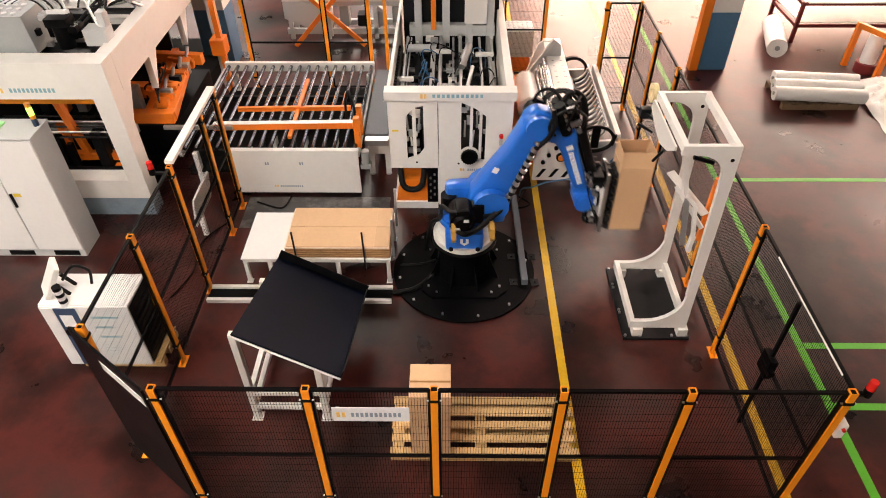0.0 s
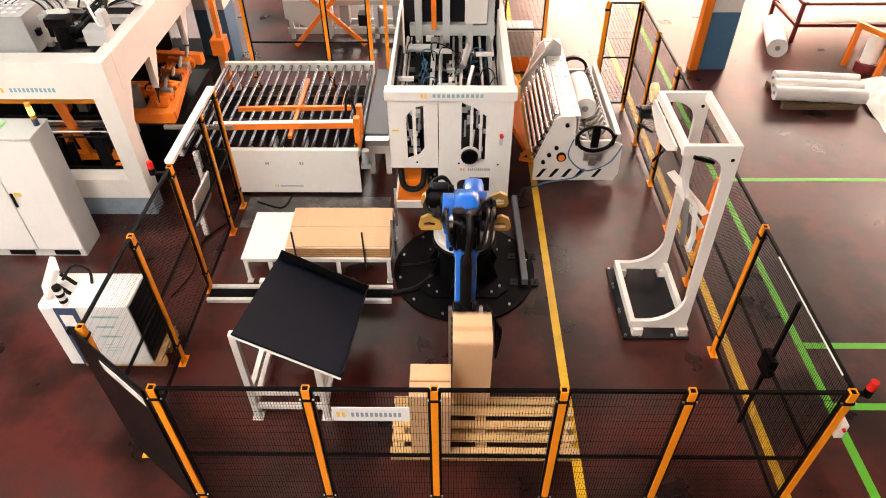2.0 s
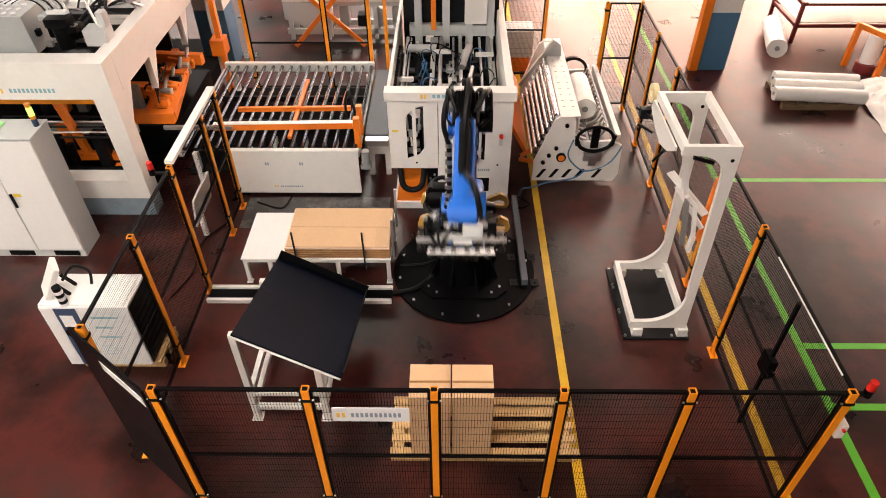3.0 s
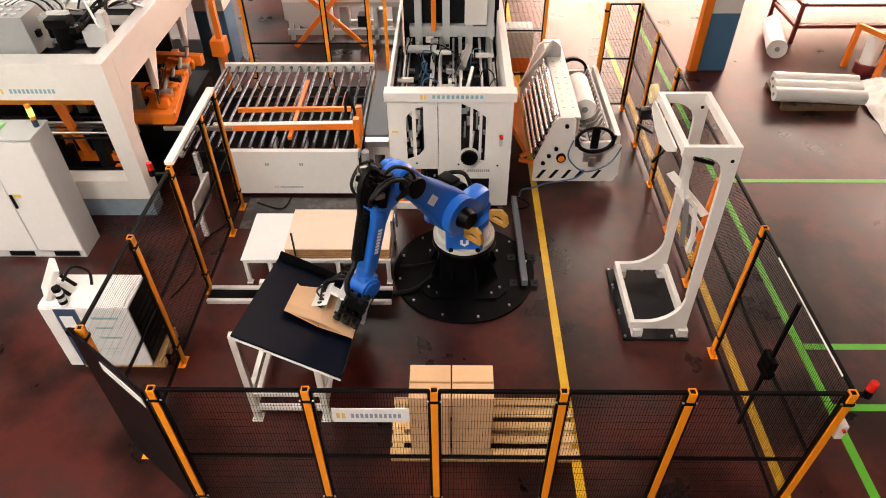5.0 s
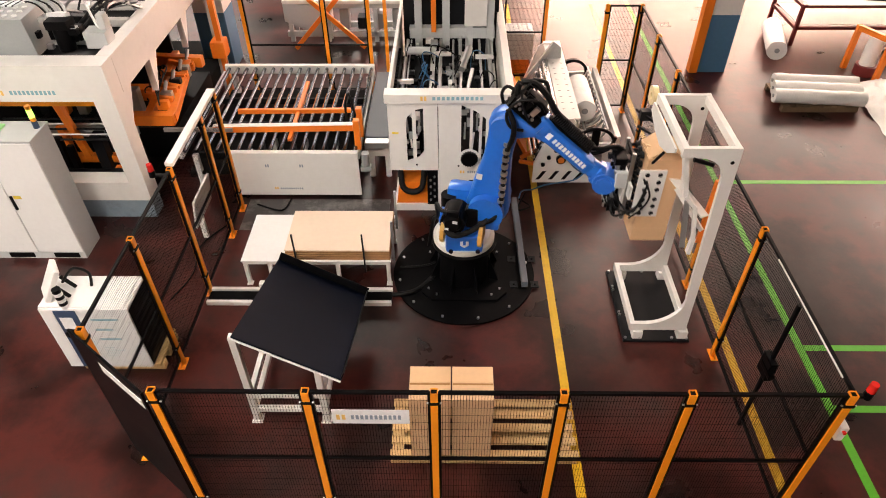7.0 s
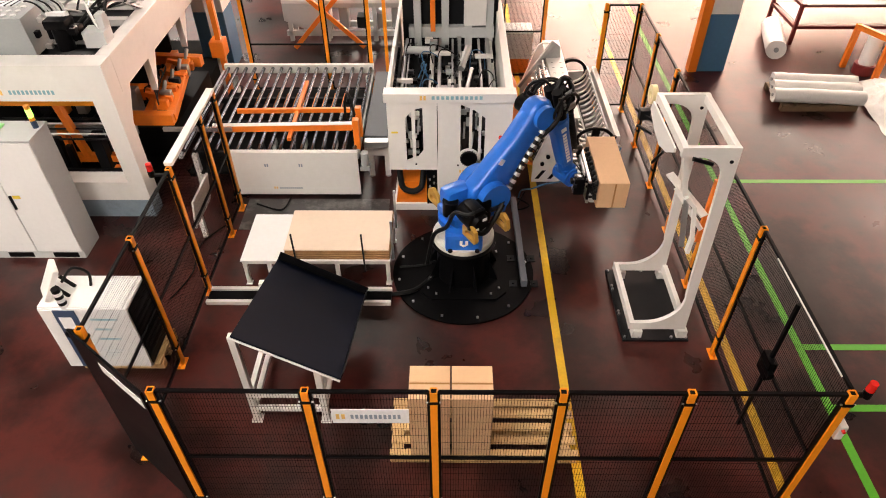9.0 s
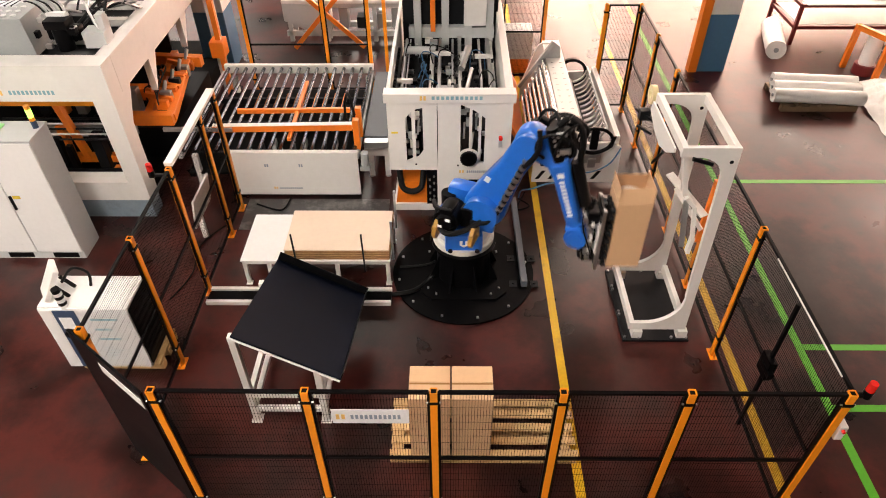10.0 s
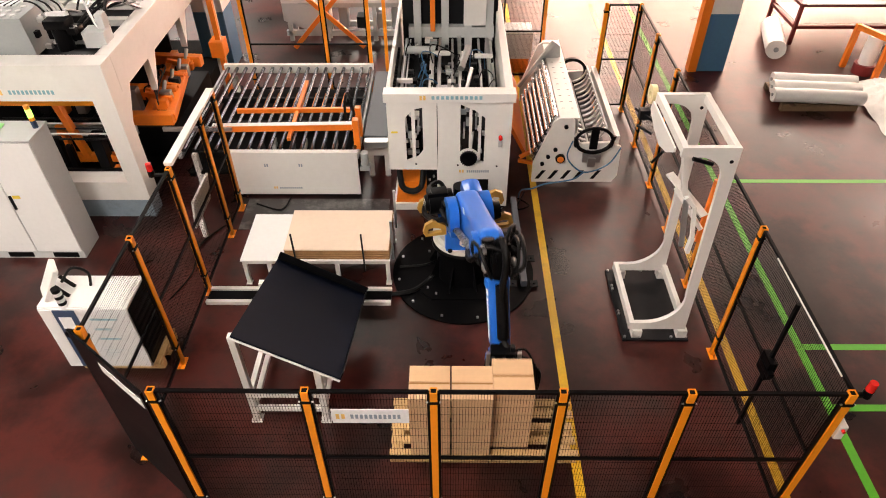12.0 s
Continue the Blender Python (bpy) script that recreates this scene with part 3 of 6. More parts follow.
def build_stand():
    """White taping stand on its black floor plate."""
    p = thing("taping_stand", "tall white steel taping stand on a black floor plate", "taping machine")
    bm = B()
    block(bm, 2.12, 5.33, 0, 2.93, 6.58, 0.035, 0.005)
    part("floor_plate", bm, DARK_STEEL, p, "black bolted floor plate")
    for x, y in ((2.15, 5.37), (2.32, 5.37), (2.72, 5.37), (2.9, 5.37), (2.15, 5.75), (2.15, 5.8), (2.15, 6.2), (2.15, 6.26), (2.15, 6.55), (2.6, 6.55)):
        bm = B()
        rod(bm, (x, y, 0.035), (x, y, 0.06), 0.017, 6)
        part("bolt", bm, ALU, p)
    top = 2.78
    for y in (5.42, 6.46):
        # side plate: foot, upright and curved gussets as one outline
        out = [(2.18, 0.16), (2.87, 0.16), (2.805, top), (2.235, top), (2.235, top - 0.11)]
        out += [(2.42, top - 0.11)] + arc(2.42, top - 0.38, 0.27, 90, 0, 8)[1:]
        out += [(2.75, 0.72)] + arc(2.36, 0.67, 0.40, 0, -90, 8) + [(2.18, 0.27)]
        bm = B()
        prism(bm, out, 0.05, pose(0, y + 0.025, 0) @ XZ)
        part("side_frame", bm, WHITE, p)
        for x in (2.23, 2.78):
            bm = B()
            block(bm, x, y - 0.06, 0.035, x + 0.12, y + 0.06, 0.155, 0.006)
            part("foot", bm, WHITE, p)
        bm = B()
        rod(bm, (2.74, y - 0.03, top - 0.16), (2.74, y + 0.03, top - 0.16), 0.02, 14)
        part("hole_plug", bm, BLACK, p)
    for x, z0, z1 in ((2.21, 0.16, 0.27), (2.85, 0.16, 0.27), (2.267, top - 0.09, top), (2.773, top - 0.09, top)):
        bm = B()
        block(bm, x - 0.03, 5.445, z0, x + 0.03, 6.435, z1, 0.004)
        part("cross_beam", bm, WHITE, p)
    # folding head hanging from the top, and the guides below
    bm = B()
    prism(bm, [(5.5, 2.71), (6.42, 2.71), (6.45, 2.6), (6.2, 2.5), (5.95, 2.46), (5.7, 2.53), (5.5, 2.66)], 0.02, pose(2.19, 0, 0) @ YZ)
    part("head_plate", bm, WHITE, p, "white folding plate")
    bm = B()
    block(bm, 2.212, 5.6, 2.6, 2.236, 6.4, 2.64, 0.005)
    part("head_rib", bm, WHITE, p)
    bm = B()
    beam(bm, (2.33, 5.6, 2.68), (2.46, 5.6, 2.08), 0.09, 0.05)
    part("hanger", bm, WHITE, p)
    bm = B()
    beam(bm, (2.43, 6.05, 2.02), (2.71, 5.52, 1.84), 0.10, 0.02)
    beam(bm, (2.50, 5.95, 1.9), (2.74, 5.55, 1.62), 0.02, 0.06)
    part("guide_shelf", bm, WHITE, p)
    bm = B()
    beam(bm, (2.49, 5.58, 2.05), (2.60, 5.56, 1.93), 0.07, 0.04)
    beam(bm, (2.59, 5.56, 1.95), (2.67, 5.55, 1.5), 0.07, 0.04)
    beam(bm, (2.67, 5.55, 1.52), (2.66, 5.55, 1.30), 0.07, 0.04)
    part("guide_bow", bm, WHITE, p, "white bent guide")
    bm = B()
    beam(bm, (2.53, 5.66, 1.95), (2.62, 5.64, 1.3), 0.012, 0.06)
    part("guide_plate", bm, GALV, p, "steel guide strip")
    bm = B()
    rod(bm, (2.15, 5.9, 2.27), (2.17, 5.72, 2.52), 0.016, 10)
    part("cylinder", bm, BLACK, p)
    bm = B()
    rod(bm, (2.34, 5.36, 2.68), (2.54, 5.34, 2.63), 0.022, 10)
    part("cylinder", bm, BLACK, p)
    bm = B()
    beam(bm, (2.775, 5.62, 2.24), (2.765, 5.62, 1.40), 0.04, 0.05)
    part("guard_strip", bm, ORANGE, p)
    # tape roll on its arm
    bm = B()
    beam(bm, (2.29, 6.5, 2.4), (2.11, 6.72, 2.45), 0.02, 0.03)
    beam(bm, (2.27, 6.45, 2.28), (2.13, 6.6, 2.3), 0.02, 0.03)
    beam(bm, (2.29, 6.5, 2.38), (2.29, 6.78, 2.58), 0.02, 0.03)
    block(bm, 2.14, 6.6, 2.36, 2.26, 6.7, 2.48, 0.01)
    part("tape_arm", bm, DARK_STEEL, p)
    bm = B()
    n = 28
    ring_plate(bm, [(0.11 * math.cos(2 * math.pi * i / n), 0.11 * math.sin(2 * math.pi * i / n)) for i in range(n)],
               [(0.04 * math.cos(2 * math.pi * i / n), 0.04 * math.sin(2 * math.pi * i / n)) for i in range(n)], 0.06, pose(2.26, 6.77, 2.6) @ YZ)
    part("tape_roll", bm, material("tape_roll_cream", (0.75, 0.66, 0.36), 0.35), p, "cream tape roll")
    return p


def build_controller():
    p = thing("robot_controller", "white robot controller cabinet with navy front strip", "control cabinet", -4.45, 4.80, 0.14)
    w, d, h = 0.97, 0.52, 0.98
    bm = B()
    block(bm, 0, 0, 0, w, d, h, 0.012)
    part("body", bm, WHITE2, p)
    bm = B()
    block(bm, 0.16, -0.012, 0.02, 0.40, 0.0, h - 0.02, 0.004)
    part("front_strip", bm, NAVY_PANEL, p, "navy control strip")
    bm = B()
    block(bm, 0.03, -0.008, 0.1, 0.15, 0.0, h - 0.02, 0.003)
    part("door_edge", bm, WHITE2, p)
    bm = B()
    block(bm, 0.2, -0.016, h - 0.3, 0.34, -0.012, h - 0.12)
    part("label", bm, LABEL_WHITE, p)
    bm = B()
    for i in range(5):
        block(bm, 0.24, -0.016, 0.08 + i * 0.04, 0.3, -0.0125, 0.105 + i * 0.04)
    part("lettering", bm, LABEL_WHITE, p, "white lettering bars")
    bm = B()
    rod(bm, (0.26, -0.02, h - 0.34), (0.26, -0.07, h - 0.34), 0.05, 16)
    part("main_switch", bm, BLACK, p)
    for i in range(3):
        bm = B()
        block(bm, 0.52, -0.003, h - 0.18 - i * 0.16, 0.52 + (0.3, 0.2, 0.24)[i], -0.0005, h - 0.15 - i * 0.16)
        part("sheet_label", bm, TEXT_BLUE, p, "pale blue print on film")
    bm = B()
    block(bm, 0.0, 0.02, h, w - 0.05, d - 0.02, h + 0.012, 0.003)
    part("lid", bm, WHITE2, p)
    for i in range(4):
        bm = B()
        block(bm, 0.5 + 0.02 * (i % 2), -0.003, 0.2 + i * 0.05, 0.62 + 0.06 * (i % 3), -0.0005, 0.208 + i * 0.05)
        part("sheet_label", bm, TEXT_BLUE, p)
    for i in range(7):
        bm = B()
        block(bm, w + 0.0125, 0.06, 0.15 + i * 0.1, w + 0.02, d - 0.06, 0.2 + i * 0.1, 0.002)
        part("louvre", bm, DARK_STEEL, p)
    # stack light
    s = thing("signal_tower", "black and white stacked signal tower on the cabinet", "signal light", -4.16, 4.84, 1.12)
    for i in range(6):
        bm = B()
        rod(bm, (0, 0, i * 0.045), (0, 0, i * 0.045 + 0.044), 0.045, 18)
        part("segment", bm, BLACK if i % 2 else LABEL_WHITE, s)
    # black sheet added on the right face to paint its shade
    bm = B()
    block(bm, w, 0.02, 0.03, w + 0.012, d - 0.02, h - 0.03, 0.004)
    part("side_shade_sheet", bm, BLACK, p, "black sheet standing in for the shaded side")
    # teach pendant box leaning on top
    t = thing("operator_panel", "white operator panel on a bracket above the cabinet", "operator panel", -4.38, 4.93, 1.132)
    bm = B()
    m = pose(0.05, 0.1, 0.19, 0, -58, 35)
    block(bm, -0.2, -0.13, -0.03, 0.2, 0.13, 0.03, 0.015, m)
    part("housing", bm, WHITE, t)
    bm = B()
    block(bm, -0.1, -0.05, -0.034, 0.04, 0.05, -0.0305, 0, m)
    part("screen", bm, SCREEN, t)
    for y in (0.05, 0.2):
        bm = B()
        beam(bm, (0.22, y, 0.0), (0.1, y, 0.16), 0.03, 0.03)
        part("bracket", bm, BLACK, t)
    bm = B()
    tube(bm, [(0.16, 0.12, 0.15), (0.3, 0.18, 0.3), (0.42, 0.22, 0.2), (0.4, 0.2, 0.02)], 0.016)
    part("cable", bm, RUBBER, t, smooth=True)
    # small pallet under it
    q = thing("small_pallet", "rough wooden pallet under the control cabinet", "pallet", -4.38, 4.86, 0)
    for y in (0.02, 0.22, 0.42):
        bm = B()
        block(bm, 0.02, y, 0, 0.98, y + 0.09, 0.1, 0.005)
        part("bearer", bm, WOOD, q)
    for i in range(6):
        bm = B()
        block(bm, 0.02 + i * 0.165, -0.02, 0.102, 0.14 + i * 0.165, 0.54, 0.138, 0.004)
        part("plank", bm, WOOD, q)


def build_cabinet():
    p = thing("electrical_cabinet", "tall white double-door electrical cabinet", "cabinet", -6.42, 6.8, 0)
    w, d, h = 1.27, 0.47, 1.93
    bm = B()
    block(bm, 0, 0.02, 0, w, d, h, 0.01)
    part("body", bm, LIGHT_GREY, p)
    for i in range(2):
        bm = B()
        block(bm, 0.01 + i * w / 2, 0.0, 0.14, w / 2 - 0.008 + i * w / 2, 0.02, h - 0.02, 0.006)
        dr = part("door", bm, WHITE2, p)
        bm = B()
        x = w / 2 - 0.06 if i == 0 else w / 2 + 0.03
        block(bm, x, -0.025, 0.9, x + 0.03, 0.0, 1.12, 0.006)
        if i == 1:
            part("handle", bm, BLACK, dr, "black door handle")
            bm = B()
            block(bm, x + 0.04, -0.004, 1.07, x + 0.14, -0.0005, 1.12)
            part("label", bm, LABEL_YELLOW, dr, "orange label")
        else:
            bm.free()
        bm = B()
        block(bm, 0.2 + i * w / 2, 0.008, 0.03, 0.55 + i * w / 2, 0.0195, 0.11, 0.003)
        part("vent", bm, BLACK, p, "black louvre opening")
    bm = B()
    block(bm, -0.02, 0.0, h, w + 0.01, d + 0.01, h + 0.02, 0.006)
    part("lid", bm, LIGHT_GREY, p)
    # lamp and folder on top
    s = thing("signal_lamp", "small signal lamp glowing green on the cabinet", "signal light", -5.20, 7.12, 1.95)
    bm = B()
    rod(bm, (0, 0, 0), (0, 0, 0.1), 0.035, 14)
    part("socket", bm, NAVY_PANEL, s)
    bm = B()
    rod(bm, (0, 0, 0.1), (0, 0, 0.15), 0.034, 14)
    part("amber_lens", bm, LAMP_AMBER, s)
    bm = B()
    rod(bm, (0, 0, 0.15), (0, 0, 0.26), 0.034, 14)
    part("green_lens", bm, LAMP_GREEN, s, "glowing green lens")
    bm = B()
    rod(bm, (0, 0, 0.26), (0, 0, 0.31), 0.034, 14)
    part("red_lens", bm, LAMP_AMBER, s)
    bm = B()
    block(bm, -6.05, 6.9, 1.951, -5.62, 7.18, 1.975, 0.01)
    block(bm, -6.0, 6.95, 1.975, -5.68, 7.12, 1.99, 0.006)
    solid("folder", bm, GREEN_FOLDER, "pale green plastic folder on the cabinet", "folder")


build_robot_plinth()
build_blank_table()
build_tilt_table()
build_pallet()
build_stand()
build_controller()
build_cabinet()


# ---------------------------------------------------------------- machines
def plate_with_hole(bm, x0, z0, x1, z1, hole, y, depth):
    """An upright plate facing -y with one polygonal hole; the outline is spread to the hole's point count."""
    cx, cz = (x0 + x1) / 2, (z0 + z1) / 2
    hx, hz = sum(q[0] for q in hole) / len(hole), sum(q[1] for q in hole) / len(hole)
    outer = []
    corners = {}
    for i, (px, pz) in enumerate(hole):
        dx, dz = px - hx, pz - hz
        k = min([((x1 if dx > 0 else x0) - hx) / dx if abs(dx) > 1e-6 else 1e9, ((z1 if dz > 0 else z0) - hz) / dz if abs(dz) > 1e-6 else 1e9])
        outer.append([hx + dx * k, hz + dz * k])
    for c in ((x0, z0), (x1, z0), (x1, z1), (x0, z1)):
        j = min(range(len(outer)), key=lambda i: (outer[i][0] - c[0]) ** 2 + (outer[i][1] - c[1]) ** 2)
        outer[j] = list(c)
    ring_plate(bm, outer, hole, depth, pose(0, y, 0) @ XZ)


def spread(poly, n):
    """The polygon with each side cut into n."""
    out = []
    for a, b in zip(poly, poly[1:] + poly[:1]):
        out += [(a[0] + (b[0] - a[0]) * k / n, a[1] + (b[1] - a[1]) * k / n) for k in range(n)]
    return out


def build_conveyor():
    p = thing("roller_conveyor", "white roller conveyor with steel rollers and orange stops", "conveyor")
    bm = B()
    block(bm, -3.36, 8.24, 0.06, -1.40, 8.27, 0.83, 0.006)
    part("front_panel", bm, WHITE, p)
    bm = B()
    bars(bm, -2.65, 0.17, 8.24, 0.36, 0.03, 11)
    part("lettering", bm, TEXT_GREY, p, "small grey lettering bars")
    bm = B()
    bars(bm, -2.74, 0.17, 8.24, 0.07, 0.04, 2)
    part("mark", bm, TEXT_GOLD, p)
    for x in (-2.82, -2.30):
        bm = B()
        bars(bm, x, 0.58, 8.24, 0.07, 0.05, 2)
        part("warning_sign", bm, TEXT_GREY, p, "small grey pictogram")
    bm = B()
    block(bm, -3.36, 8.272, 0.77, -1.40, 8.33, 0.83, 0.004)
    part("front_rail", bm, WHITE, p)
    bm = B()
    block(bm, -4.1, 11.02, 0.7, -1.40, 11.1, 0.86, 0.006)
    part("back_rail", bm, WHITE, p)
    for x in (-4.1, -1.42):
        bm = B()
        block(bm, x - 0.03, 8.335, 0.66, x + 0.03, 11.015, 0.76, 0.004)
        part("side_rail", bm, LIGHT_GREY, p)
    for x in (-3.9, -1.5):
        for y in (8.4, 10.9):
            bm = B()
            block(bm, x - 0.04, y - 0.04, 0.03, x + 0.04, y + 0.04, 0.7, 0.004)
            part("leg", bm, WHITE, p)
            bm = B()
            rod(bm, (x, y, 0), (x, y, 0.03), 0.05, 14)
            part("foot", bm, ALU, p)
    for i in range(17):
        x = -4.02 + i * 0.1605
        bm = B()
        rod(bm, (x, 8.34, 0.80), (x, 11.01, 0.80), 0.03, 14)
        part("roller", bm, STEEL, p, "steel roller", True)
    # sheet added below the rollers; its near-black colour stands for shade in the gaps
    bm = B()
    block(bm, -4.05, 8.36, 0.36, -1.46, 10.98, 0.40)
    part("roller_shade_sheet", bm, INTERIOR_SHADE, p, "near-black sheet painting the shade under the rollers")
    for y in (8.7, 9.6, 10.4):
        bm = B()
        beam(bm, (-4.05, y, 0.5), (-1.46, y, 0.5), 0.06, 0.1)
        part("under_beam", bm, DARK_STEEL, p)
    for i in range(10):
        bm = B()
        x = -3.26 + i * 0.1605
        beam(bm, (x, 9.55, 0.74), (x + 0.02, 10.1, 0.78), 0.03, 0.05)
        part("lift_finger", bm, ORANGE, p, "orange lifting finger")
    for i in range(12):
        bm = B()
        x = -3.1 + i * 0.1605
        block(bm, x - 0.03, 8.45 + 0.15 * (i % 3), 0.55, x + 0.03, 8.6 + 0.15 * (i % 3), 0.68, 0.01)
        part("pusher_block", bm, (ALU, DARK_STEEL, WHITE)[i % 3], p)
    bm = B()
    beam(bm, (-3.6, 8.62, 1.02), (-1.5, 8.68, 1.02), 0.09, 0.1, bevel=0.006)
    part("front_stop_beam", bm, ORANGE, p, "orange stop beam")
    bm = B()
    beam(bm, (-3.6, 8.62, 1.072), (-1.5, 8.68, 1.072), 0.085, 0.01)
    part("beam_cover", bm, WHITE, p)
    bm = B()
    beam(bm, (-3.38, 9.2, 0.98), (-1.6, 9.24, 0.98), 0.06, 0.07, bevel=0.005)
    part("rear_stop_beam", bm, ORANGE, p)
    bm = B()
    beam(bm, (-2.42, 8.4, 0.96), (-2.44, 10.2, 0.96), 0.06, 0.05, bevel=0.005)
    part("centre_beam", bm, ORANGE, p)
    for y in (8.5, 8.85):
        bm = B()
        block(bm, -1.46, y - 0.05, 0.75, -1.37, y + 0.05, 1.25, 0.006)
        part("column", bm, ORANGE, p)
    bm = B()
    tube(bm, [(-1.45, 8.7, 1.2), (-1.5, 8.75, 1.45), (-1.55, 8.8, 1.5), (-1.6, 8.8, 1.3), (-1.6, 8.8, 1.05)], 0.02)
    part("cable", bm, RUBBER, p, smooth=True)
    bm = B()
    rod(bm, (-1.3, 8.3, 0.5), (-1.3, 8.3, 0.8), 0.06, 16)
    block(bm, -1.38, 8.24, 0.5, -1.22, 8.36, 0.58, 0.01)
    part("motor", bm, GREY_PAINT, p, "grey gear motor", True)


def build_belt():
    p = thing("belt_conveyor", "dark grey belt conveyor between the machines", "conveyor")
    bm = B()
    block(bm, -1.35, 8.75, 0.74, -0.98, 10.9, 0.80, 0.02)
    part("belt", bm, material("grey_belt", (0.06, 0.07, 0.085), 0.5), p, "dark grey belt")
    bm = B()
    block(bm, -1.34, 8.6, 0.68, -0.97, 8.74, 0.78, 0.01)
    part("end_roller_guard", bm, ALU, p)
    bm = B()
    block(bm, -1.33, 8.78, 0.42, -0.98, 10.9, 0.73, 0.006)
    part("side_frame", bm, WHITE, p)
    for y in (8.85, 10.8):
        for x in (-1.28, -1.02):
            bm = B()
            block(bm, x - 0.04, y - 0.04, 0.02, x + 0.04, y + 0.04, 0.42)
            part("leg", bm, WHITE, p)
            bm = B()
            rod(bm, (x, y, 0), (x, y, 0.02), 0.05, 12)
            part("foot", bm, ALU, p)


def build_packer():
    """The tall white machine behind the robot."""
    p = thing("bagging_machine", "tall white packaging machine with windowed doors and open top", "packaging machine")
    y0, y1, x0, x1, top = 7.90, 12.2, -0.88, 0.84, 2.0
    # doors with windows
    bm = B()
    plate_with_hole(bm, x0 + 0.004, 0.77, -0.195, 1.86, spread([(-0.63, 0.93), (-0.46, 1.0), (-0.39, 1.1), (-0.39, 1.78), (-0.52, 1.75), (-0.63, 1.62)], 3), y0 + 0.02, 0.02)
    d = part("door", bm, WHITE, p, "white door with a shaped window")
    bm = B()
    block(bm, -0.545, y0 + 0.006, 0.95, -0.495, y0 + 0.016, 1.78, 0.003)
    part("window_bar", bm, WHITE, d)
    bm = B()
    block(bm, -0.83, y0 - 0.003, 1.38, -0.74, y0 - 0.0005, 1.41)
    part("label", bm, LABEL_YELLOW, d)
    bm = B()
    plate_with_hole(bm, -0.185, 0.10, x1 - 0.004, 1.86, spread([(0.13, 0.93), (0.30, 0.95), (0.47, 0.9), (0.47, 1.62), (0.32, 1.74), (0.13, 1.83)], 3), y0 + 0.02, 0.02)
    d = part("door", bm, WHITE, p, "white door with a shaped window and round handwheel")
    for x in (0.27, 0.40):
        bm = B()
        block(bm, x - 0.02, y0 + 0.006, 0.93, x + 0.02, y0 + 0.016, 1.78, 0.003)
        part("window_bar", bm, WHITE, d)
    bm = B()
    rod(bm, (0.25, y0 - 0.004, 0.99), (0.25, y0 - 0.02, 0.99), 0.15, 36)
    part("fan_ring", bm, WHITE, d, "white ring", True)
    bm = B()
    n = 40
    prism(bm, [((0.125 if i % 2 else 0.108) * math.cos(2 * math.pi * i / n), (0.125 if i % 2 else 0.108) * math.sin(2 * math.pi * i / n)) for i in range(n)], 0.05, pose(0.25, y0 - 0.015, 0.99) @ XZ)
    part("handwheel", bm, BLACK, d, "black toothed wheel")
    bm = B()
    rod(bm, (0.69, y0, 1.32), (0.69, y0 - 0.05, 1.32), 0.028, 16)
    part("stop_button", bm, RED, d, "red stop button")
    bm = B()
    block(bm, 0.665, y0 - 0.012, 1.16, 0.715, y0, 1.27, 0.004)
    part("button_plate", bm, LIGHT_GREY, d)
    bm = B()
    bars(bm, 0.23, 0.72, y0, 0.33, 0.04, 11)
    part("lettering", bm, TEXT_GREY, d, "grey lettering bars")
    bm = B()
    bars(bm, 0.12, 0.72, y0, 0.08, 0.045, 2)
    part("mark", bm, TEXT_GOLD, d)
    # flat plate on the door; the opening's shade is its near-black colour
    bm = B()
    block(bm, 0.26, y0 - 0.004, 0.36, 0.55, y0 - 0.0005, 0.6)
    part("opening", bm, INTERIOR_SHADE, d, "near-black plate for the shaded square opening")
    for x, z in ((-0.5, 0.87), (0.1, 0.85), (0.66, 0.83)):
        bm = B()
        rod(bm, (x, y0, z), (x, y0 - 0.01, z), 0.014, 8)
        part("lock", bm, BLACK, p)
    # top frame
    bm = B()
    block(bm, x0 - 0.03, y0 - 0.03, 1.865, x1 + 0.03, y0 + 0.16, top, 0.008)
    part("front_beam", bm, WHITE, p)
    bm = B()
    bars(bm, -0.26, 1.92, y0 - 0.03, 0.7, 0.05, 11)
    part("lettering", bm, TEXT_BLUE, p, "teal lettering bars")
    bm = B()
    bars(bm, -0.42, 1.91, y0 - 0.03, 0.1, 0.065, 2)
    part("mark", bm, TEXT_GOLD, p, "gold mark")
    bm = B()
    block(bm, x0, y0 + 0.162, 0.78, x0 + 0.05, y1, top - 0.002, 0.006)
    part("side_wall", bm, WHITE, p)
    bm = B()
    block(bm, x1 - 0.11, y0 + 0.162, 1.45, x1, y1, top - 0.002, 0.006)
    block(bm, x1 - 0.03, y0 + 0.03, 0.1, x1, y1, 1.45, 0.006)
    part("side_wall", bm, WHITE, p)
    # pan coloured near-black for the shade behind the left door
    bm = B()
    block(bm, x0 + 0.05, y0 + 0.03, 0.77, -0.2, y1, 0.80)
    part("upper_shade_pan", bm, INTERIOR_SHADE, p)
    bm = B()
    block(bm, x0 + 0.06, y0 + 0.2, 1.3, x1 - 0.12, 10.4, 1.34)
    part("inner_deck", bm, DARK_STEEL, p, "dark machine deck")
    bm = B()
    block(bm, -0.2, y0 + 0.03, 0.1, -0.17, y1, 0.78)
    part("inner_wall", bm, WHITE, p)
    # lower pan, likewise near-black as painted interior shade
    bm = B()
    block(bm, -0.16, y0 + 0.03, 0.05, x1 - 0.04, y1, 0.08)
    part("lower_shade_pan", bm, INTERIOR_SHADE, p)
    for x in (-0.1, 0.75):
        bm = B()
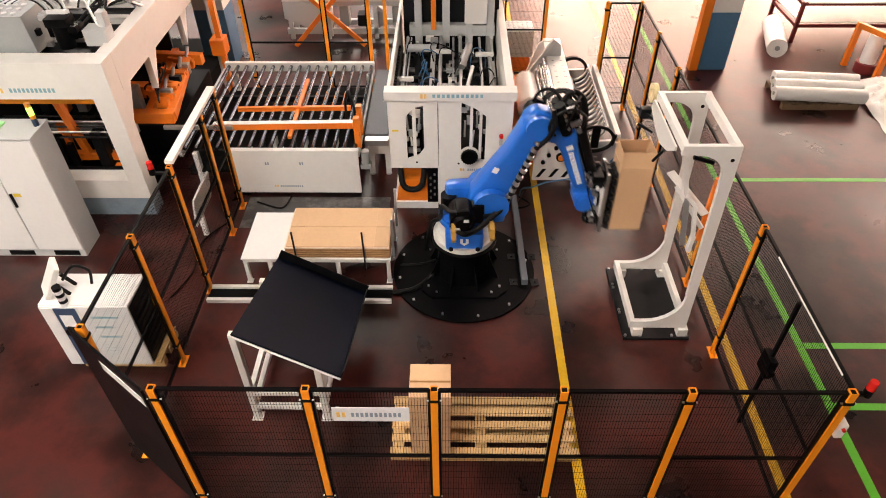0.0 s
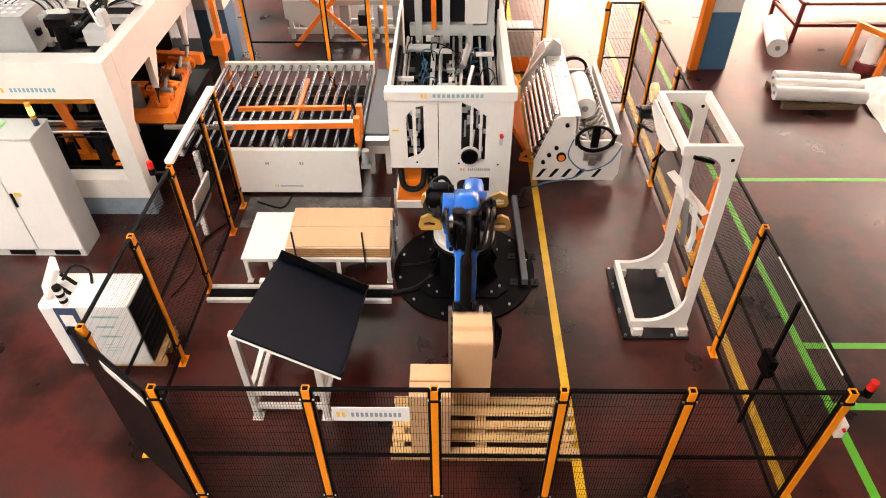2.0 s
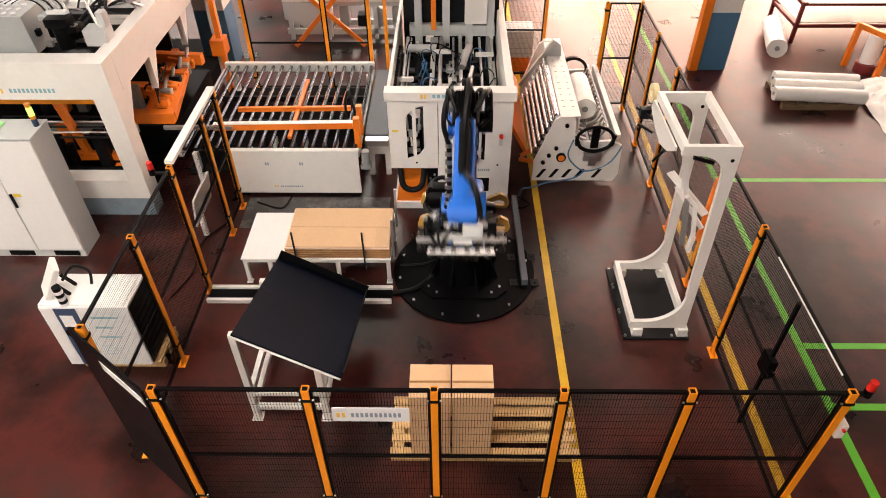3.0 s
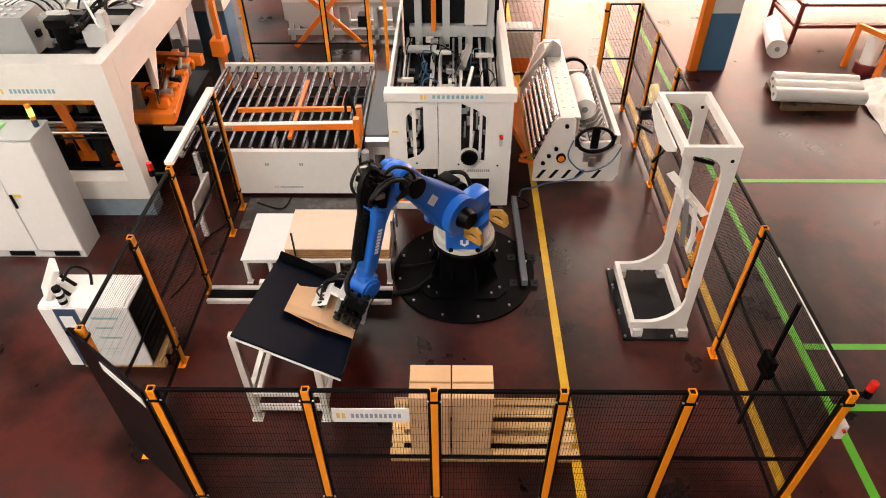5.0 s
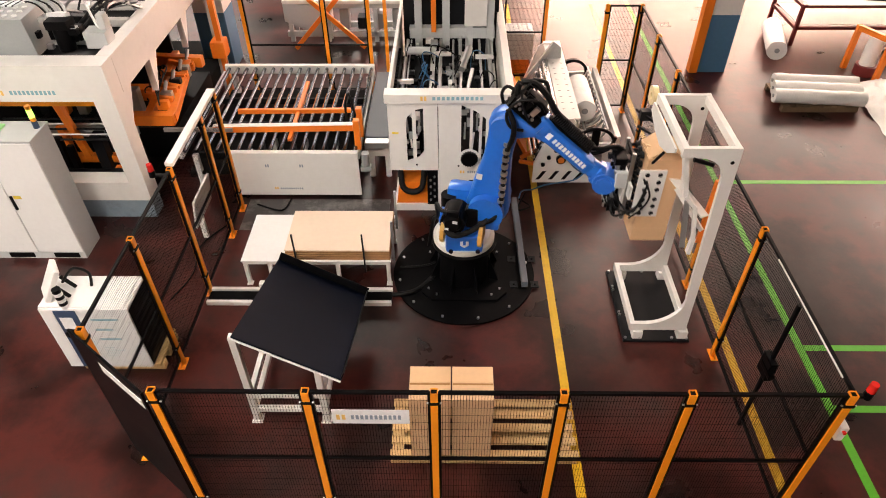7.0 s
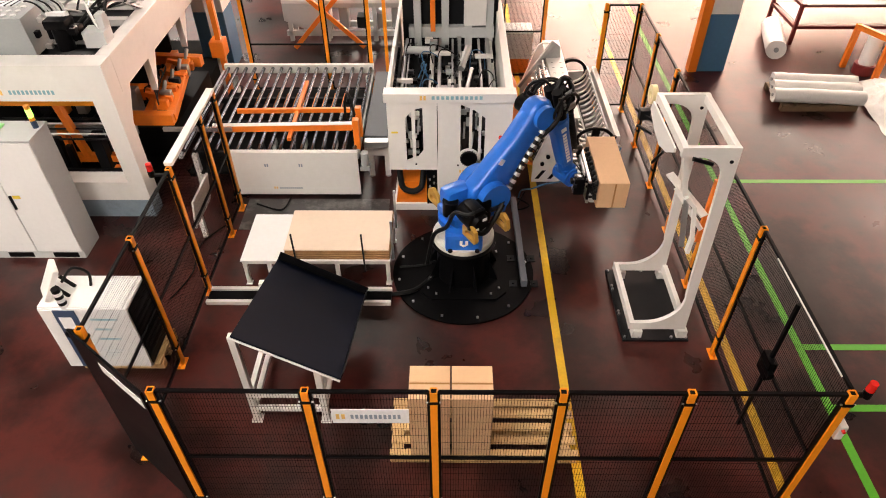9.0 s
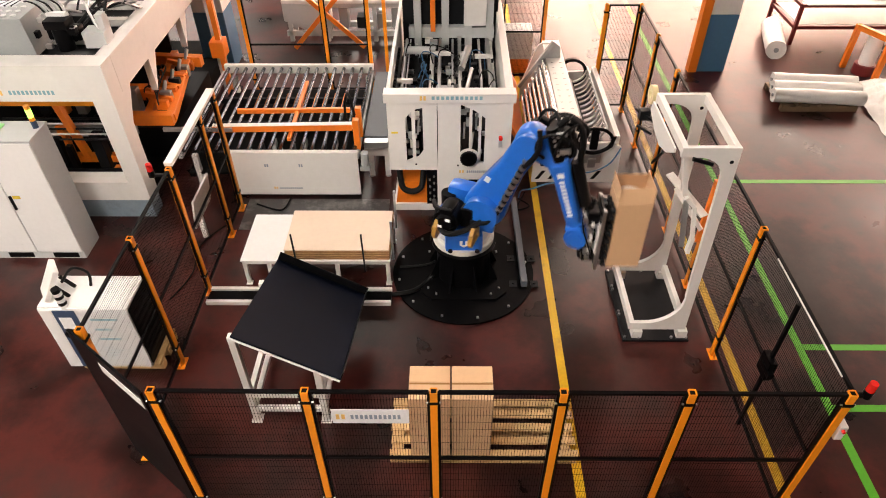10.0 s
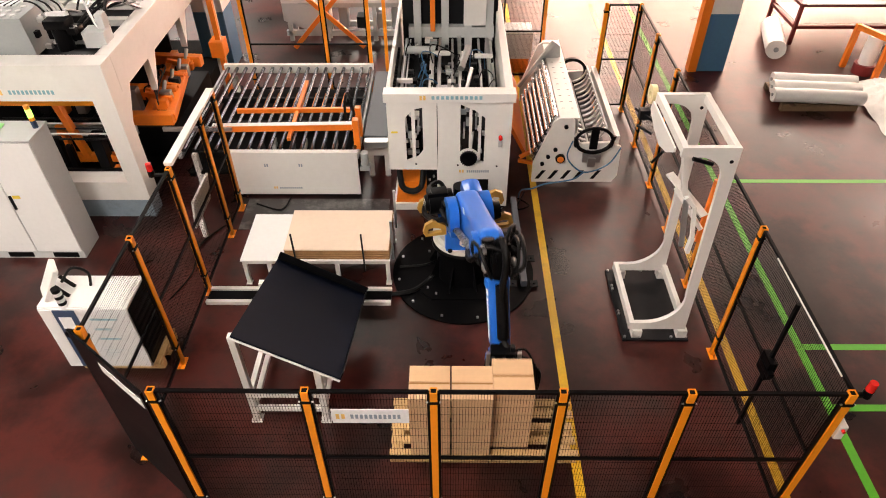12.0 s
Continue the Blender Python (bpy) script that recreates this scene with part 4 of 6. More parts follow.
        rod(bm, (x, y0 + 0.1, 0), (x, y0 + 0.1, 0.05), 0.05, 14)
        part("foot", bm, ALU, p)
    # works inside the open top
    rnd = random.Random(4)
    for x, r in ((-0.72, 0.028), (-0.66, 0.012), (-0.18, 0.03), (0.02, 0.018), (0.13, 0.03), (0.44, 0.02), (0.58, 0.035)):
        bm = B()
        rod(bm, (x, y0 + 0.3, 1.66), (x, 10.3, 1.66), r, 14)
        part("guide_shaft", bm, ALU, p, "bright guide shaft", True)
    for x, w in ((-0.30, 0.07), (0.62, 0.08)):
        bm = B()
        block(bm, x - w / 2, y0 + 0.25, 1.5, x + w / 2, 10.4, 1.6, 0.006)
        part("rail_beam", bm, WHITE, p)
    for x, y in ((-0.2, 8.35), (0.52, 8.38), (0.2, 8.5), (-0.7, 8.8), (0.5, 9.6), (-0.15, 9.7)):
        bm = B()
        block(bm, x - 0.14, y - 0.03, 1.68, x + 0.14, y + 0.03, 1.74, 0.008)
        part("cross_bracket", bm, WHITE, p)
    bm = B()
    rod(bm, (-0.72, 9.75, 1.74), (-0.25, 9.75, 1.74), 0.06, 20)
    part("drive_tube", bm, LIGHT_GREY, p, "grey drive tube", True)
    bm = B()
    rod(bm, (0.14, 9.1, 1.75), (0.26, 9.5, 1.9), 0.055, 18)
    part("air_cylinder", bm, ALU, p, "aluminium air cylinder", True)
    bm = B()
    rod(bm, (0.2, 8.4, 1.7), (0.3, 9.0, 1.8), 0.03, 16)
    part("air_cylinder", bm, ALU, p, smooth=True)
    for i in range(16):
        bm = B()
        block(bm, -0.84, 8.2 + i * 0.1, 1.72, -0.79, 8.27 + i * 0.1, 1.78, 0.008)
        part("chain_link", bm, BLACK, p, "black cable chain link")
    for i in range(110):
        x, y, z = rnd.uniform(-0.75, 0.65), rnd.uniform(8.1, 10.4), rnd.uniform(1.36, 1.68)
        s = rnd.uniform(0.02, 0.065)
        bm = B()
        block(bm, x - s, y - s * rnd.uniform(0.5, 1.5), z - s * 0.6, x + s, y + s, z + s * 0.6, 0.01)
        part("fitting", bm, rnd.choice((ALU, BLACK, BLACK, DARK_STEEL, DARK_STEEL, WHITE, GREY_PAINT)), p)
    # parts seen through the door windows
    for i in range(26):
        x = rnd.uniform(-0.64, -0.4) if i % 2 else rnd.uniform(0.12, 0.48)
        z, y = rnd.uniform(0.95, 1.75), y0 + rnd.uniform(0.09, 0.16)
        s = rnd.uniform(0.02, 0.05)
        bm = B()
        if i % 3:
            block(bm, x - s, y - 0.02, z - s, x + s, y + 0.03, z + s * rnd.uniform(0.5, 2), 0.006)
        else:
            rod(bm, (x, y, z - 0.12), (x + rnd.uniform(-0.03, 0.03), y, z + 0.14), 0.014, 10)
        part("mechanism", bm, (ALU, WHITE, GREY_PAINT, GALV, BLACK)[i % 5], p)
    for i in range(14):
        x, y = rnd.uniform(-0.8, 0.5), rnd.uniform(8.2, 9.8)
        bm = B()
        tube(bm, [(x, y, 1.5), (x + rnd.uniform(-0.1, 0.2), y + 0.12, 1.85), (x + rnd.uniform(0, 0.3), y + rnd.uniform(0.2, 0.4), 1.7), (x + 0.25, y + 0.3, 1.45)], 0.009, 6)
        part("air_hose", bm, RUBBER if i % 3 else BLUE_HOSE, p, smooth=True)
    # taller rear section
    bm = B()
    for x in (-0.55, -0.1, 0.28, 0.62):
        block(bm, x - 0.06, 10.45, 1.0, x + 0.06, 10.52, 2.9, 0.006)
    block(bm, -0.7, 10.46, 1.62, 0.7, 10.6, 1.8, 0.006)
    part("rear_frame", bm, LIGHT_GREY, p)
    bm = B()
    block(bm, -0.8, 10.62, 0.9, 0.76, 10.66, 2.9)
    part("rear_screen", bm, DARK_STEEL, p, "dark rear screen")
    bm = B()
    block(bm, 0.2, 10.40, 1.85, 0.56, 10.44, 2.9, 0.006)
    part("rear_panel", bm, WHITE, p, "pale rear panel")
    bm = B()
    block(bm, -0.34, 10.4, 1.75, -0.26, 10.44, 2.9, 0.005)
    part("orange_upright", bm, ORANGE, p)
    # things under the left door
    q = thing("floor_drive", "orange floor drive unit with a black hose on a white plinth", "drive unit", -0.86, 7.95, 0)
    bm = B()
    block(bm, 0.0, -0.02, 0.0, 0.66, 0.7, 0.12, 0.008)
    part("plinth", bm, WHITE, q)
    bm = B()
    prism(bm, [(0.03, 0.121), (0.55, 0.121), (0.5, 0.5), (0.1, 0.5)], 0.4, pose(0, 0.42, 0) @ XZ)
    part("housing", bm, ORANGE, q)
    bm = B()
    tube(bm, [(0.1, 0.1, 0.72), (0.14, -0.02, 0.45), (0.28, -0.05, 0.38), (0.42, -0.02, 0.45), (0.46, 0.1, 0.72)], 0.045, 10)
    part("hose", bm, RUBBER, q, smooth=True)
    q = thing("valve_rack", "black valve rack with small white fittings", "valve rack", -0.36, 7.93, 0.12)
    bm = B()
    block(bm, 0, 0, 0.0, 0.16, 0.1, 0.62, 0.01)
    part("rack", bm, BLACK, q)
    for i in range(8):
        bm = B()
        rod(bm, (0.05 + 0.06 * (i % 2), 0.0, 0.1 + 0.06 * i), (0.05 + 0.06 * (i % 2), -0.03, 0.1 + 0.06 * i), 0.015, 8)
        part("fitting", bm, ALU, q)


def build_roll_machine():
    """White rolling machine with chromed rollers, a slatted cradle and its drive end."""
    p = thing("film_roll_machine", "white film rolling machine with steel rollers and slatted cradle", "rolling machine")
    out = [(1.28, 0.07), (2.55, 0.07), (2.62, 0.2), (2.6, 0.72), (2.42, 0.80), (1.98, 0.78), (1.86, 0.9), (1.85, 1.16), (1.80, 1.22), (1.62, 1.22), (1.54, 1.16), (1.28, 0.42)]
    far = out[:1] + [(1.98, 0.07)] + out[5:]
    for y, o in ((8.62, out), (11.2, far), (10.95, [(1.99, 0.07)] + out[1:5] + [(1.99, 0.78)])):
        bm = B()
        prism(bm, o, 0.05, pose(0, y, 0) @ XZ)
        part("end_plate", bm, WHITE, p)
    # slots are near-black plates on the end plate, with shade painted as colour
    for i in range(4):
        bm = B()
        x = 1.33 + i * 0.2 if i < 3 else 2.2
        prism(bm, [(x, 0.13), (x + 0.06, 0.13), (x + 0.16, 0.29), (x + 0.10, 0.29)], 0.004, pose(0, 8.5695, 0) @ XZ)
        part("slot", bm, INTERIOR_SHADE, p, "near-black plate for a shaded slanted slot")
    bm = B()
    prism(bm, [(1.93, 0.13), (1.99, 0.13), (2.09, 0.29), (2.03, 0.29)], 0.004, pose(0, 8.5695, 0) @ XZ)
    part("slot", bm, INTERIOR_SHADE, p)
    bm = B()
    rod(bm, (1.69, 8.57, 0.52), (1.69, 8.53, 0.52), 0.075, 28)
    k = part("hub", bm, BLACK, p, "black hub ring", True)
    bm = B()
    rod(bm, (1.69, 8.53, 0.52), (1.69, 8.515, 0.52), 0.05, 24)
    part("hub_cap", bm, ORANGE, k, "orange hub cap", True)
    for x, z in ((1.42, 0.42), (1.5, 0.55), (1.6, 0.68), (1.72, 1.08)):
        bm = B()
        rod(bm, (x, 8.57, z), (x, 8.54, z), 0.032, 12)
        part("knob", bm, BLACK, p)
    # gripping fork, bracket, hose
    bm = B()
    pts = [(2.16 + 0.28 * math.cos(radians(a)), 8.52, 0.84 + 0.24 * math.sin(radians(a))) for a in range(-20, 201, 20)]
    tube(bm, pts, 0.025, 10)
    tube(bm, [(1.88, 8.52, 0.92), (1.95, 8.5, 0.74), (2.16, 8.48, 0.68), (2.38, 8.5, 0.76), (2.46, 8.52, 0.95)], 0.03, 8)
    block(bm, 2.10, 8.5, 0.72, 2.22, 8.55, 1.08, 0.01)
    part("fork", bm, BLACK, p, "black round gripping fork")
    bm = B()
    block(bm, 2.02, 8.5, 0.48, 2.3, 8.565, 0.62, 0.01)
    block(bm, 2.1, 8.46, 0.42, 2.22, 8.5, 0.58, 0.01)
    part("fork_drive", bm, ALU, p, "aluminium fork drive")
    bm = B()
    tube(bm, [(1.84, 8.52, 0.86), (1.78, 8.45, 0.6), (2.05, 8.42, 0.36), (2.4, 8.42, 0.5), (2.58, 8.5, 0.76)], 0.012, 6)
    tube(bm, [(2.05, 8.42, 0.36), (1.9, 8.45, 0.2), (1.5, 8.47, 0.1), (1.28, 8.4, 0.06), (1.1, 8.3, 0.1), (1.05, 8.2, 0.03)], 0.012, 6)
    part("air_hose", bm, BLUE_HOSE, p, "blue air hose", True)
    # slanted roller bed
    for i in range(7):
        f = i / 6
        x, z = 1.26 + 0.3 * f, 0.52 + 0.68 * f
        bm = B()
        rod(bm, (x, 8.63, z), (x, 10.5, z), 0.04, 18)
        part("roller", bm, CHROME, p, "chromed roller", True)
    bm = B()
    beam(bm, (1.42, 8.63, 0.72), (1.42, 10.5, 0.72), 0.03, 0.6, up=(0.4, 0, 0.9))
    part("backing_plate", bm, DARK_STEEL, p)
    # top plate with holes
    bm = B()
    block(bm, 1.62, 8.625, 1.17, 1.92, 11.3, 1.2, 0.004)
    t = part("top_plate", bm, WHITE, p, "white perforated top plate")
    for i in range(9):
        for j in range(2):
            bm = B()
            block(bm, 1.68 + j * 0.14, 8.9 + i * 0.19, 1.2005, 1.72 + j * 0.14, 8.91 + i * 0.19, 1.202)
            part("slot", bm, DARK_STEEL, t)
    bm = B()
    beam(bm, (1.9, 8.625, 0.95), (1.9, 11.24, 0.95), 0.02, 0.4)
    part("inner_wall", bm, WHITE, p)
    # cradle: half pipe of slats on ribs
    cx, cz, r = 2.1, 1.0, 0.25
    for i in range(14):
        y = 8.70 + i * 0.145
        for s in ((186, 262), (278, 354)):
            bm = B()
            a = arc(cx, cz, r, s[0], s[1], 5) + arc(cx, cz, r - 0.02, s[1], s[0], 5)
            prism(bm, a, 0.055, pose(0, y + 0.0275, 0) @ XZ)
            part("slat", bm, ALU, p, "aluminium cradle slat")
    for a in (185, 270, 355):
        bm = B()
        x, z = cx + (r + 0.015) * math.cos(radians(a)), cz + (r + 0.015) * math.sin(radians(a))
        beam(bm, (x, 8.66, z), (x, 10.72, z), 0.03, 0.03)
        part("cradle_rail", bm, GREY_PAINT, p)
    bm = B()
    a = arc(cx, cz, r + 0.01, 0, 360, 28)[:-1]
    b = arc(cx, cz, r - 0.04, 0, 360, 28)[:-1]
    ring_plate(bm, a, b, 0.06, pose(0, 10.70, -0.10) @ XZ)
    part("cradle_ring", bm, BLACK, p, "black end ring")
    bm = B()
    block(bm, 2.49, 8.63, 0.68, 2.57, 10.92, 0.88, 0.006)
    part("side_rail", bm, WHITE, p)
    bm = B()
    block(bm, 1.98, 8.63, 0.36, 2.49, 10.9, 0.4)
    part("inner_tray", bm, DARK_STEEL, p)
    # steel flap leaning at the far end
    bm = B()
    beam(bm, (1.17, 10.48, 0.72), (1.72, 10.58, 1.50), 0.05, 0.06)
    prism(bm, [(1.42, 1.0), (1.62, 1.18), (1.86, 1.21), (1.84, 1.4), (1.72, 1.5)], 0.03, pose(0, 10.62, 0) @ XZ)
    part("swing_arm", bm, GALV, p, "grey swing arm")
    bm = B()
    beam(bm, (1.08, 8.7, 0.45), (1.42, 8.8, 0.6), 0.05, 0.05)
    beam(bm, (1.06, 8.68, 0.4), (1.30, 8.7, 0.34), 0.05, 0.05)
    part("orange_bracket", bm, ORANGE, p)
    for x in (1.4, 2.45):
        for y in (8.75, 11.15):
            bm = B()
            rod(bm, (x, y, 0), (x, y, 0.08), 0.035, 12)
            part("foot", bm, ALU, p)
    # steel channel on the floor beside the base plate
    q = thing("floor_channel", "grey steel channel bolted down beside the robot", "steel channel")
    bm = B()
    beam(bm, (0.96, 8.1, 0.08), (0.98, 6.25, 0.08), 0.08, 0.1, bevel=0.005)
    part("channel", bm, material("blue_grey_channel", (0.10, 0.115, 0.14), 0.45), q)
    for y in (6.3, 6.8):
        for x in (0.84, 1.12):
            bm = B()
            block(bm, x - 0.05, y - 0.06, 0.0305, x + 0.05, y + 0.06, 0.042)
            rod(bm, (x, y, 0.042), (x, y, 0.06), 0.016, 6)
            part("clamp", bm, DARK_STEEL, q)


def build_gantry():
    """The large white portal machine at the west side."""
    p = thing("portal_machine", "large white portal press with orange works inside", "press machine")
    y0, y1, xr = 7.75, 13.5, -4.46
    bm = B()
    # front portal as one plate with a wide opening
    ring_plate(bm, [(-9.6, 0.32), (xr, 0.32), (xr, 2.47), (-9.6, 2.47)], [(-9.2, 0.64), (-4.70, 0.64), (-4.74, 1.96), (-9.2, 1.96)], 0.3, pose(0, y0 + 0.3, 0) @ XZ)
    part("front_portal", bm, WHITE, p, "white portal frame")
    bm = B()
    block(bm, -9.6, y0 + 0.01, 0.0, xr - 0.01, y0 + 0.3, 0.315)
    part("plinth", bm, material("blue_grey_plinth", (0.22, 0.28, 0.33), 0.45, stain=0.4), p, "blue-grey plinth")
    bm = B()
    block(bm, -4.66, y0 + 0.305, 1.93, xr, y1, 2.47, 0.01)
    part("side_beam", bm, WHITE, p)
    for y in (8.06, 9.1, 10.6):
        bm = B()
        prism(bm, [(y, 1.4), (y + 0.3, 1.925), (y, 1.925)], 0.1, pose(xr - 0.12, 0, 0) @ YZ)
        part("gusset", bm, WHITE, p)
    # black strip put in as the shade of the groove behind the front beam
    bm = B()
    block(bm, -9.5, 8.06, 2.38, -4.67, 8.10, 2.42)
    part("groove_shade_strip", bm, BLACK, p)
    bm = B()
    bars(bm, -5.80, 2.06, y0, 0.62, 0.06, 11)
    part("lettering", bm, TEXT_BLUE, p, "teal lettering bars")
    bm = B()
    bars(bm, -5.97, 2.05, y0, 0.1, 0.07, 2)
    part("mark", bm, TEXT_GOLD, p)
    # bed coloured near-black: the shade inside the portal is painted in
    bm = B()
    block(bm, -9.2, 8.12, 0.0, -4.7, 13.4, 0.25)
    part("bed", bm, INTERIOR_SHADE, p, "machine bed painted near-black as interior shade")
    bm = B()
    block(bm, -9.2, 10.9, 0.25, -4.9, 10.95, 1.9)
    part("back_screen", bm, DARK_STEEL, p)
    bm = B()
    ring_plate(bm, [(-9.19, 0.65), (-4.71, 0.65), (-4.75, 1.95), (-9.19, 1.95)], [(-9.12, 0.70), (-4.77, 0.70), (-4.81, 1.90), (-9.12, 1.90)], 0.03, pose(0, y0 + 0.29, 0) @ XZ)
    part("opening_trim", bm, BLACK, p, "black trim round the opening")
    rnd = random.Random(21)
    for k in range(26):
        x, y, z, q = rnd.uniform(-6.9, -4.95), rnd.uniform(8.3, 9.5), rnd.uniform(0.35, 1.0), rnd.uniform(0.03, 0.09)
        bm = B()
        block(bm, x - q, y - q, 0.25, x + q, y + q, z, 0.01)
        part("carriage_unit", bm, (DARK_STEEL, BLACK, DARK_STEEL, BLACK, ORANGE)[k % 5], p)
    for k in range(5):
        bm = B()
        rod(bm, (-6.9, 8.42 + 0.1 * k, 0.95 + 0.03 * k), (-4.9, 8.42 + 0.1 * k, 0.95 + 0.03 * k), 0.016, 10)
        part("guide_bar", bm, (DARK_STEEL, ALU)[k % 2], p)
    for k in range(16):
        x, y = rnd.uniform(-6.6, -4.9), rnd.uniform(8.75, 11.2)
        a, b = rnd.uniform(0.04, 0.22), rnd.uniform(0.04, 0.14)
        bm = B()
        block(bm, x - a, y - b, 2.342, x + a, y + b, 2.44 + rnd.uniform(0.0, 0.16), 0.012)
        part("roof_unit", bm, (LIGHT_GREY, BLACK, ALU, DARK_STEEL, WHITE)[k % 5], p)
    for k in range(12):
        x, y = rnd.uniform(-6.4, -5.0), rnd.uniform(8.7, 10.4)
        bm = B()
        tube(bm, [(x, y, 2.4), (x + rnd.uniform(-0.2, 0.2), y + 0.2, 2.62), (x + rnd.uniform(-0.4, 0.4), y + 0.6, 2.55), (x + rnd.uniform(-0.3, 0.3), y + 0.9, 2.4)], 0.016, 6)
        part("roof_hose", bm, (RUBBER, ALU, RUBBER)[k % 3], p, smooth=True)
    # orange works seen through the opening
    for a, b, w in (((-9, 8.5, 1.75), (-4.9, 8.5, 1.75), 0.16), ((-5.85, 8.6, 1.6), (-5.65, 8.6, 0.5), 0.1), ((-6.4, 8.62, 0.5), (-4.9, 8.62, 0.5), 0.12),
                    ((-9, 9.6, 1.1), (-4.8, 9.6, 1.1), 0.2), ((-6.9, 9.2, 1.7), (-5.0, 9.2, 1.7), 0.12)):
        bm = B()
        beam(bm, a, b, w, w, bevel=0.008)
        part("orange_beam", bm, ORANGE, p, "orange carriage beam")
    bm = B()
    block(bm, -9, 8.9, 0.7, -4.95, 9.0, 0.86)
    part("table_edge", bm, GREY_PAINT, p)
    bm = B()
    block(bm, -9.1, y0 + 0.34, 1.70, -4.80, y0 + 0.35, 1.86)
    part("amber_strip", bm, material("amber_acrylic", (0.9, 0.33, 0.02), 0.3, vary=0.2, grain=14), p, "amber curtain strip in the opening")
    for k in range(6):
        bm = B()
        block(bm, -6.6 + 0.3 * k, 9.3, 0.86, -6.45 + 0.3 * k, 9.45, 1.05 + 0.12 * (k % 3), 0.01)
        part("carriage_block", bm, (DARK_STEEL, ORANGE, ALU)[k % 3], p)
    # orange feeder on the outer side
    bm = B()
    beam(bm, (-4.35, 8.95, 1.0), (-4.55, 10.6, 1.15), 0.14, 0.14, bevel=0.01)
    beam(bm, (-4.72, 8.95, 1.0), (-4.85, 10.9, 1.15), 0.12, 0.12, bevel=0.01)
    beam(bm, (-4.3, 8.95, 1.0), (-4.95, 8.95, 1.0), 0.16, 0.18, bevel=0.01)
    beam(bm, (-4.3, 10.6, 1.15), (-5.3, 10.7, 1.15), 0.14, 0.18, bevel=0.01)
    part("feeder_frame", bm, ORANGE, p, "orange feeder frame")
    for i in range(7):
        bm = B()
        y = 9.1 + i * 0.22
        block(bm, -4.6, y, 1.05, -4.42, y + 0.1, 1.2 + 0.04 * (i % 2), 0.012)
        part("feeder_block", bm, (ORANGE, ALU, ORANGE, DARK_STEEL)[i % 4], p)
    bm = B()
    block(bm, -4.95, 9.0, 0.25, -4.35, 10.9, 0.8)
    part("feeder_base", bm, BLACK, p)
    for k in range(4):
        bm = B()
        y = 9.3 + 0.38 * k
        beam(bm, (-4.4, y, 1.14), (-4.85, y + 0.05, 1.2), 0.07, 0.08, bevel=0.006)
        part("feeder_rung", bm, ORANGE, p)
        bm = B()
        rod(bm, (-4.55, y + 0.1, 1.2), (-4.55, y + 0.25, 1.32), 0.03, 12)
        part("feeder_cylinder", bm, ALU, p)
    for k in range(5):
        bm = B()
        tube(bm, [(-4.5 - 0.05 * k, 9.0 + 0.1 * k, 1.2), (-4.6, 9.2 + 0.15 * k, 1.4), (-4.8, 9.3 + 0.2 * k, 1.3), (-4.9, 9.5 + 0.2 * k, 0.9)], 0.012, 6)
        part("air_hose", bm, RUBBER, p, smooth=True)
    bm = B()
    block(bm, -4.35, 11.2, 0.9, -4.1, 11.5, 1.2, 0.02)
    part("orange_head", bm, ORANGE, p)
    bm = B()
    beam(bm, (-4.2, 11.35, 0.0), (-4.2, 11.35, 2.6), 0.09, 0.09)
    part("rear_column", bm, ORANGE, p)
    bm = B()
    beam(bm, (-4.35, 11.7, 0.0), (-4.35, 11.7, 2.6), 0.2, 0.12)
    part("rear_column", bm, LIGHT_GREY, p)
    bm = B()
    block(bm, -4.34, 8.55, 1.0, -3.3, 8.6, 1.06, 0.006)
    part("guard_rail", bm, ALU, p, "bright guard rail")
    # deck on the roof with hydraulics
    bm = B()
    block(bm, -9.5, 8.11, 2.30, -4.67, 13.4, 2.34)
    part("roof_deck", bm, DARK_STEEL, p)
    for y in (8.6, 9.2, 9.8):
        bm = B()
        block(bm, -9.5, y, 2.36, -4.68, y + 0.12, 2.46, 0.006)
        part("deck_rail", bm, WHITE, p)
    q = thing("hydraulic_tank", "grey steel hydraulic tank on the portal", "tank", -6.9, 8.12, 2.42)
    bm = B()
    prism(bm, [(0, 0), (1.45, 0), (1.42, 0.5), (0, 0.5)], 0.55, pose(0, 0.55, 0) @ XZ)
    part("tank", bm, GREY_PAINT, q)
    for i in range(3):
        for j in range(3):
            bm = B()
            rod(bm, (1.05 + 0.12 * i, 0.1 + 0.14 * j, 0.5), (1.05 + 0.12 * i, 0.1 + 0.14 * j, 0.515), 0.035, 14)
            part("cap", bm, LIGHT_GREY, q)
    q = thing("hydraulic_pump", "black hydraulic pump with valves on the portal", "pump", -5.15, 8.35, 2.42)
    bm = B()
    rod(bm, (0, 0, 0), (0, 0, 0.30), 0.11, 24)
    block(bm, -0.14, -0.12, 0.30, 0.16, 0.12, 0.42, 0.02)
    block(bm, -0.2, 0.0, 0.12, -0.1, 0.16, 0.34, 0.02)
    block(bm, 0.1, 0.02, 0.1, 0.22, 0.18, 0.28, 0.015)
    part("motor", bm, BLACK, q, smooth=True)
    bm = B()
    prism(bm, [(-0.12, 0), (0.12, 0), (0.17, 0.04), (0, 0.06)], 0.05, pose(0, 0, 0.44))
    part("label_plate", bm, LABEL_WHITE, q)
    bm = B()
    block(bm, 0.25, 0.0, 0.0, 0.55, 0.25, 0.22, 0.01)
    block(bm, 0.45, 0.1, 0.22, 0.55, 0.25, 0.42, 0.01)
    part("valve_block", bm, LIGHT_GREY, q)
    rnd = random.Random(9)
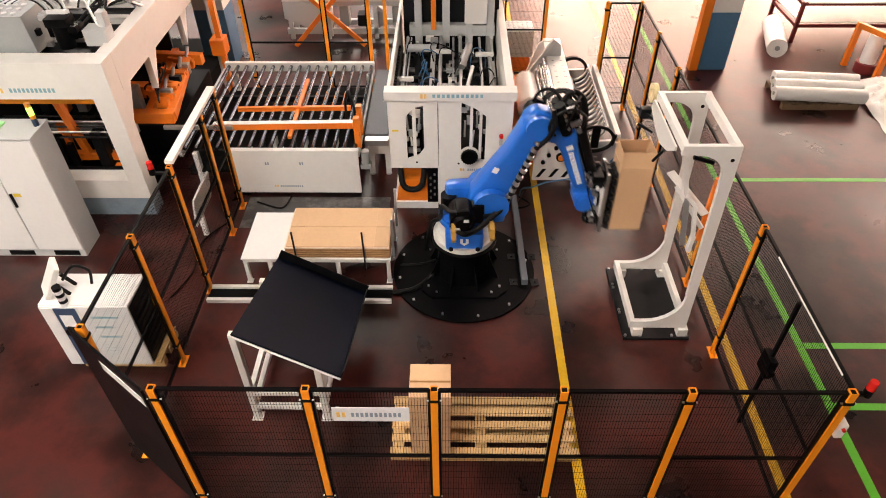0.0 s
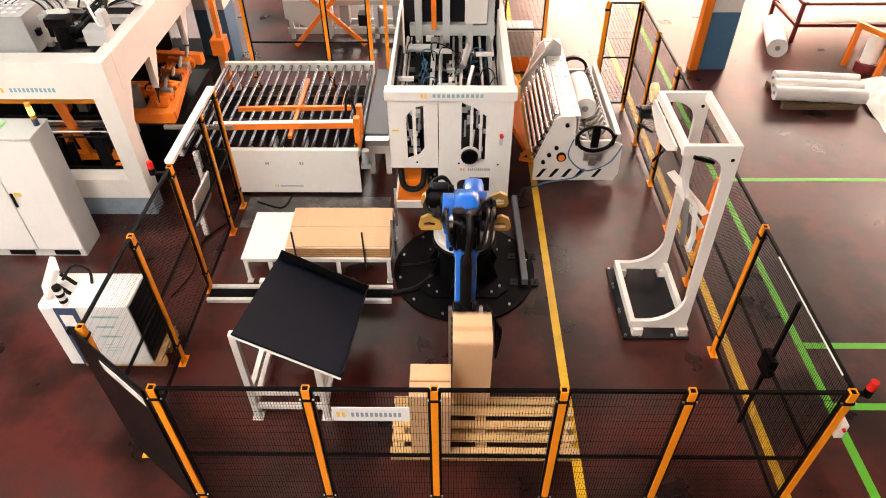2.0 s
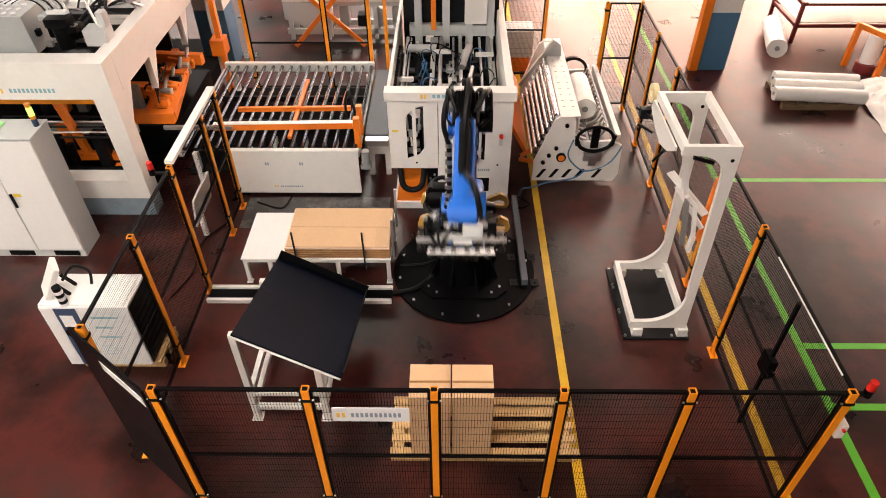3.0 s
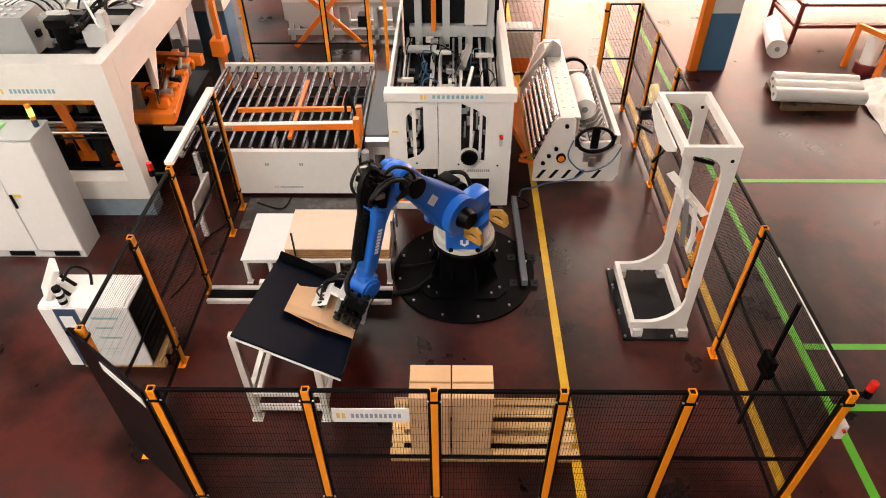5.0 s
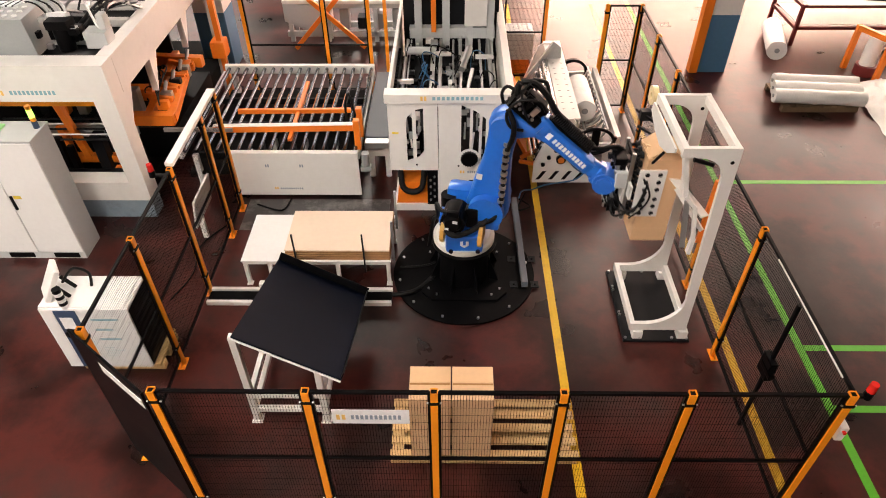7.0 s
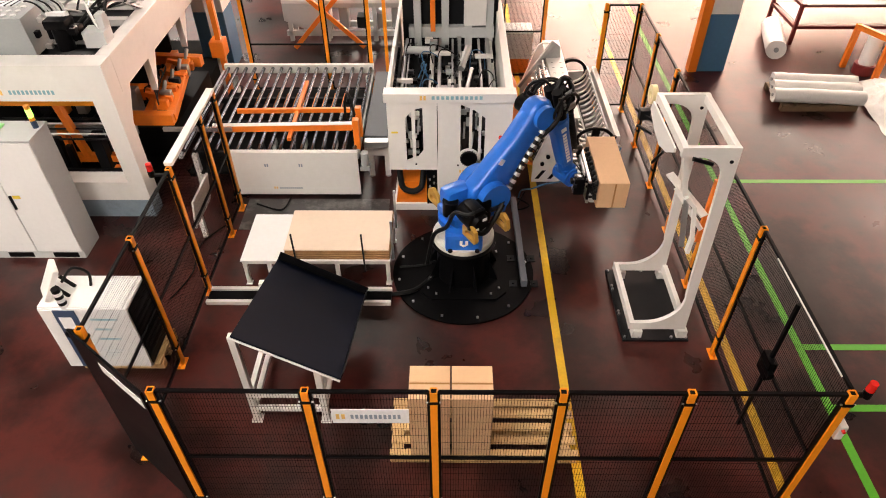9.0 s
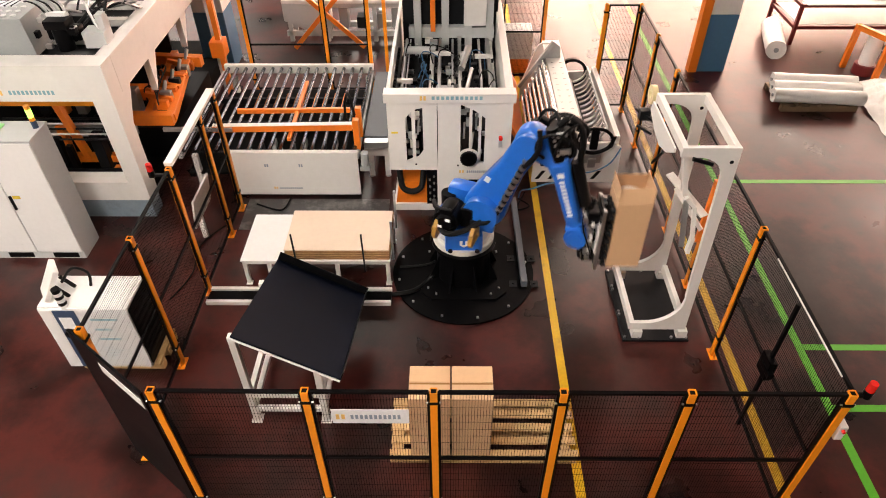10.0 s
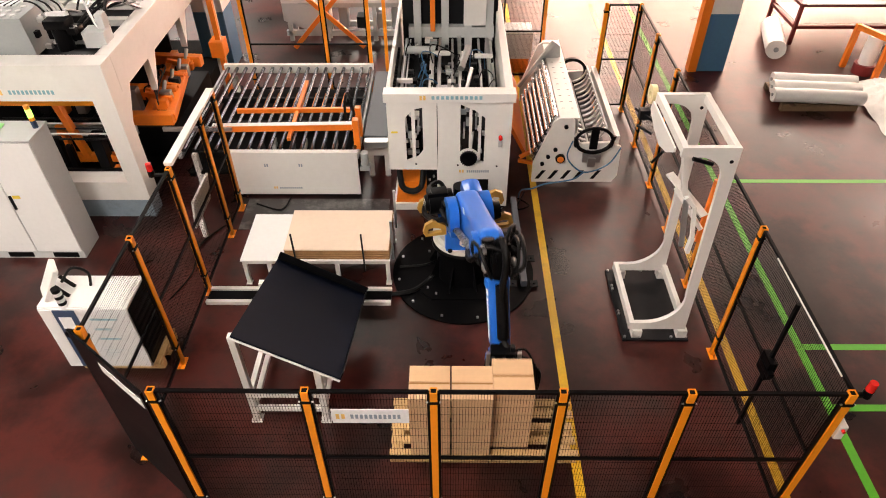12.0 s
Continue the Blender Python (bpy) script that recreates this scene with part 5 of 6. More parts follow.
    for i in range(24):
        x, y, z, s = rnd.uniform(-0.35, 0.5), rnd.uniform(-0.1, 0.5), rnd.uniform(0.05, 0.4), rnd.uniform(0.015, 0.045)
        if x > 0.2:
            z = rnd.uniform(0.05, 0.2)
        bm = B()
        block(bm, x - s, y - s, z - s, x + s * 1.6, y + s, z + s, 0.006)
        part("valve", bm, (BLACK, ALU, BLACK, DARK_STEEL, LIGHT_GREY)[i % 5], q)
    for i in range(8):
        bm = B()
        tube(bm, [(-0.1 + 0.03 * i, 0.05, 0.38), (-0.3 + 0.05 * i, 0.15, 0.55), (-0.6 + 0.05 * i, 0.2, 0.57 + 0.01 * i), (-0.8 + 0.03 * i, 0.15, 0.52)], 0.012, 6)
        part("steel_pipe", bm, GALV if i % 3 else RUBBER, q, smooth=True)
    for i in range(6):
        bm = B()
        tube(bm, [(rnd.uniform(-0.2, 0.5), 0.1, 0.1), (rnd.uniform(0, 0.6), 0.4, 0.4 + 0.1 * i % 0.3), (rnd.uniform(0.3, 0.7), 0.9, 0.3), (rnd.uniform(-0.2, 0.7), 1.3, 0.02)], 0.018, 6)
        part("hose", bm, RUBBER if i % 2 else ALU, q, smooth=True)


def build_distance():
    # machines behind the rear fence
    q = thing("long_machine", "light grey long machine frame behind the fence", "machine", -3.6, 13.9, 0)
    for z in (0.12, 0.75):
        for y in (0.0, 0.5):
            bm = B()
            block(bm, 0, y, z, 3.6, y + 0.08, z + 0.12, 0.006)
            part("rail", bm, LIGHT_GREY, q)
    for x in (0.05, 0.85, 1.9, 2.9, 3.5):
        for y in (0.0, 0.5):
            bm = B()
            block(bm, x, y, 0.0, x + 0.09, y + 0.08, 0.75, 0.006)
            part("upright", bm, LIGHT_GREY, q)
    bm = B()
    block(bm, 0, -0.1, 0.88, 3.6, 0.7, 0.95, 0.006)
    part("top", bm, WHITE, q)
    bm = B()
    prism(bm, [(0, 0.5), (0.7, 0.2), (1.0, 0.1), (1.0, 0.8), (0, 0.9)], 0.06, pose(0, -0.02, 0) @ XZ)
    part("side_sheet", bm, LIGHT_GREY, q)
    for i in range(8):
        bm = B()
        block(bm, 0.4 + 0.38 * i, 0.1, 0.25, 0.6 + 0.38 * i, 0.4, 0.5 + 0.1 * (i % 3), 0.02)
        part("gear_box", bm, (DARK_STEEL, ALU, GREY_PAINT)[i % 3], q)
    q = thing("cross_brace", "crossed orange brace behind the conveyor", "brace")
    bm = B()
    beam(bm, (-3.35, 13.45, 0.06), (-2.35, 13.45, 1.15), 0.05, 0.09)
    part("bar", bm, ORANGE, q)
    bm = B()
    beam(bm, (-1.85, 13.40, 0.1), (-2.95, 13.40, 1.15), 0.05, 0.09)
    part("bar", bm, ORANGE, q)
    q = thing("side_unit", "small grey machine unit behind the white machine", "machine", 0.98, 12.4, 0)
    bm = B()
    block(bm, 0, 0, 0.3, 0.62, 0.5, 0.85, 0.02)
    part("housing", bm, LIGHT_GREY, q)
    bm = B()
    block(bm, 0.05, 0.02, 0.0, 0.57, 0.45, 0.299)
    part("base", bm, ORANGE, q)
    # goods on the east side
    q = thing("bench", "long white bench on a dark red steel frame", "bench", 7.3, 13.7, 0)
    for x in (0.0, 4.0):
        for y in (0.0, 1.3):
            bm = B()
            block(bm, x, y, 0, x + 0.07, y + 0.07, 0.85)
            part("leg", bm, DARK_RED, q)
    for z in (0.38, 0.85):
        for a, b in (((0.03, 0.03), (4.0, 0.03)), ((0.03, 1.33), (4.0, 1.33)), ((0.03, 0.03), (0.03, 1.33))):
            bm = B()
            beam(bm, (*a, z), (*b, z), 0.06, 0.06)
            part("rail", bm, DARK_RED, q)
    bm = B()
    block(bm, 0.1, -0.05, 0.885, 4.2, 1.4, 0.91, 0.004)
    part("top", bm, WHITE, q)
    bm = B()
    block(bm, 0.1, 0.1, 0.412, 4.0, 1.3, 0.43, 0.004)
    part("lower_shelf", bm, WHITE, q)
    bm = B()
    prism(bm, [(0, 0), (1.0, -0.1), (0.9, 0.3), (0.6, 0.2), (0.5, 0.42), (0.2, 0.3)], 0.03, pose(8.65, 13.9, 0.914))
    solid("black_sheet", bm, RUBBER, "crumpled black sheet on the bench", "sheet")

    def film_roll(a, b, r, label, group=""):
        t = thing("film_roll", label, "film roll", group=group)
        bm = B()
        rod(bm, a, b, r, 26)
        bmesh.ops.subdivide_edges(bm, edges=[e for e in bm.edges if len(e.link_faces) == 2 and abs((e.verts[0].co - e.verts[1].co).length - (Vector(a) - Vector(b)).length) < 0.01], cuts=10)
        for v in bm.verts:
            v.co += 0.012 * noise.noise_vector(v.co * 7)
        part("wrapped_roll", bm, FILM, t, smooth=True)
        d = (Vector(b) - Vector(a)).normalized()
        bm = B()
        rod(bm, Vector(a) - d * 0.02, Vector(a) + d * 0.03, r * 0.25, 14)
        part("core", bm, GREY_PAINT, t, "grey core end")
        return t

    film_roll((6.74, 13.03, 0.2), (7.07, 14.28, 0.2), 0.2, "white film roll lying on the floor")
    for i, (y, z) in enumerate(((11.04, 0.25), (11.34, 0.25), (11.64, 0.25))):
        film_roll((5.95 + 0.1 * i, y + 0.02, z), (7.55 + 0.06 * i, y - 0.12, z), 0.13, "white wrapped film roll on a pallet", "film rolls on the pallet")
    q = thing("goods_pallet", "dark wooden pallet under the film rolls", "pallet", 6.1, 10.88, 0)
    for y in (0.0, 0.4, 0.8):
        bm = B()
        block(bm, 0, y, 0, 1.4, y + 0.1, 0.1)
        part("bearer", bm, DARK_WOOD, q)
    for i in range(6):
        bm = B()
        block(bm, i * 0.25, 0, 0.102, i * 0.25 + 0.14, 0.9, 0.125)
        part("plank", bm, DARK_WOOD, q)
    # orange stand with upright roll
    q = thing("trestle", "orange steel trestle holding a film roll", "trestle")
    for a, b in (((8.02, 12.68, 0.0), (8.02, 12.68, 0.9)), ((8.32, 12.0, 0.0), (8.32, 12.0, 0.9)), ((8.02, 12.64, 0.86), (8.32, 12.04, 0.86))):
        bm = B()
        beam(bm, a, b, 0.08, 0.1)
        part("leg", bm, ORANGE, q)
    bm = B()
    rod(bm, (8.3, 12.42, 0.0), (8.3, 12.42, 0.2), 0.2, 20)
    solid("red_drum", bm, DARK_RED, "dark red drum on the floor", "drum", smooth=True)
    film_roll((8.3, 12.42, 0.78), (8.3, 12.42, 0.205), 0.15, "white film roll leaning upright on a red drum")
    # heap of stretch film
    bm = B()
    bmesh.ops.create_grid(bm, x_segments=40, y_segments=46, size=0.5)
    for v in bm.verts:
        e = max(0.0, 1 - (v.co.x ** 2 + v.co.y ** 2) * 3.6)
        n1 = noise.fractal(v.co * 5.0, 1.0, 2.0, 5)
        v.co = Vector((8.3 + v.co.x * 1.25 + 0.1 * noise.noise(v.co * 4), 10.95 + v.co.y * 2.2, 0.006 + 0.3 * e + 0.14 * abs(n1) * min(1, e * 3)))
    solid("plastic_film", bm, FILM, "crumpled heap of clear stretch film on the floor", "film", smooth=True)
    # floor cables and channels
    q = thing("floor_duct", "white floor cable duct towards the fence", "cable duct")
    for y in (5.92, 6.16):
        for a, b in ((-3.2, -2.2), (-1.2, -0.78)):
            bm = B()
            block(bm, a, y, 0.0, b, y + 0.05, 0.06, 0.004)
            part("edge", bm, WHITE, q)
    bm = B()
    block(bm, -3.2, 5.975, 0.0, -0.78, 6.155, 0.03)
    part("cover", bm, BLACK, q, "black duct cover")
    for pts, r in (([(-0.78, 6.1, 0.03), (-0.5, 6.15, 0.05), (-0.3, 6.35, 0.06), (-0.1, 6.5, 0.25)], 0.03), ([(-0.7, 6.6, 0.06), (-0.3, 6.65, 0.07), (0.0, 6.9, 0.1)], 0.014),
                   ([(-3.0, 8.05, 0.02), (-2.6, 7.9, 0.02), (-2.5, 8.2, 0.02)], 0.015), ([(-3.3, 7.6, 0.02), (-3.6, 7.1, 0.02), (-3.55, 6.5, 0.02), (-3.7, 6.0, 0.02)], 0.012),
                   ([(1.05, 8.2, 0.02), (1.2, 8.0, 0.03), (1.0, 7.9, 0.05), (1.15, 8.3, 0.06)], 0.014)):
        bm = B()
        tube(bm, pts, r)
        solid("floor_cable", bm, RUBBER, "black cable lying on the floor", "cable", smooth=True)
    bm = B()
    block(bm, -3.15, 7.45, 0.0, -0.95, 8.2, 0.004)
    solid("floor_plate", bm, material("grey_sheet", (0.09, 0.085, 0.085), 0.35, 0.3, stain=0.8, stain_color=(0.28, 0.27, 0.26)), "scuffed grey steel sheet on the floor", "floor plate")
    # small junction box and panel by the west fence
    q = thing("wall_panel", "white flat panel leaning outside the fence", "panel", -3.6, 7.3, 0)
    bm = B()
    block(bm, 0, -0.35, 0.45, 0.03, 0.35, 0.9, 0.004, pose(0, 0, 0, 0, 8, 0))
    block(bm, -0.02, -0.03, 0, 0.05, 0.03, 0.5, 0.004)
    part("panel", bm, WHITE, q)


build_conveyor()
build_belt()
build_packer()
build_roll_machine()
build_gantry()
build_distance()


# ---------------------------------------------------------------- the robot
BX, BY, ZS, ARM_A, L1, L2 = 0.164, 6.586, 1.264, 0.304, 1.161, 1.292
OFF = 0.263  # the forearm's axis lies this far above the elbow pivot
GRIP = Vector((0.570, 0.064, 0.051))  # carton centre seen from the wrist: along the approach, sideways, along the carton


def build_robot():
    r = thing("industrial_robot", "blue six-axis industrial robot with black cables on a riser", "robot", BX, BY, 0)
    bm = B()
    rod(bm, (0, 0, 0.63), (0, 0, 0.70), 0.40, 48)
    rod(bm, (0, 0, 0.70), (0, 0, 0.74), 0.36, 48, 0.34)
    part("base_flange", bm, STONE_WHITE, r, "off-white cast base flange", True)
    bm = B()
    block(bm, -0.24, -0.36, 0.66, 0.24, 0.28, 0.93, 0.05)
    b = part("base", bm, BLUE, r, "blue cast base")
    bm = B()
    for s in (-1, 1):
        block(bm, s * 0.035 - 0.018, -0.364, 0.80, s * 0.035 + 0.018, -0.3605, 0.86)
    prism(bm, [(-0.055, 0.795), (0.055, 0.795), (0, 0.755)], 0.004, pose(0, -0.3605, 0) @ XZ)
    part("mark", bm, LABEL_WHITE, b, "white mark")
    for x in (-0.17, 0.17):
        bm = B()
        rod(bm, (x, -0.33, 0.7), (x, -0.38, 0.7), 0.03, 12)
        part("bolt", bm, STEEL, b)
    # turret: a round table, a deep rear housing and the cheek that carries the shoulder
    bm = B()
    rod(bm, (0, 0, 0.935), (0, 0, 1.02), 0.33, 40)
    block(bm, -0.28, -0.22, 1.02, ARM_A + 0.16, 0.22, 1.16, 0.05)
    block(bm, -0.24, -0.02, 1.1, 0.22, 0.24, 1.40, 0.09)
    rod(bm, (ARM_A, 0.13, ZS), (ARM_A, 0.26, ZS), 0.25, 36)
    rod(bm, (ARM_A, -0.27, ZS), (ARM_A, -0.15, ZS), 0.22, 36)
    block(bm, ARM_A - 0.2, 0.13, 1.02, ARM_A + 0.2, 0.25, ZS, 0.04)
    block(bm, ARM_A - 0.2, -0.26, 1.02, ARM_A + 0.18, -0.15, ZS, 0.04)
    turret = part("turret", bm, BLUE, r, "blue rotating turret", True)
    bm = B()
    rod(bm, (-0.06, -0.14, 1.2), (-0.06, -0.44, 1.2), 0.155, 28)
    rod(bm, (-0.06, -0.44, 1.2), (-0.06, -0.49, 1.2), 0.12, 28, 0.09)
    block(bm, -0.14, -0.46, 1.3, 0.02, -0.2, 1.38, 0.02)
    block(bm, 0.06, -0.3, 1.05, 0.22, -0.16, 1.33, 0.03)
    part("shoulder_motor", bm, BLACK, turret, "black shoulder motor", True)
    bm = B()
    rod(bm, (ARM_A, 0.26, ZS), (ARM_A, 0.38, ZS), 0.14, 28, 0.11)
    part("shoulder_cap", bm, BLACK, turret, "black hub motor", True)
    bm = B()
    rod(bm, (-0.2, 0.0, 1.1), (-0.2, 0.0, 1.3), 0.1, 24)
    part("turn_motor", bm, BLACK, turret, smooth=True)
    for x, z in ((-0.02, 1.26), (-0.13, 1.14)):
        bm = B()
        block(bm, x - 0.03, -0.494, z - 0.02, x + 0.03, -0.489, z + 0.02)
        part("plate", bm, LABEL_WHITE, turret, "small white motor plate")
    bm = B()
    tube(bm, [(0.0, -0.42, ZS + 0.1), (-0.2, -0.4, ZS + 0.08), (-0.3, -0.25, ZS + 0.05), (-0.32, -0.1, 1.0), (-0.42, 0.05, 0.8), (-0.5, 0.1, 0.3)], 0.028)
    part("turret_cable", bm, RUBBER, turret, smooth=True)
    bm = B()
    tube(bm, [(-0.2, -0.42, ZS - 0.1), (-0.05, -0.5, ZS - 0.2), (0.15, -0.42, ZS - 0.17), (ARM_A + 0.05, -0.34, ZS - 0.02)], 0.035)
    part("turret_cable", bm, RUBBER, turret, smooth=True)
    for sx in (-0.2, 0.27):
        for sy in (-1, 1):
            bm = B()
            y = sy * 0.30
            o = [(y - sy * 0.02, -0.06), (y + sy * 0.24, -0.06), (y + sy * 0.27, 0.0), (y + sy * 0.24, 0.12), (y + sy * 0.15, 0.17), (y - sy * 0.02, 0.08)]
            i = [(y + sy * 0.04, -0.015), (y + sy * 0.2, -0.015), (y + sy * 0.215, 0.0), (y + sy * 0.2, 0.055), (y + sy * 0.14, 0.07), (y + sy * 0.04, 0.04)]
            ring_plate(bm, o, i, 0.05, pose(sx, 0, 1.03) @ YZ)
            part("lifting_bracket", bm, YELLOW, turret, "ochre lifting bracket")
    # upper arm: along +z from the shoulder, +x forward
    bm = B()
    out = arc(0, 0, 0.27, 160, 385, 14) + [(0.20, 0.35), (0.155, 0.72), (0.165, 0.98)] + arc(0.0, L1, 0.18, -20, 200, 12) + [(-0.165, 0.95), (-0.17, 0.7), (-0.235, 0.3)]
    prism(bm, out, 0.27, pose(0, 0.135, 0) @ XZ)
    es = [e for e in bm.edges if abs(e.verts[0].co.y - e.verts[1].co.y) < 1e-5]
    bmesh.ops.bevel(bm, geom=es, offset=0.06, segments=3, profile=0.5, affect="EDGES")
    upper = part("upper_arm", bm, BLUE, r, "blue upper arm", True)
    bm = B()
    block(bm, -0.2, -0.14, 0.40, -0.13, -0.1355, 0.48)
    part("warning_label", bm, LABEL_WHITE, upper)
    bm = B()
    block(bm, -0.04, 0.1355, 0.5, 0.08, 0.14, 0.64)
    part("warning_label", bm, LABEL_WHITE, upper)
    bm = B()
    tube(bm, [(-0.05, -0.32, -0.12), (0.12, -0.26, -0.02), (0.15, -0.19, 0.25), (0.11, -0.175, 0.6), (0.09, -0.19, 0.9), (0.12, -0.24, 1.12), (0.1, -0.24, 1.3), (0.0, -0.2, 1.45)], 0.03)
    part("arm_cable", bm, RUBBER, upper, "black cable bundle", True)
    for k in range(9):
        bm = B()
        z = 0.18 + 0.1 * k
        rod(bm, (0.15 - 0.009 * k, -0.188, z), (0.148 - 0.009 * k, -0.188, z + 0.045), 0.042, 12)
        part("cable_sleeve", bm, ALU, upper, "bright cable sleeve")
    bm = B()
    rod(bm, (0, -0.135, L1), (0, -0.2, L1), 0.15, 28)
    part("elbow_bearing", bm, BLUE, upper, smooth=True)
    bm = B()
    rod(bm, (0, 0.135, L1), (0, 0.3, L1), 0.12, 24)
    block(bm, -0.05, 0.2, L1 + 0.08, 0.06, 0.3, L1 + 0.16, 0.015)
    part("elbow_motor", bm, BLACK, upper, "black elbow motor", True)
    bm = B()
    block(bm, -0.10, 0.1355, 0.86, -0.04, 0.14, 1.02)
    part("green_label", bm, GREEN_FOLDER, upper, "green label")
    # forearm: along +x from the elbow, +z above
    bm = B()
    out = arc(0, -OFF, 0.185, 150, 300, 12) + [(0.24, -0.25), (0.33, -0.14), (0.48, -0.105), (0.85, -0.095), (L2 - 0.22, -0.085), (L2 - 0.22, 0.085), (0.85, 0.095), (0.48, 0.105), (0.34, 0.13), (0.22, 0.13), (0.2, -0.05), (-0.1, -0.09)]
    prism(bm, out, 0.22, pose(0, 0.11, 0) @ XZ)
    es = [e for e in bm.edges if abs(e.verts[0].co.y - e.verts[1].co.y) < 1e-5]
    bmesh.ops.bevel(bm, geom=es, offset=0.045, segments=3, profile=0.5, affect="EDGES")
    rod(bm, (0.3, 0, 0), (0.36, 0, 0), 0.135, 28)
    fore = part("forearm", bm, BLUE, r, "blue forearm", True)
    bm = B()
    rod(bm, (L2 - 0.26, 0, 0), (L2 - 0.1, 0, 0), 0.10, 24, 0.115)
    block(bm, L2 - 0.16, -0.12, -0.11, L2 + 0.02, 0.12, 0.11, 0.04)
    rod(bm, (L2, -0.14, 0), (L2, 0.14, 0), 0.135, 32)
    part("wrist_housing", bm, BLUE, fore, "blue round wrist housing", True)
    for s in (-1, 1):
        bm = B()
        rod(bm, (L2, s * 0.14, 0), (L2, s * 0.155, 0), 0.09, 28)
        part("wrist_cap", bm, BLUE, fore, smooth=True)
    bm = B()
    for i in range(10):
        x = 0.5 + 0.05 * i
        block(bm, x, -0.1145, -0.03, x + 0.034, -0.1105, 0.03)
    block(bm, 0.40, -0.1145, -0.035, 0.46, -0.1105, 0.045)
    part("lettering", bm, LABEL_WHITE, fore, "white lettering bars")
    bm = B()
    for i in range(8):
        x = 0.52 + 0.04 * i
        block(bm, x, 0.1105, -0.03, x + 0.028, 0.1145, 0.025)
    part("lettering", bm, LABEL_WHITE, fore, "white lettering bars")
    for y, z, x0 in ((-0.08, 0.02, -0.16), (0.08, 0.02, -0.14), (0.0, 0.12, -0.1)):
        bm = B()
        rod(bm, (x0, y, z), (0.24, y, z), 0.068, 18)
        block(bm, x0 + 0.03, y - 0.05, z + 0.04, x0 + 0.12, y + 0.05, z + 0.1, 0.01)
        part("axis_motor", bm, BLACK, fore, "black axis motor", True)
    bm = B()
    block(bm, -0.06, -0.1, 0.16, 0.2, 0.1, 0.21, 0.02)
    part("cable_box", bm, BLACK, fore)
    for k, (x, y) in enumerate(((-0.1, -0.155), (0.0, -0.155), (0.1, -0.155), (-0.05, 0.155), (0.07, 0.155))):
        bm = B()
        block(bm, x - 0.03, y - 0.02, 0.08, x + 0.03, y + 0.02, 0.2, 0.008)
        part("connector", bm, BLACK if k % 2 else ALU, fore)
    bm = B()
    tube(bm, [(-0.12, 0.0, 0.06), (-0.2, 0.02, 0.2), (-0.08, 0.03, 0.3), (0.12, 0.02, 0.29), (0.3, 0.0, 0.23), (0.55, 0.0, 0.19)], 0.036)
    part("dress_hose", bm, RUBBER, fore, "black dress hose", True)
    bm = B()
    tube(bm, [(0.12, -0.17, 0.02), (-0.02, -0.2, 0.1), (-0.14, -0.16, 0.2), (-0.12, 0.0, 0.28), (-0.02, 0.08, 0.24)], 0.014)
    part("motor_cable", bm, RUBBER, fore, smooth=True)
    bm = B()
    tube(bm, [(-0.14, 0.1, 0.06), (-0.24, 0.16, 0.0), (-0.2, 0.24, -0.16), (0.0, 0.25, -0.28), (0.1, 0.2, -0.16)], 0.02)
    part("motor_cable", bm, RUBBER, fore, smooth=True)
    for s, q in ((-1, 0.0), (1, 0.0), (1, 0.05)):
        bm = B()
        tube(bm, [(0.2, s * 0.1, 0.2), (0.05, s * (0.16 + q), 0.26 + q), (-0.12, s * (0.2 + q), 0.14), (-0.12, s * (0.22 + q), -0.06), (0.02, s * (0.21 + q), -0.16), (0.16, s * 0.16, -0.12)], 0.018 + 0.1 * q)
        part("elbow_hose", bm, RUBBER, fore, "black looped hose", True)
    for k in range(5):
        bm = B()
        rod(bm, (-0.1 + 0.06 * k, -0.145, 0.05), (-0.1 + 0.06 * k, -0.165, 0.05), 0.018, 10)
        part("plug", bm, ALU, fore, "bright cable plug")
    bm = B()
    block(bm, 0.30, -0.05, 0.11, 0.92, 0.05, 0.14, 0.01)
    part("hose_tray", bm, BLACK, fore)
    for k in range(22):
        bm = B()
        x = 0.32 + 0.027 * k
        rod(bm, (x, 0, 0.19 - 0.0006 * k * k * 0.05), (x + 0.014, 0, 0.19 - 0.0006 * k * k * 0.05), 0.062, 14)
        part("spring_coil", bm, RUBBER, fore)
    bm = B()
    tube(bm, [(0.9, 0.0, 0.18), (1.0, 0.03, 0.24), (1.1, 0.08, 0.34), (L2 - 0.06, 0.13, 0.34), (L2 + 0.06, 0.17, 0.2), (L2 + 0.06, 0.17, 0.06)], 0.032)
    part("wrist_hose", bm, RUBBER, fore, "black slack hose", True)
    # gripper: +x approach, +y towards the clamp, +z along the carton
    bm = B()
    rod(bm, (0.06, 0, 0), (0.15, 0, 0), 0.095, 28)
    rod(bm, (0.15, 0, 0), (0.19, 0, 0), 0.12, 28)
    grip = part("gripper", bm, BLACK, r, "vacuum gripper with black suction cups")
    bm = B()
    block(bm, 0.19, -0.15, -0.2, 0.215, 0.17, 0.24, 0.008)
    part("mounting_plate", bm, WHITE2, grip, "white mounting plate")
    for y in (-0.16, 0.16):
        bm = B()
        block(bm, 0.216, y - 0.02, -0.44, 0.256, y + 0.02, 0.46, 0.004)
        part("profile", bm, ALU, grip, "aluminium profile")
    for z in (-0.40, -0.12, 0.14, 0.42):
        bm = B()
        block(bm, 0.22, -0.138, z - 0.02, 0.25, 0.138, z + 0.02, 0.004)
        part("cross_profile", bm, BLACK, grip)
    for i in range(3):
        for j in range(8):
            bm = B()
            y, z = -0.11 + 0.11 * i, -0.39 + 0.115 * j
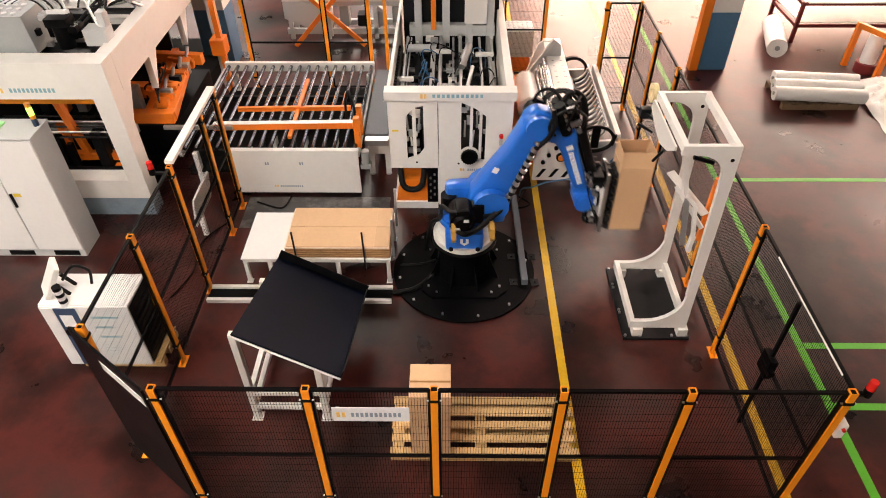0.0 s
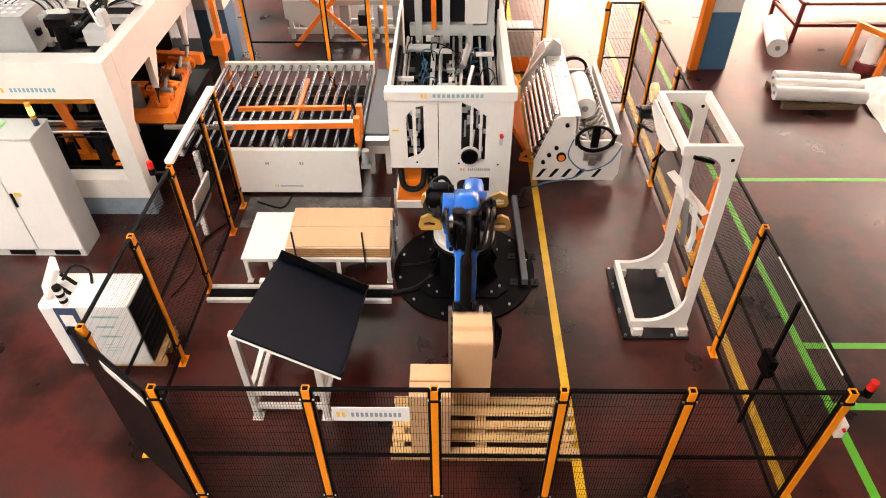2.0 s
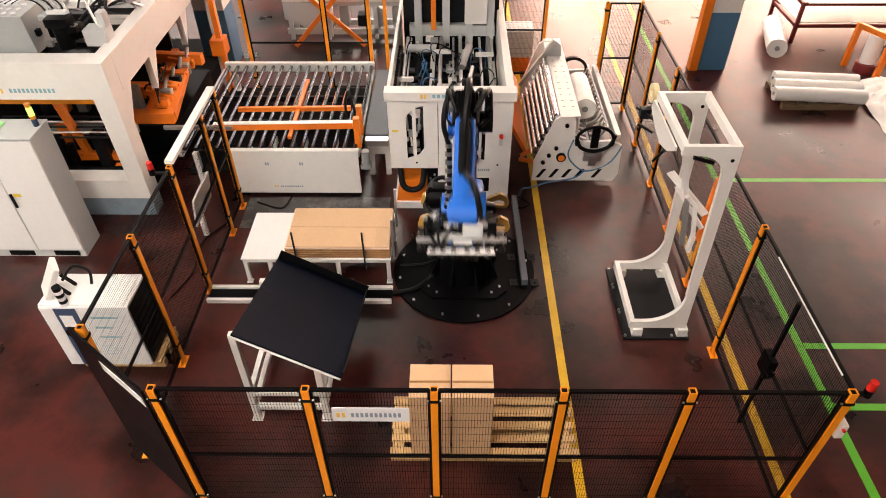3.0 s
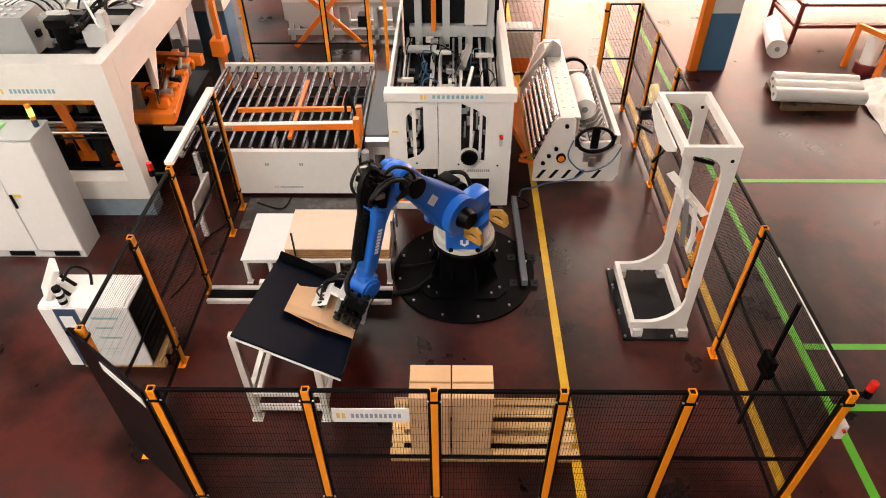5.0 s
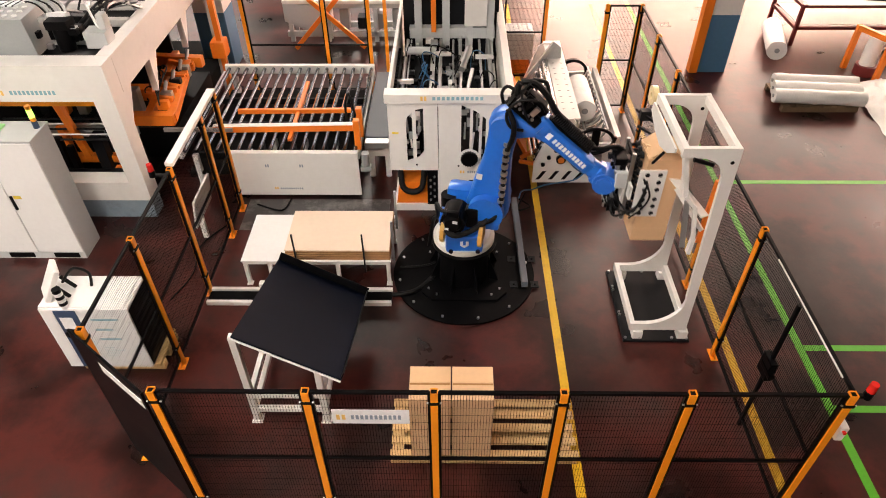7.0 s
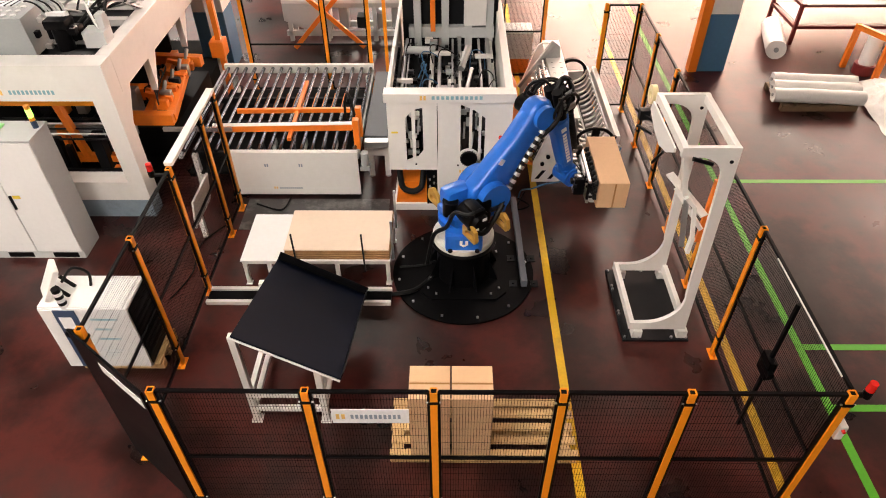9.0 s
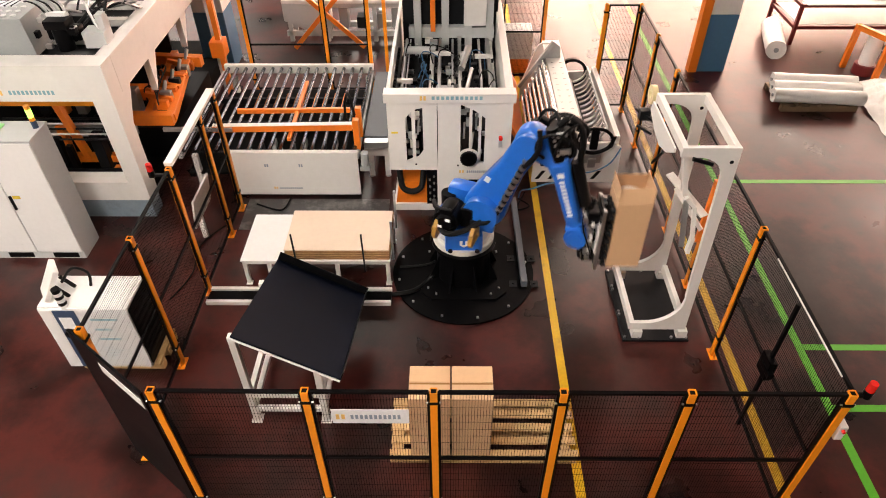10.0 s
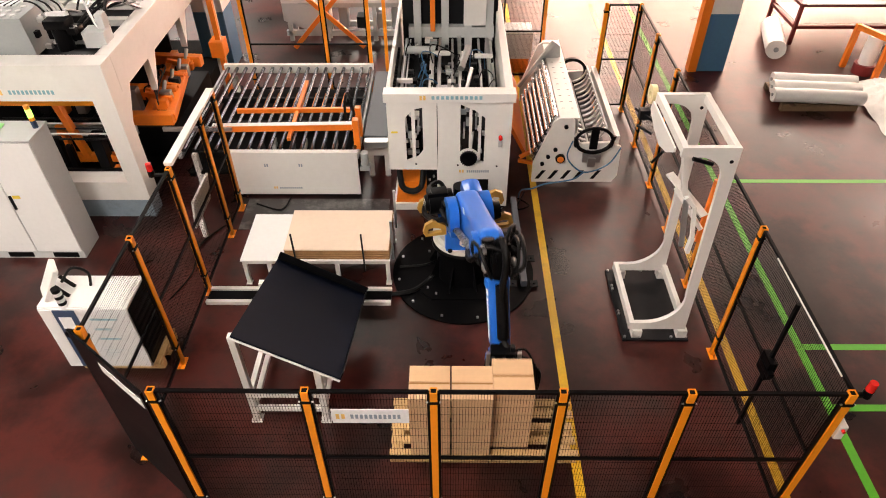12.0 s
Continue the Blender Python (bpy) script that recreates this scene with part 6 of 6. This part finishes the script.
            rod(bm, (0.256, y, z), (0.31, y, z), 0.018, 10)
            rod(bm, (0.31, y, z), (0.352, y, z), 0.036, 14, 0.045)
            part("suction_cup", bm, RUBBER, grip, "black suction cup")
    for z, mat in ((0.34, BLACK), (0.26, DARK_STEEL), (-0.3, BLACK)):
        bm = B()
        block(bm, 0.06, -0.13, z - 0.04, 0.2, 0.12, z + 0.05, 0.012)
        part("valve_block", bm, mat, grip, "black valve block")
    for i in range(8):
        bm = B()
        z = 0.24 + 0.028 * (i % 5)
        block(bm, 0.03, -0.11 + 0.028 * i, z, 0.06, -0.09 + 0.028 * i, z + 0.05, 0.004)
        part("fitting", bm, (ALU, LABEL_WHITE, ALU, BLACK)[i % 4], grip)
    bm = B()
    block(bm, 0.08, 0.125, -0.2, 0.2, 0.2, 0.0, 0.012)
    part("vacuum_pump", bm, LIGHT_GREY, grip, "light grey vacuum pump")
    for i in range(6):
        bm = B()
        tube(bm, [(0.1, -0.1 + 0.04 * i, 0.33), (0.02, -0.14 + 0.05 * i, 0.2), (0.1, -0.18 + 0.06 * i, -0.05), (0.2, -0.13 + 0.05 * i, -0.32)], 0.009, 6)
        part("air_hose", bm, RUBBER, grip, smooth=True)
    for k in range(3):
        bm = B()
        tube(bm, [(0.1, 0.1, 0.3 - 0.1 * k), (0.12, 0.24, 0.36 - 0.12 * k), (0.28, 0.34 + 0.02 * k, 0.2), (0.4, 0.33, 0.05 - 0.1 * k)], 0.014, 6)
        part("clamp_hose", bm, RUBBER, grip, smooth=True)
    for k in range(6):
        bm = B()
        block(bm, 0.09 + 0.02 * (k % 2), -0.15, -0.3 + 0.1 * k, 0.15, -0.13, -0.24 + 0.1 * k, 0.006)
        part("fitting", bm, (ALU, LABEL_WHITE)[k % 2], grip)
    rnd = random.Random(13)
    for k in range(22):
        x, y, z, q = rnd.uniform(0.04, 0.17), rnd.uniform(-0.15, 0.16), rnd.uniform(-0.4, 0.42), rnd.uniform(0.012, 0.03)
        bm = B()
        block(bm, x - q, y - q, z - q, x + q, y + q, z + q * 1.6, 0.005)
        part("fitting", bm, (BLACK, ALU, LABEL_WHITE, BLACK, DARK_STEEL)[k % 5], grip)
    for y, z in ((-0.09, 0.1), (0.09, 0.12), (-0.09, -0.24), (0.09, -0.26)):
        bm = B()
        rod(bm, (0.1, y, z - 0.07), (0.1, y, z + 0.07), 0.026, 14)
        part("air_cylinder", bm, ALU, grip, "bright air cylinder", True)
    bm = B()
    block(bm, 0.224, 0.183, -0.09, 0.255, 0.30, 0.09, 0.006)
    part("clamp_bracket", bm, WHITE2, grip, "white clamp bracket")
    # side clamp: pivots about a line along the carton; origin on its hinge
    bm = B()
    n = 16
    block(bm, 0.0, 0.0, -0.30, 0.30, 0.012, 0.34, 0.004)
    clamp = part("side_clamp", bm, WHITE2, r, "perforated white side clamp")
    for i in range(2):
        for j in range(6):
            y, z = 0.09 + 0.14 * i, -0.24 + 0.1 * j + (0.03 if j > 2 else 0)
            bm = B()
            rod(bm, (y, 0.0125, z), (y, 0.02, z), 0.026, 16)
            c = part("cup_holder", bm, DARK_STEEL, clamp, "dark round cup holder")
            bm = B()
            rod(bm, (y, -0.001, z), (y, -0.038, z), 0.03, 12, 0.04)
            part("suction_cup", bm, RUBBER, c)
    bm = B()
    tube(bm, [(0.05, 0.03, -0.2), (0.15, 0.06, 0.0), (0.1, 0.05, 0.2), (-0.03, 0.05, 0.34)], 0.012, 6)
    part("air_hose", bm, RUBBER, clamp, smooth=True)
    return r, turret, upper, fore, grip, clamp


# ---------------------------------------------------------------- cartons
CW, CH, CT, FLAP = 0.397, 0.95, 0.006, 0.191


def build_carton(label, filled=True):
    """A carton in parts, all drawn at their own hinges: four walls, eight flaps. Local x is the approach, z the long axis."""
    c = thing("cardboard_box", label, "box", group="tall cartons")
    walls, flaps = {}, {}
    for k in ("near", "far", "plus", "minus"):
        bm = B()
        block(bm, -CW / 2, -CT / 2, -CH / 2, CW / 2, CT / 2, CH / 2, 0.0015)
        walls[k] = part("side_wall", bm, CARD, c)
        for end in (-1, 1):
            bm = B()
            block(bm, -CW / 2 + 0.002, -CT / 2, 0.001, CW / 2 - 0.002, CT / 2, FLAP, 0.0015)
            f = part("flap", bm, CARD, c)
            flaps[k, end] = f
            if k == "far":
                bm = B()
                block(bm, -CW / 2 + 0.004, -CT / 2 - 0.0012, FLAP - 0.022, CW / 2 - 0.004, -CT / 2 - 0.0004, FLAP - 0.001)
                part("tape", bm, TAPE, f, "brown strip of tape along the seam")
    return c, walls, flaps


def carton_poses(fold, top, bottom):
    """Poses of walls and flaps in the carton's space. fold: 0 square, 90 flat; top, bottom: 0 flaps straight, 90 shut."""
    f = radians(fold)
    h = CW / 2
    ux, uy = math.cos(f), math.sin(f)  # direction of the side walls from the near wall
    mid = {"near": (-h, 0.0, 0.0), "far": (-h + CW * ux, CW * uy, 180.0),
           "plus": (-h + h * ux, h + h * uy, None), "minus": (-h + h * ux, -h + h * uy, None)}
    out = {}
    for k, (x, y, a) in mid.items():
        if k == "near":
            ang = -90.0
        elif k == "far":
            ang = 90.0
        else:
            ang = math.degrees(math.atan2(uy, ux)) + (0.0 if k == "minus" else 180.0)
        m = pose(x, y, 0, 0, 0, ang)
        # outside of each wall is its local -y; it sits just inside the carton's outline
        m = m @ pose(0, CT / 2, 0)
        if abs(fold) > 85 and k in ("far", "plus"):
            m = pose(0.004, 0, 0) @ m
        out[k] = m
        for end, shut in ((1, top), (-1, bottom)):
            minor = k in ("plus", "minus")
            s = min(90.0, max(0.0, shut * 1.25 - (0 if minor else 22.5))) if shut < 90 else 90.0
            lift = 0.0 if minor else CT + 0.001
            hinge = pose(0, 0, end * (CH / 2 + (lift if shut > 0 else 0)))
            swing = pose(0, 0, 0, -s) if end > 0 else pose(0, 0, 0, s) @ pose(0, 0, 0, 0, 180, 0)
            out[k, end] = m @ hinge @ swing
    return out


def set_poses(walls, flaps, P):
    for k, o in list(walls.items()) + list(flaps.items()):
        o.matrix_basis = P[k]


robot, turret, upper, fore, grip, clamp = build_robot()
carton_a, walls_a, flaps_a = build_carton("closed tall brown cardboard box standing on the pallet")
set_poses(walls_a, flaps_a, carton_poses(0, 90, 90))
carton_a.matrix_basis = pose(-0.20, 3.87, 0.143 + CH / 2 + 0.014, 0, 0, -90)
carton_b, walls_b, flaps_b = build_carton("tall brown cardboard box carried and set down by the robot")
set_poses(walls_b, flaps_b, carton_poses(0, 90, 90))
carton_c, walls_c, flaps_c = build_carton("brown carton unfolded, filled and taped by the robot")

roll = thing("film_roll", "white wrapped film roll in the slatted cradle", "film roll", 2.2, 9.5, 1.05)
bm = B()
rod(bm, (0, -0.45, 0), (0, 0.45, 0), 0.18, 32)
bmesh.ops.subdivide_edges(bm, edges=[e for e in bm.edges if abs(e.verts[0].co.y - e.verts[1].co.y) > 0.5], cuts=12)
for v in bm.verts:
    v.co += 0.01 * noise.noise_vector(v.co * 8)
part("wrapped_roll", bm, FILM, roll, "white wrapped film", True)
for s in (-1, 1):
    bm = B()
    rod(bm, (0, s * 0.43, 0), (0, s * 0.462, 0), 0.05, 18)
    part("core", bm, GREY_PAINT, roll, "grey core end")

flap_arm = thing("lifting_flap", "orange sheet flap that tips the rolls over", "flap", 1.2, 9.95, 0.46)
bm = B()
block(bm, -0.02, -1.2, 0.0, 0.0, 1.2, 0.76, 0.004)
part("sheet", bm, ORANGE, flap_arm, "orange sheet")
for y in (-1.15, 0.0, 1.15):
    bm = B()
    block(bm, -0.06, y - 0.02, 0.0, -0.021, y + 0.02, 0.5, 0.006)
    part("stiffener", bm, ORANGE, flap_arm)


# ---------------------------------------------------------------- movement
def ease(rows, t):
    """Smooth value between rows of (t, values...), by monotone cubic steps."""
    if t <= rows[0][0]:
        return list(rows[0][1:])
    for (a, b), i in zip(zip(rows, rows[1:]), range(len(rows))):
        if t <= b[0]:
            h = b[0] - a[0]
            u = (t - a[0]) / h
            p, q = (rows[i - 1] if i > 0 else a), (rows[i + 2] if i + 2 < len(rows) else b)
            out = []
            for k in range(1, len(a)):
                d = (b[k] - a[k]) / h
                d0 = (a[k] - p[k]) / (a[0] - p[0]) if a[0] > p[0] else 0.0
                d1 = (q[k] - b[k]) / (q[0] - b[0]) if q[0] > b[0] else 0.0
                m0 = 0.0 if d * d0 <= 0 else 2 * d * d0 / (d + d0)
                m1 = 0.0 if d * d1 <= 0 else 2 * d * d1 / (d + d1)
                out.append((2 * u ** 3 - 3 * u * u + 1) * a[k] + (u ** 3 - 2 * u * u + u) * h * m0 + (3 * u * u - 2 * u ** 3) * b[k] + (u ** 3 - u * u) * h * m1)
            return out
    return list(rows[-1][1:])


def frame_of(n, up):
    """Rotation whose x is the approach n and whose z is the carton's axis up."""
    n, up = Vector(n).normalized(), Vector(up)
    s = up.cross(n).normalized()
    up = n.cross(s)
    return Matrix((n, s, up)).transposed().to_quaternion()


def turning(rows, t):
    """Rotation between rows of (t, approach, axis)."""
    if t <= rows[0][0]:
        return frame_of(*rows[0][1:])
    for a, b in zip(rows, rows[1:]):
        if t <= b[0]:
            u = (t - a[0]) / (b[0] - a[0])
            return frame_of(*a[1:]).slerp(frame_of(*b[1:]), u * u * (3 - 2 * u))
    return frame_of(*rows[-1][1:])


# seconds, turn of the base, lean of the upper arm, slope of the forearm
SET_DOWN = [(0, 4.2, 26.4, -70.2), (0.15, -18.5, 33.0, -67.0), (0.3, -36.3, 38.6, -55.0), (0.5, -40.3, 26.5, -30.2), (0.8, -11.0, 7.7, -40.1), (1.0, 6.6, 7.4, -40.1),
            (1.3, 13.7, 15.0, -56.2), (1.5, -33.1, 5.3, -70.8), (1.8, -77.9, 26.4, -85.7), (2.0, -90.5, 50.4, -82.1), (2.2, -90.3, 71.1, -60.7), (2.4, -90.2, 74.2, -60.1),
            (2.5, -90.0, 71.8, -64.0)]
FETCH = [(2.8, -87.3, 16.9, -93.4), (3.0, -92.2, -9.5, -24.2), (3.2, -92.9, -25.9, -2.7), (3.5, -138.2, -14.4, -19.4), (3.8, -194.6, 34.2, -69.9),
            (3.95, -194.6, 38.0, -73.0), (4.3, -171.8, 6.1, -36.8), (4.8, -140.5, 43.6, -45.4)]
FORM = [(5.0, -133.0, 41.9, -72.9), (5.3, -133.0, 41.9, -72.9), (5.5, -135.6, 29.7, -62.4), (5.8, -105.6, -33.9, -15.9), (6.0, -92.3, -22.5, -1.4),
            (6.2, -78.1, -11.6, -20.0), (6.4, -69.3, 11.1, -29.4), (6.6, -43.0, 27.8, -38.4), (7.0, -12.2, 7.4, -38.0), (7.2, 3.7, 5.3, -37.4)]
FILL = [(7.5, 14.0, 2.7, -34.8), (7.9, -1.8, 10.7, -49.7), (8.35, 21.1, 31.6, -69.9), (8.8, 31.8, 40.1, -72.8), (9.0, 32.1, 39.3, -72.4), (9.2, 27.8, 38.5, -75.1),
            (9.3, 26.7, 41.5, -76.2), (9.5, 24.5, 35.9, -70.8), (9.8, 18.5, 30.1, -67.4), (10.0, -22.3, 25.2, -71.3), (10.1, -35.9, 28.7, -58.6), (10.2, -43.5, 34.6, -47.5),
            (10.5, -31.1, 16.4, -35.8), (10.7, -5.6, 8.7, -40.9), (11.0, 18.9, 10.9, -39.6), (11.2, 6.3, 13.2, -55.7), (11.3, -16.5, 8.0, -62.4), (11.5, -53.6, 7.9, -86.4),
            (11.7, -73.0, 28.7, -79.3), (11.9, -79.6, 57.6, -66.1), (12.0, -79.5, 68.1, -68.7)]
JOINTS = SET_DOWN + FETCH + FORM + FILL
PX, NX, PY, NY, PZ, NZ = (1, 0, 0), (-1, 0, 0), (0, 1, 0), (0, -1, 0), (0, 0, 1), (0, 0, -1)
TRAY_N, TRAY_Y = (-0.50, -0.36, -0.79), (0.013, 0.948, -0.317)
WRIST = [(0.0, PX, PZ), (1.3, PX, PZ), (1.5, (0.95, -0.3, 0), PZ), (1.65, (0.5, -0.87, 0), PZ), (1.8, NY, PZ), (2.62, NY, PZ), (2.8, (0, -0.97, -0.25), PZ), (3.0, (0, -0.45, -0.9), NX),
         (3.2, NZ, NX), (4.3, NZ, NX), (4.75, TRAY_N, TRAY_Y), (5.45, TRAY_N, TRAY_Y), (5.65, (-0.2, 0, -1), (-0.5, 0.87, 0)), (5.8, NZ, (-0.8, 0.55, 0)), (6.0, NZ, NX), (6.2, (0.1, 0, -1), (-1, -0.12, -0.1)),
         (6.4, (0.85, -0.1, -0.5), (-0.5, 0.25, -0.8)), (6.52, PX, (0, 0.72, -0.7)), (6.62, PX, (0, 0.62, -0.78)), (6.82, PX, NZ), (7.55, PX, NZ), (8.4, PX, PY), (9.28, PX, PY), (9.58, PX, PZ), (11.2, PX, PZ), (11.38, (0.9, -0.42, 0), PZ), (11.5, (0.5, -0.87, 0), PZ), (11.66, NY, PZ), (12.0, NY, PZ)]


def arm_at(t):
    """Shoulder, elbow, wrist and rotations at t, in the robot's own space."""
    az, q2, q3 = (radians(v) for v in ease(JOINTS, t))
    u, z = Vector((math.cos(az), math.sin(az), 0)), Vector((0, 0, 1))
    sh = u * ARM_A + z * ZS
    el = sh + L1 * (math.sin(q2) * u + math.cos(q2) * z)
    root = el + OFF * (math.cos(q3) * z - math.sin(q3) * u)
    wr = root + L2 * (math.cos(q3) * u + math.sin(q3) * z)
    turn = Matrix.Rotation(az, 4, "Z")
    return turn, Matrix.Translation(sh) @ turn @ Matrix.Rotation(q2, 4, "Y"), Matrix.Translation(root) @ turn @ Matrix.Rotation(-q3, 4, "Y"), wr


def grip_at(t):
    return Matrix.Translation(arm_at(t)[3]) @ turning(WRIST, t).to_matrix().to_4x4()


def held(t):
    """World pose of a carton in the gripper."""
    return Matrix.Translation((BX, BY, 0)) @ grip_at(t) @ Matrix.Translation(GRIP)


def motions():
    ticks = [i / 10 for i in range(121)]
    walk(turret, [(t, arm_at(t)[0]) for t in ticks])
    walk(upper, [(t, arm_at(t)[1]) for t in ticks])
    walk(fore, [(t, arm_at(t)[2]) for t in ticks])
    walk(grip, [(t, grip_at(t)) for t in ticks])
    opened = [(0.0, 0), (2.25, 0), (2.42, 95), (3.3, 95), (4.3, 60), (5.2, 50), (5.6, 0), (12.0, 0)]
    walk(clamp, [(t, grip_at(t) @ pose(0.30, 0.265, 0, 0, 0, ease(opened, t)[0])) for t in ticks])
    # carton put down on the pallet at 2.3 s
    rest_b = pose(0.212, 3.87, 0.143 + CH / 2 + 0.014, 0, 0, -90)

    def b_at(t):
        if t >= 2.3:
            return rest_b
        m = held(t)
        k = max(0.0, (t - 2.0) / 0.3)
        return m if k == 0 else Matrix.Translation(m.translation.lerp(rest_b.translation, k)) @ m.to_quaternion().slerp(rest_b.to_quaternion(), k).to_matrix().to_4x4()

    walk(carton_b, [(t, b_at(t)) for t in ticks])
    shut_b = [(0.0, 12), (0.3, 20), (0.55, 60), (0.85, 90), (12.0, 90)]
    for k in ("near", "far", "plus", "minus"):
        walk(flaps_b[k, 1], [(t, carton_poses(0, ease(shut_b, t)[0], 90)[k, 1]) for t in ticks if t < 1.2 or t == 12.0])
    # flat carton: on the stack until 3.9 s, then carried, unfolded, filled, taped
    flat = Matrix.Translation((-1.48, 6.94, 0.625 - CW / 2)) @ frame_of(NZ, NX).to_matrix().to_4x4()

    def c_at(t):
        m = held(t)
        k = min(1.0, max(0.0, (t - 3.9) / 0.35))
        if k < 1:
            return Matrix.Translation(flat.translation.lerp(m.translation, k)) @ flat.to_quaternion().slerp(m.to_quaternion(), k).to_matrix().to_4x4()
        return m

    walk(carton_c, [(t, c_at(t)) for t in ticks])
    fold = [(0.0, 89.4), (4.2, 89.4), (4.8, 82), (5.3, 80), (5.5, 68), (5.62, 40), (5.78, 0), (12.0, 0)]
    low = [(0.0, 0), (6.65, 0), (7.0, 60), (7.3, 90), (12.0, 90)]
    high = [(0.0, 0), (9.6, 0), (9.8, 10), (10.2, 20), (10.45, 60), (10.75, 90), (12.0, 90)]
    poses = [(t, carton_poses(ease(fold, t)[0], ease(high, t)[0], ease(low, t)[0])) for t in ticks]
    for k, o in list(walls_c.items()) + list(flaps_c.items()):
        walk(o, [(t, P[k]) for t, P in poses])
    # the roll: tipped into the cradle, later pushed into the carton
    path = [(0.0, 1.22, 9.65, 1.0), (0.15, 1.45, 9.7, 1.36), (0.3, 1.85, 9.7, 1.36), (0.45, 2.1, 9.7, 0.96), (7.9, 2.1, 9.7, 0.96), (8.25, 2.1, 9.2, 0.94), (8.6, 2.12, 8.0, 0.84)]

    def roll_at(t):
        if t <= 8.6:
            x, y, z = ease(path, t)
            return Matrix.Translation((x, y, z))
        return held(t) @ Matrix.Translation((0, 0, 0.005)) @ pose(0, 0, 0, 90, 0, 0)

    walk(roll, [(t, roll_at(t)) for t in ticks])
    tip = [(0.0, -28), (0.14, 22.5), (0.6, 22.5), (0.85, -28), (12.0, -28)]
    walk(flap_arm, [(t, pose(1.2, 9.95, 0.46, 0, ease(tip, t)[0], 0)) for t in ticks if t < 1.3 or t == 12.0])


motions()
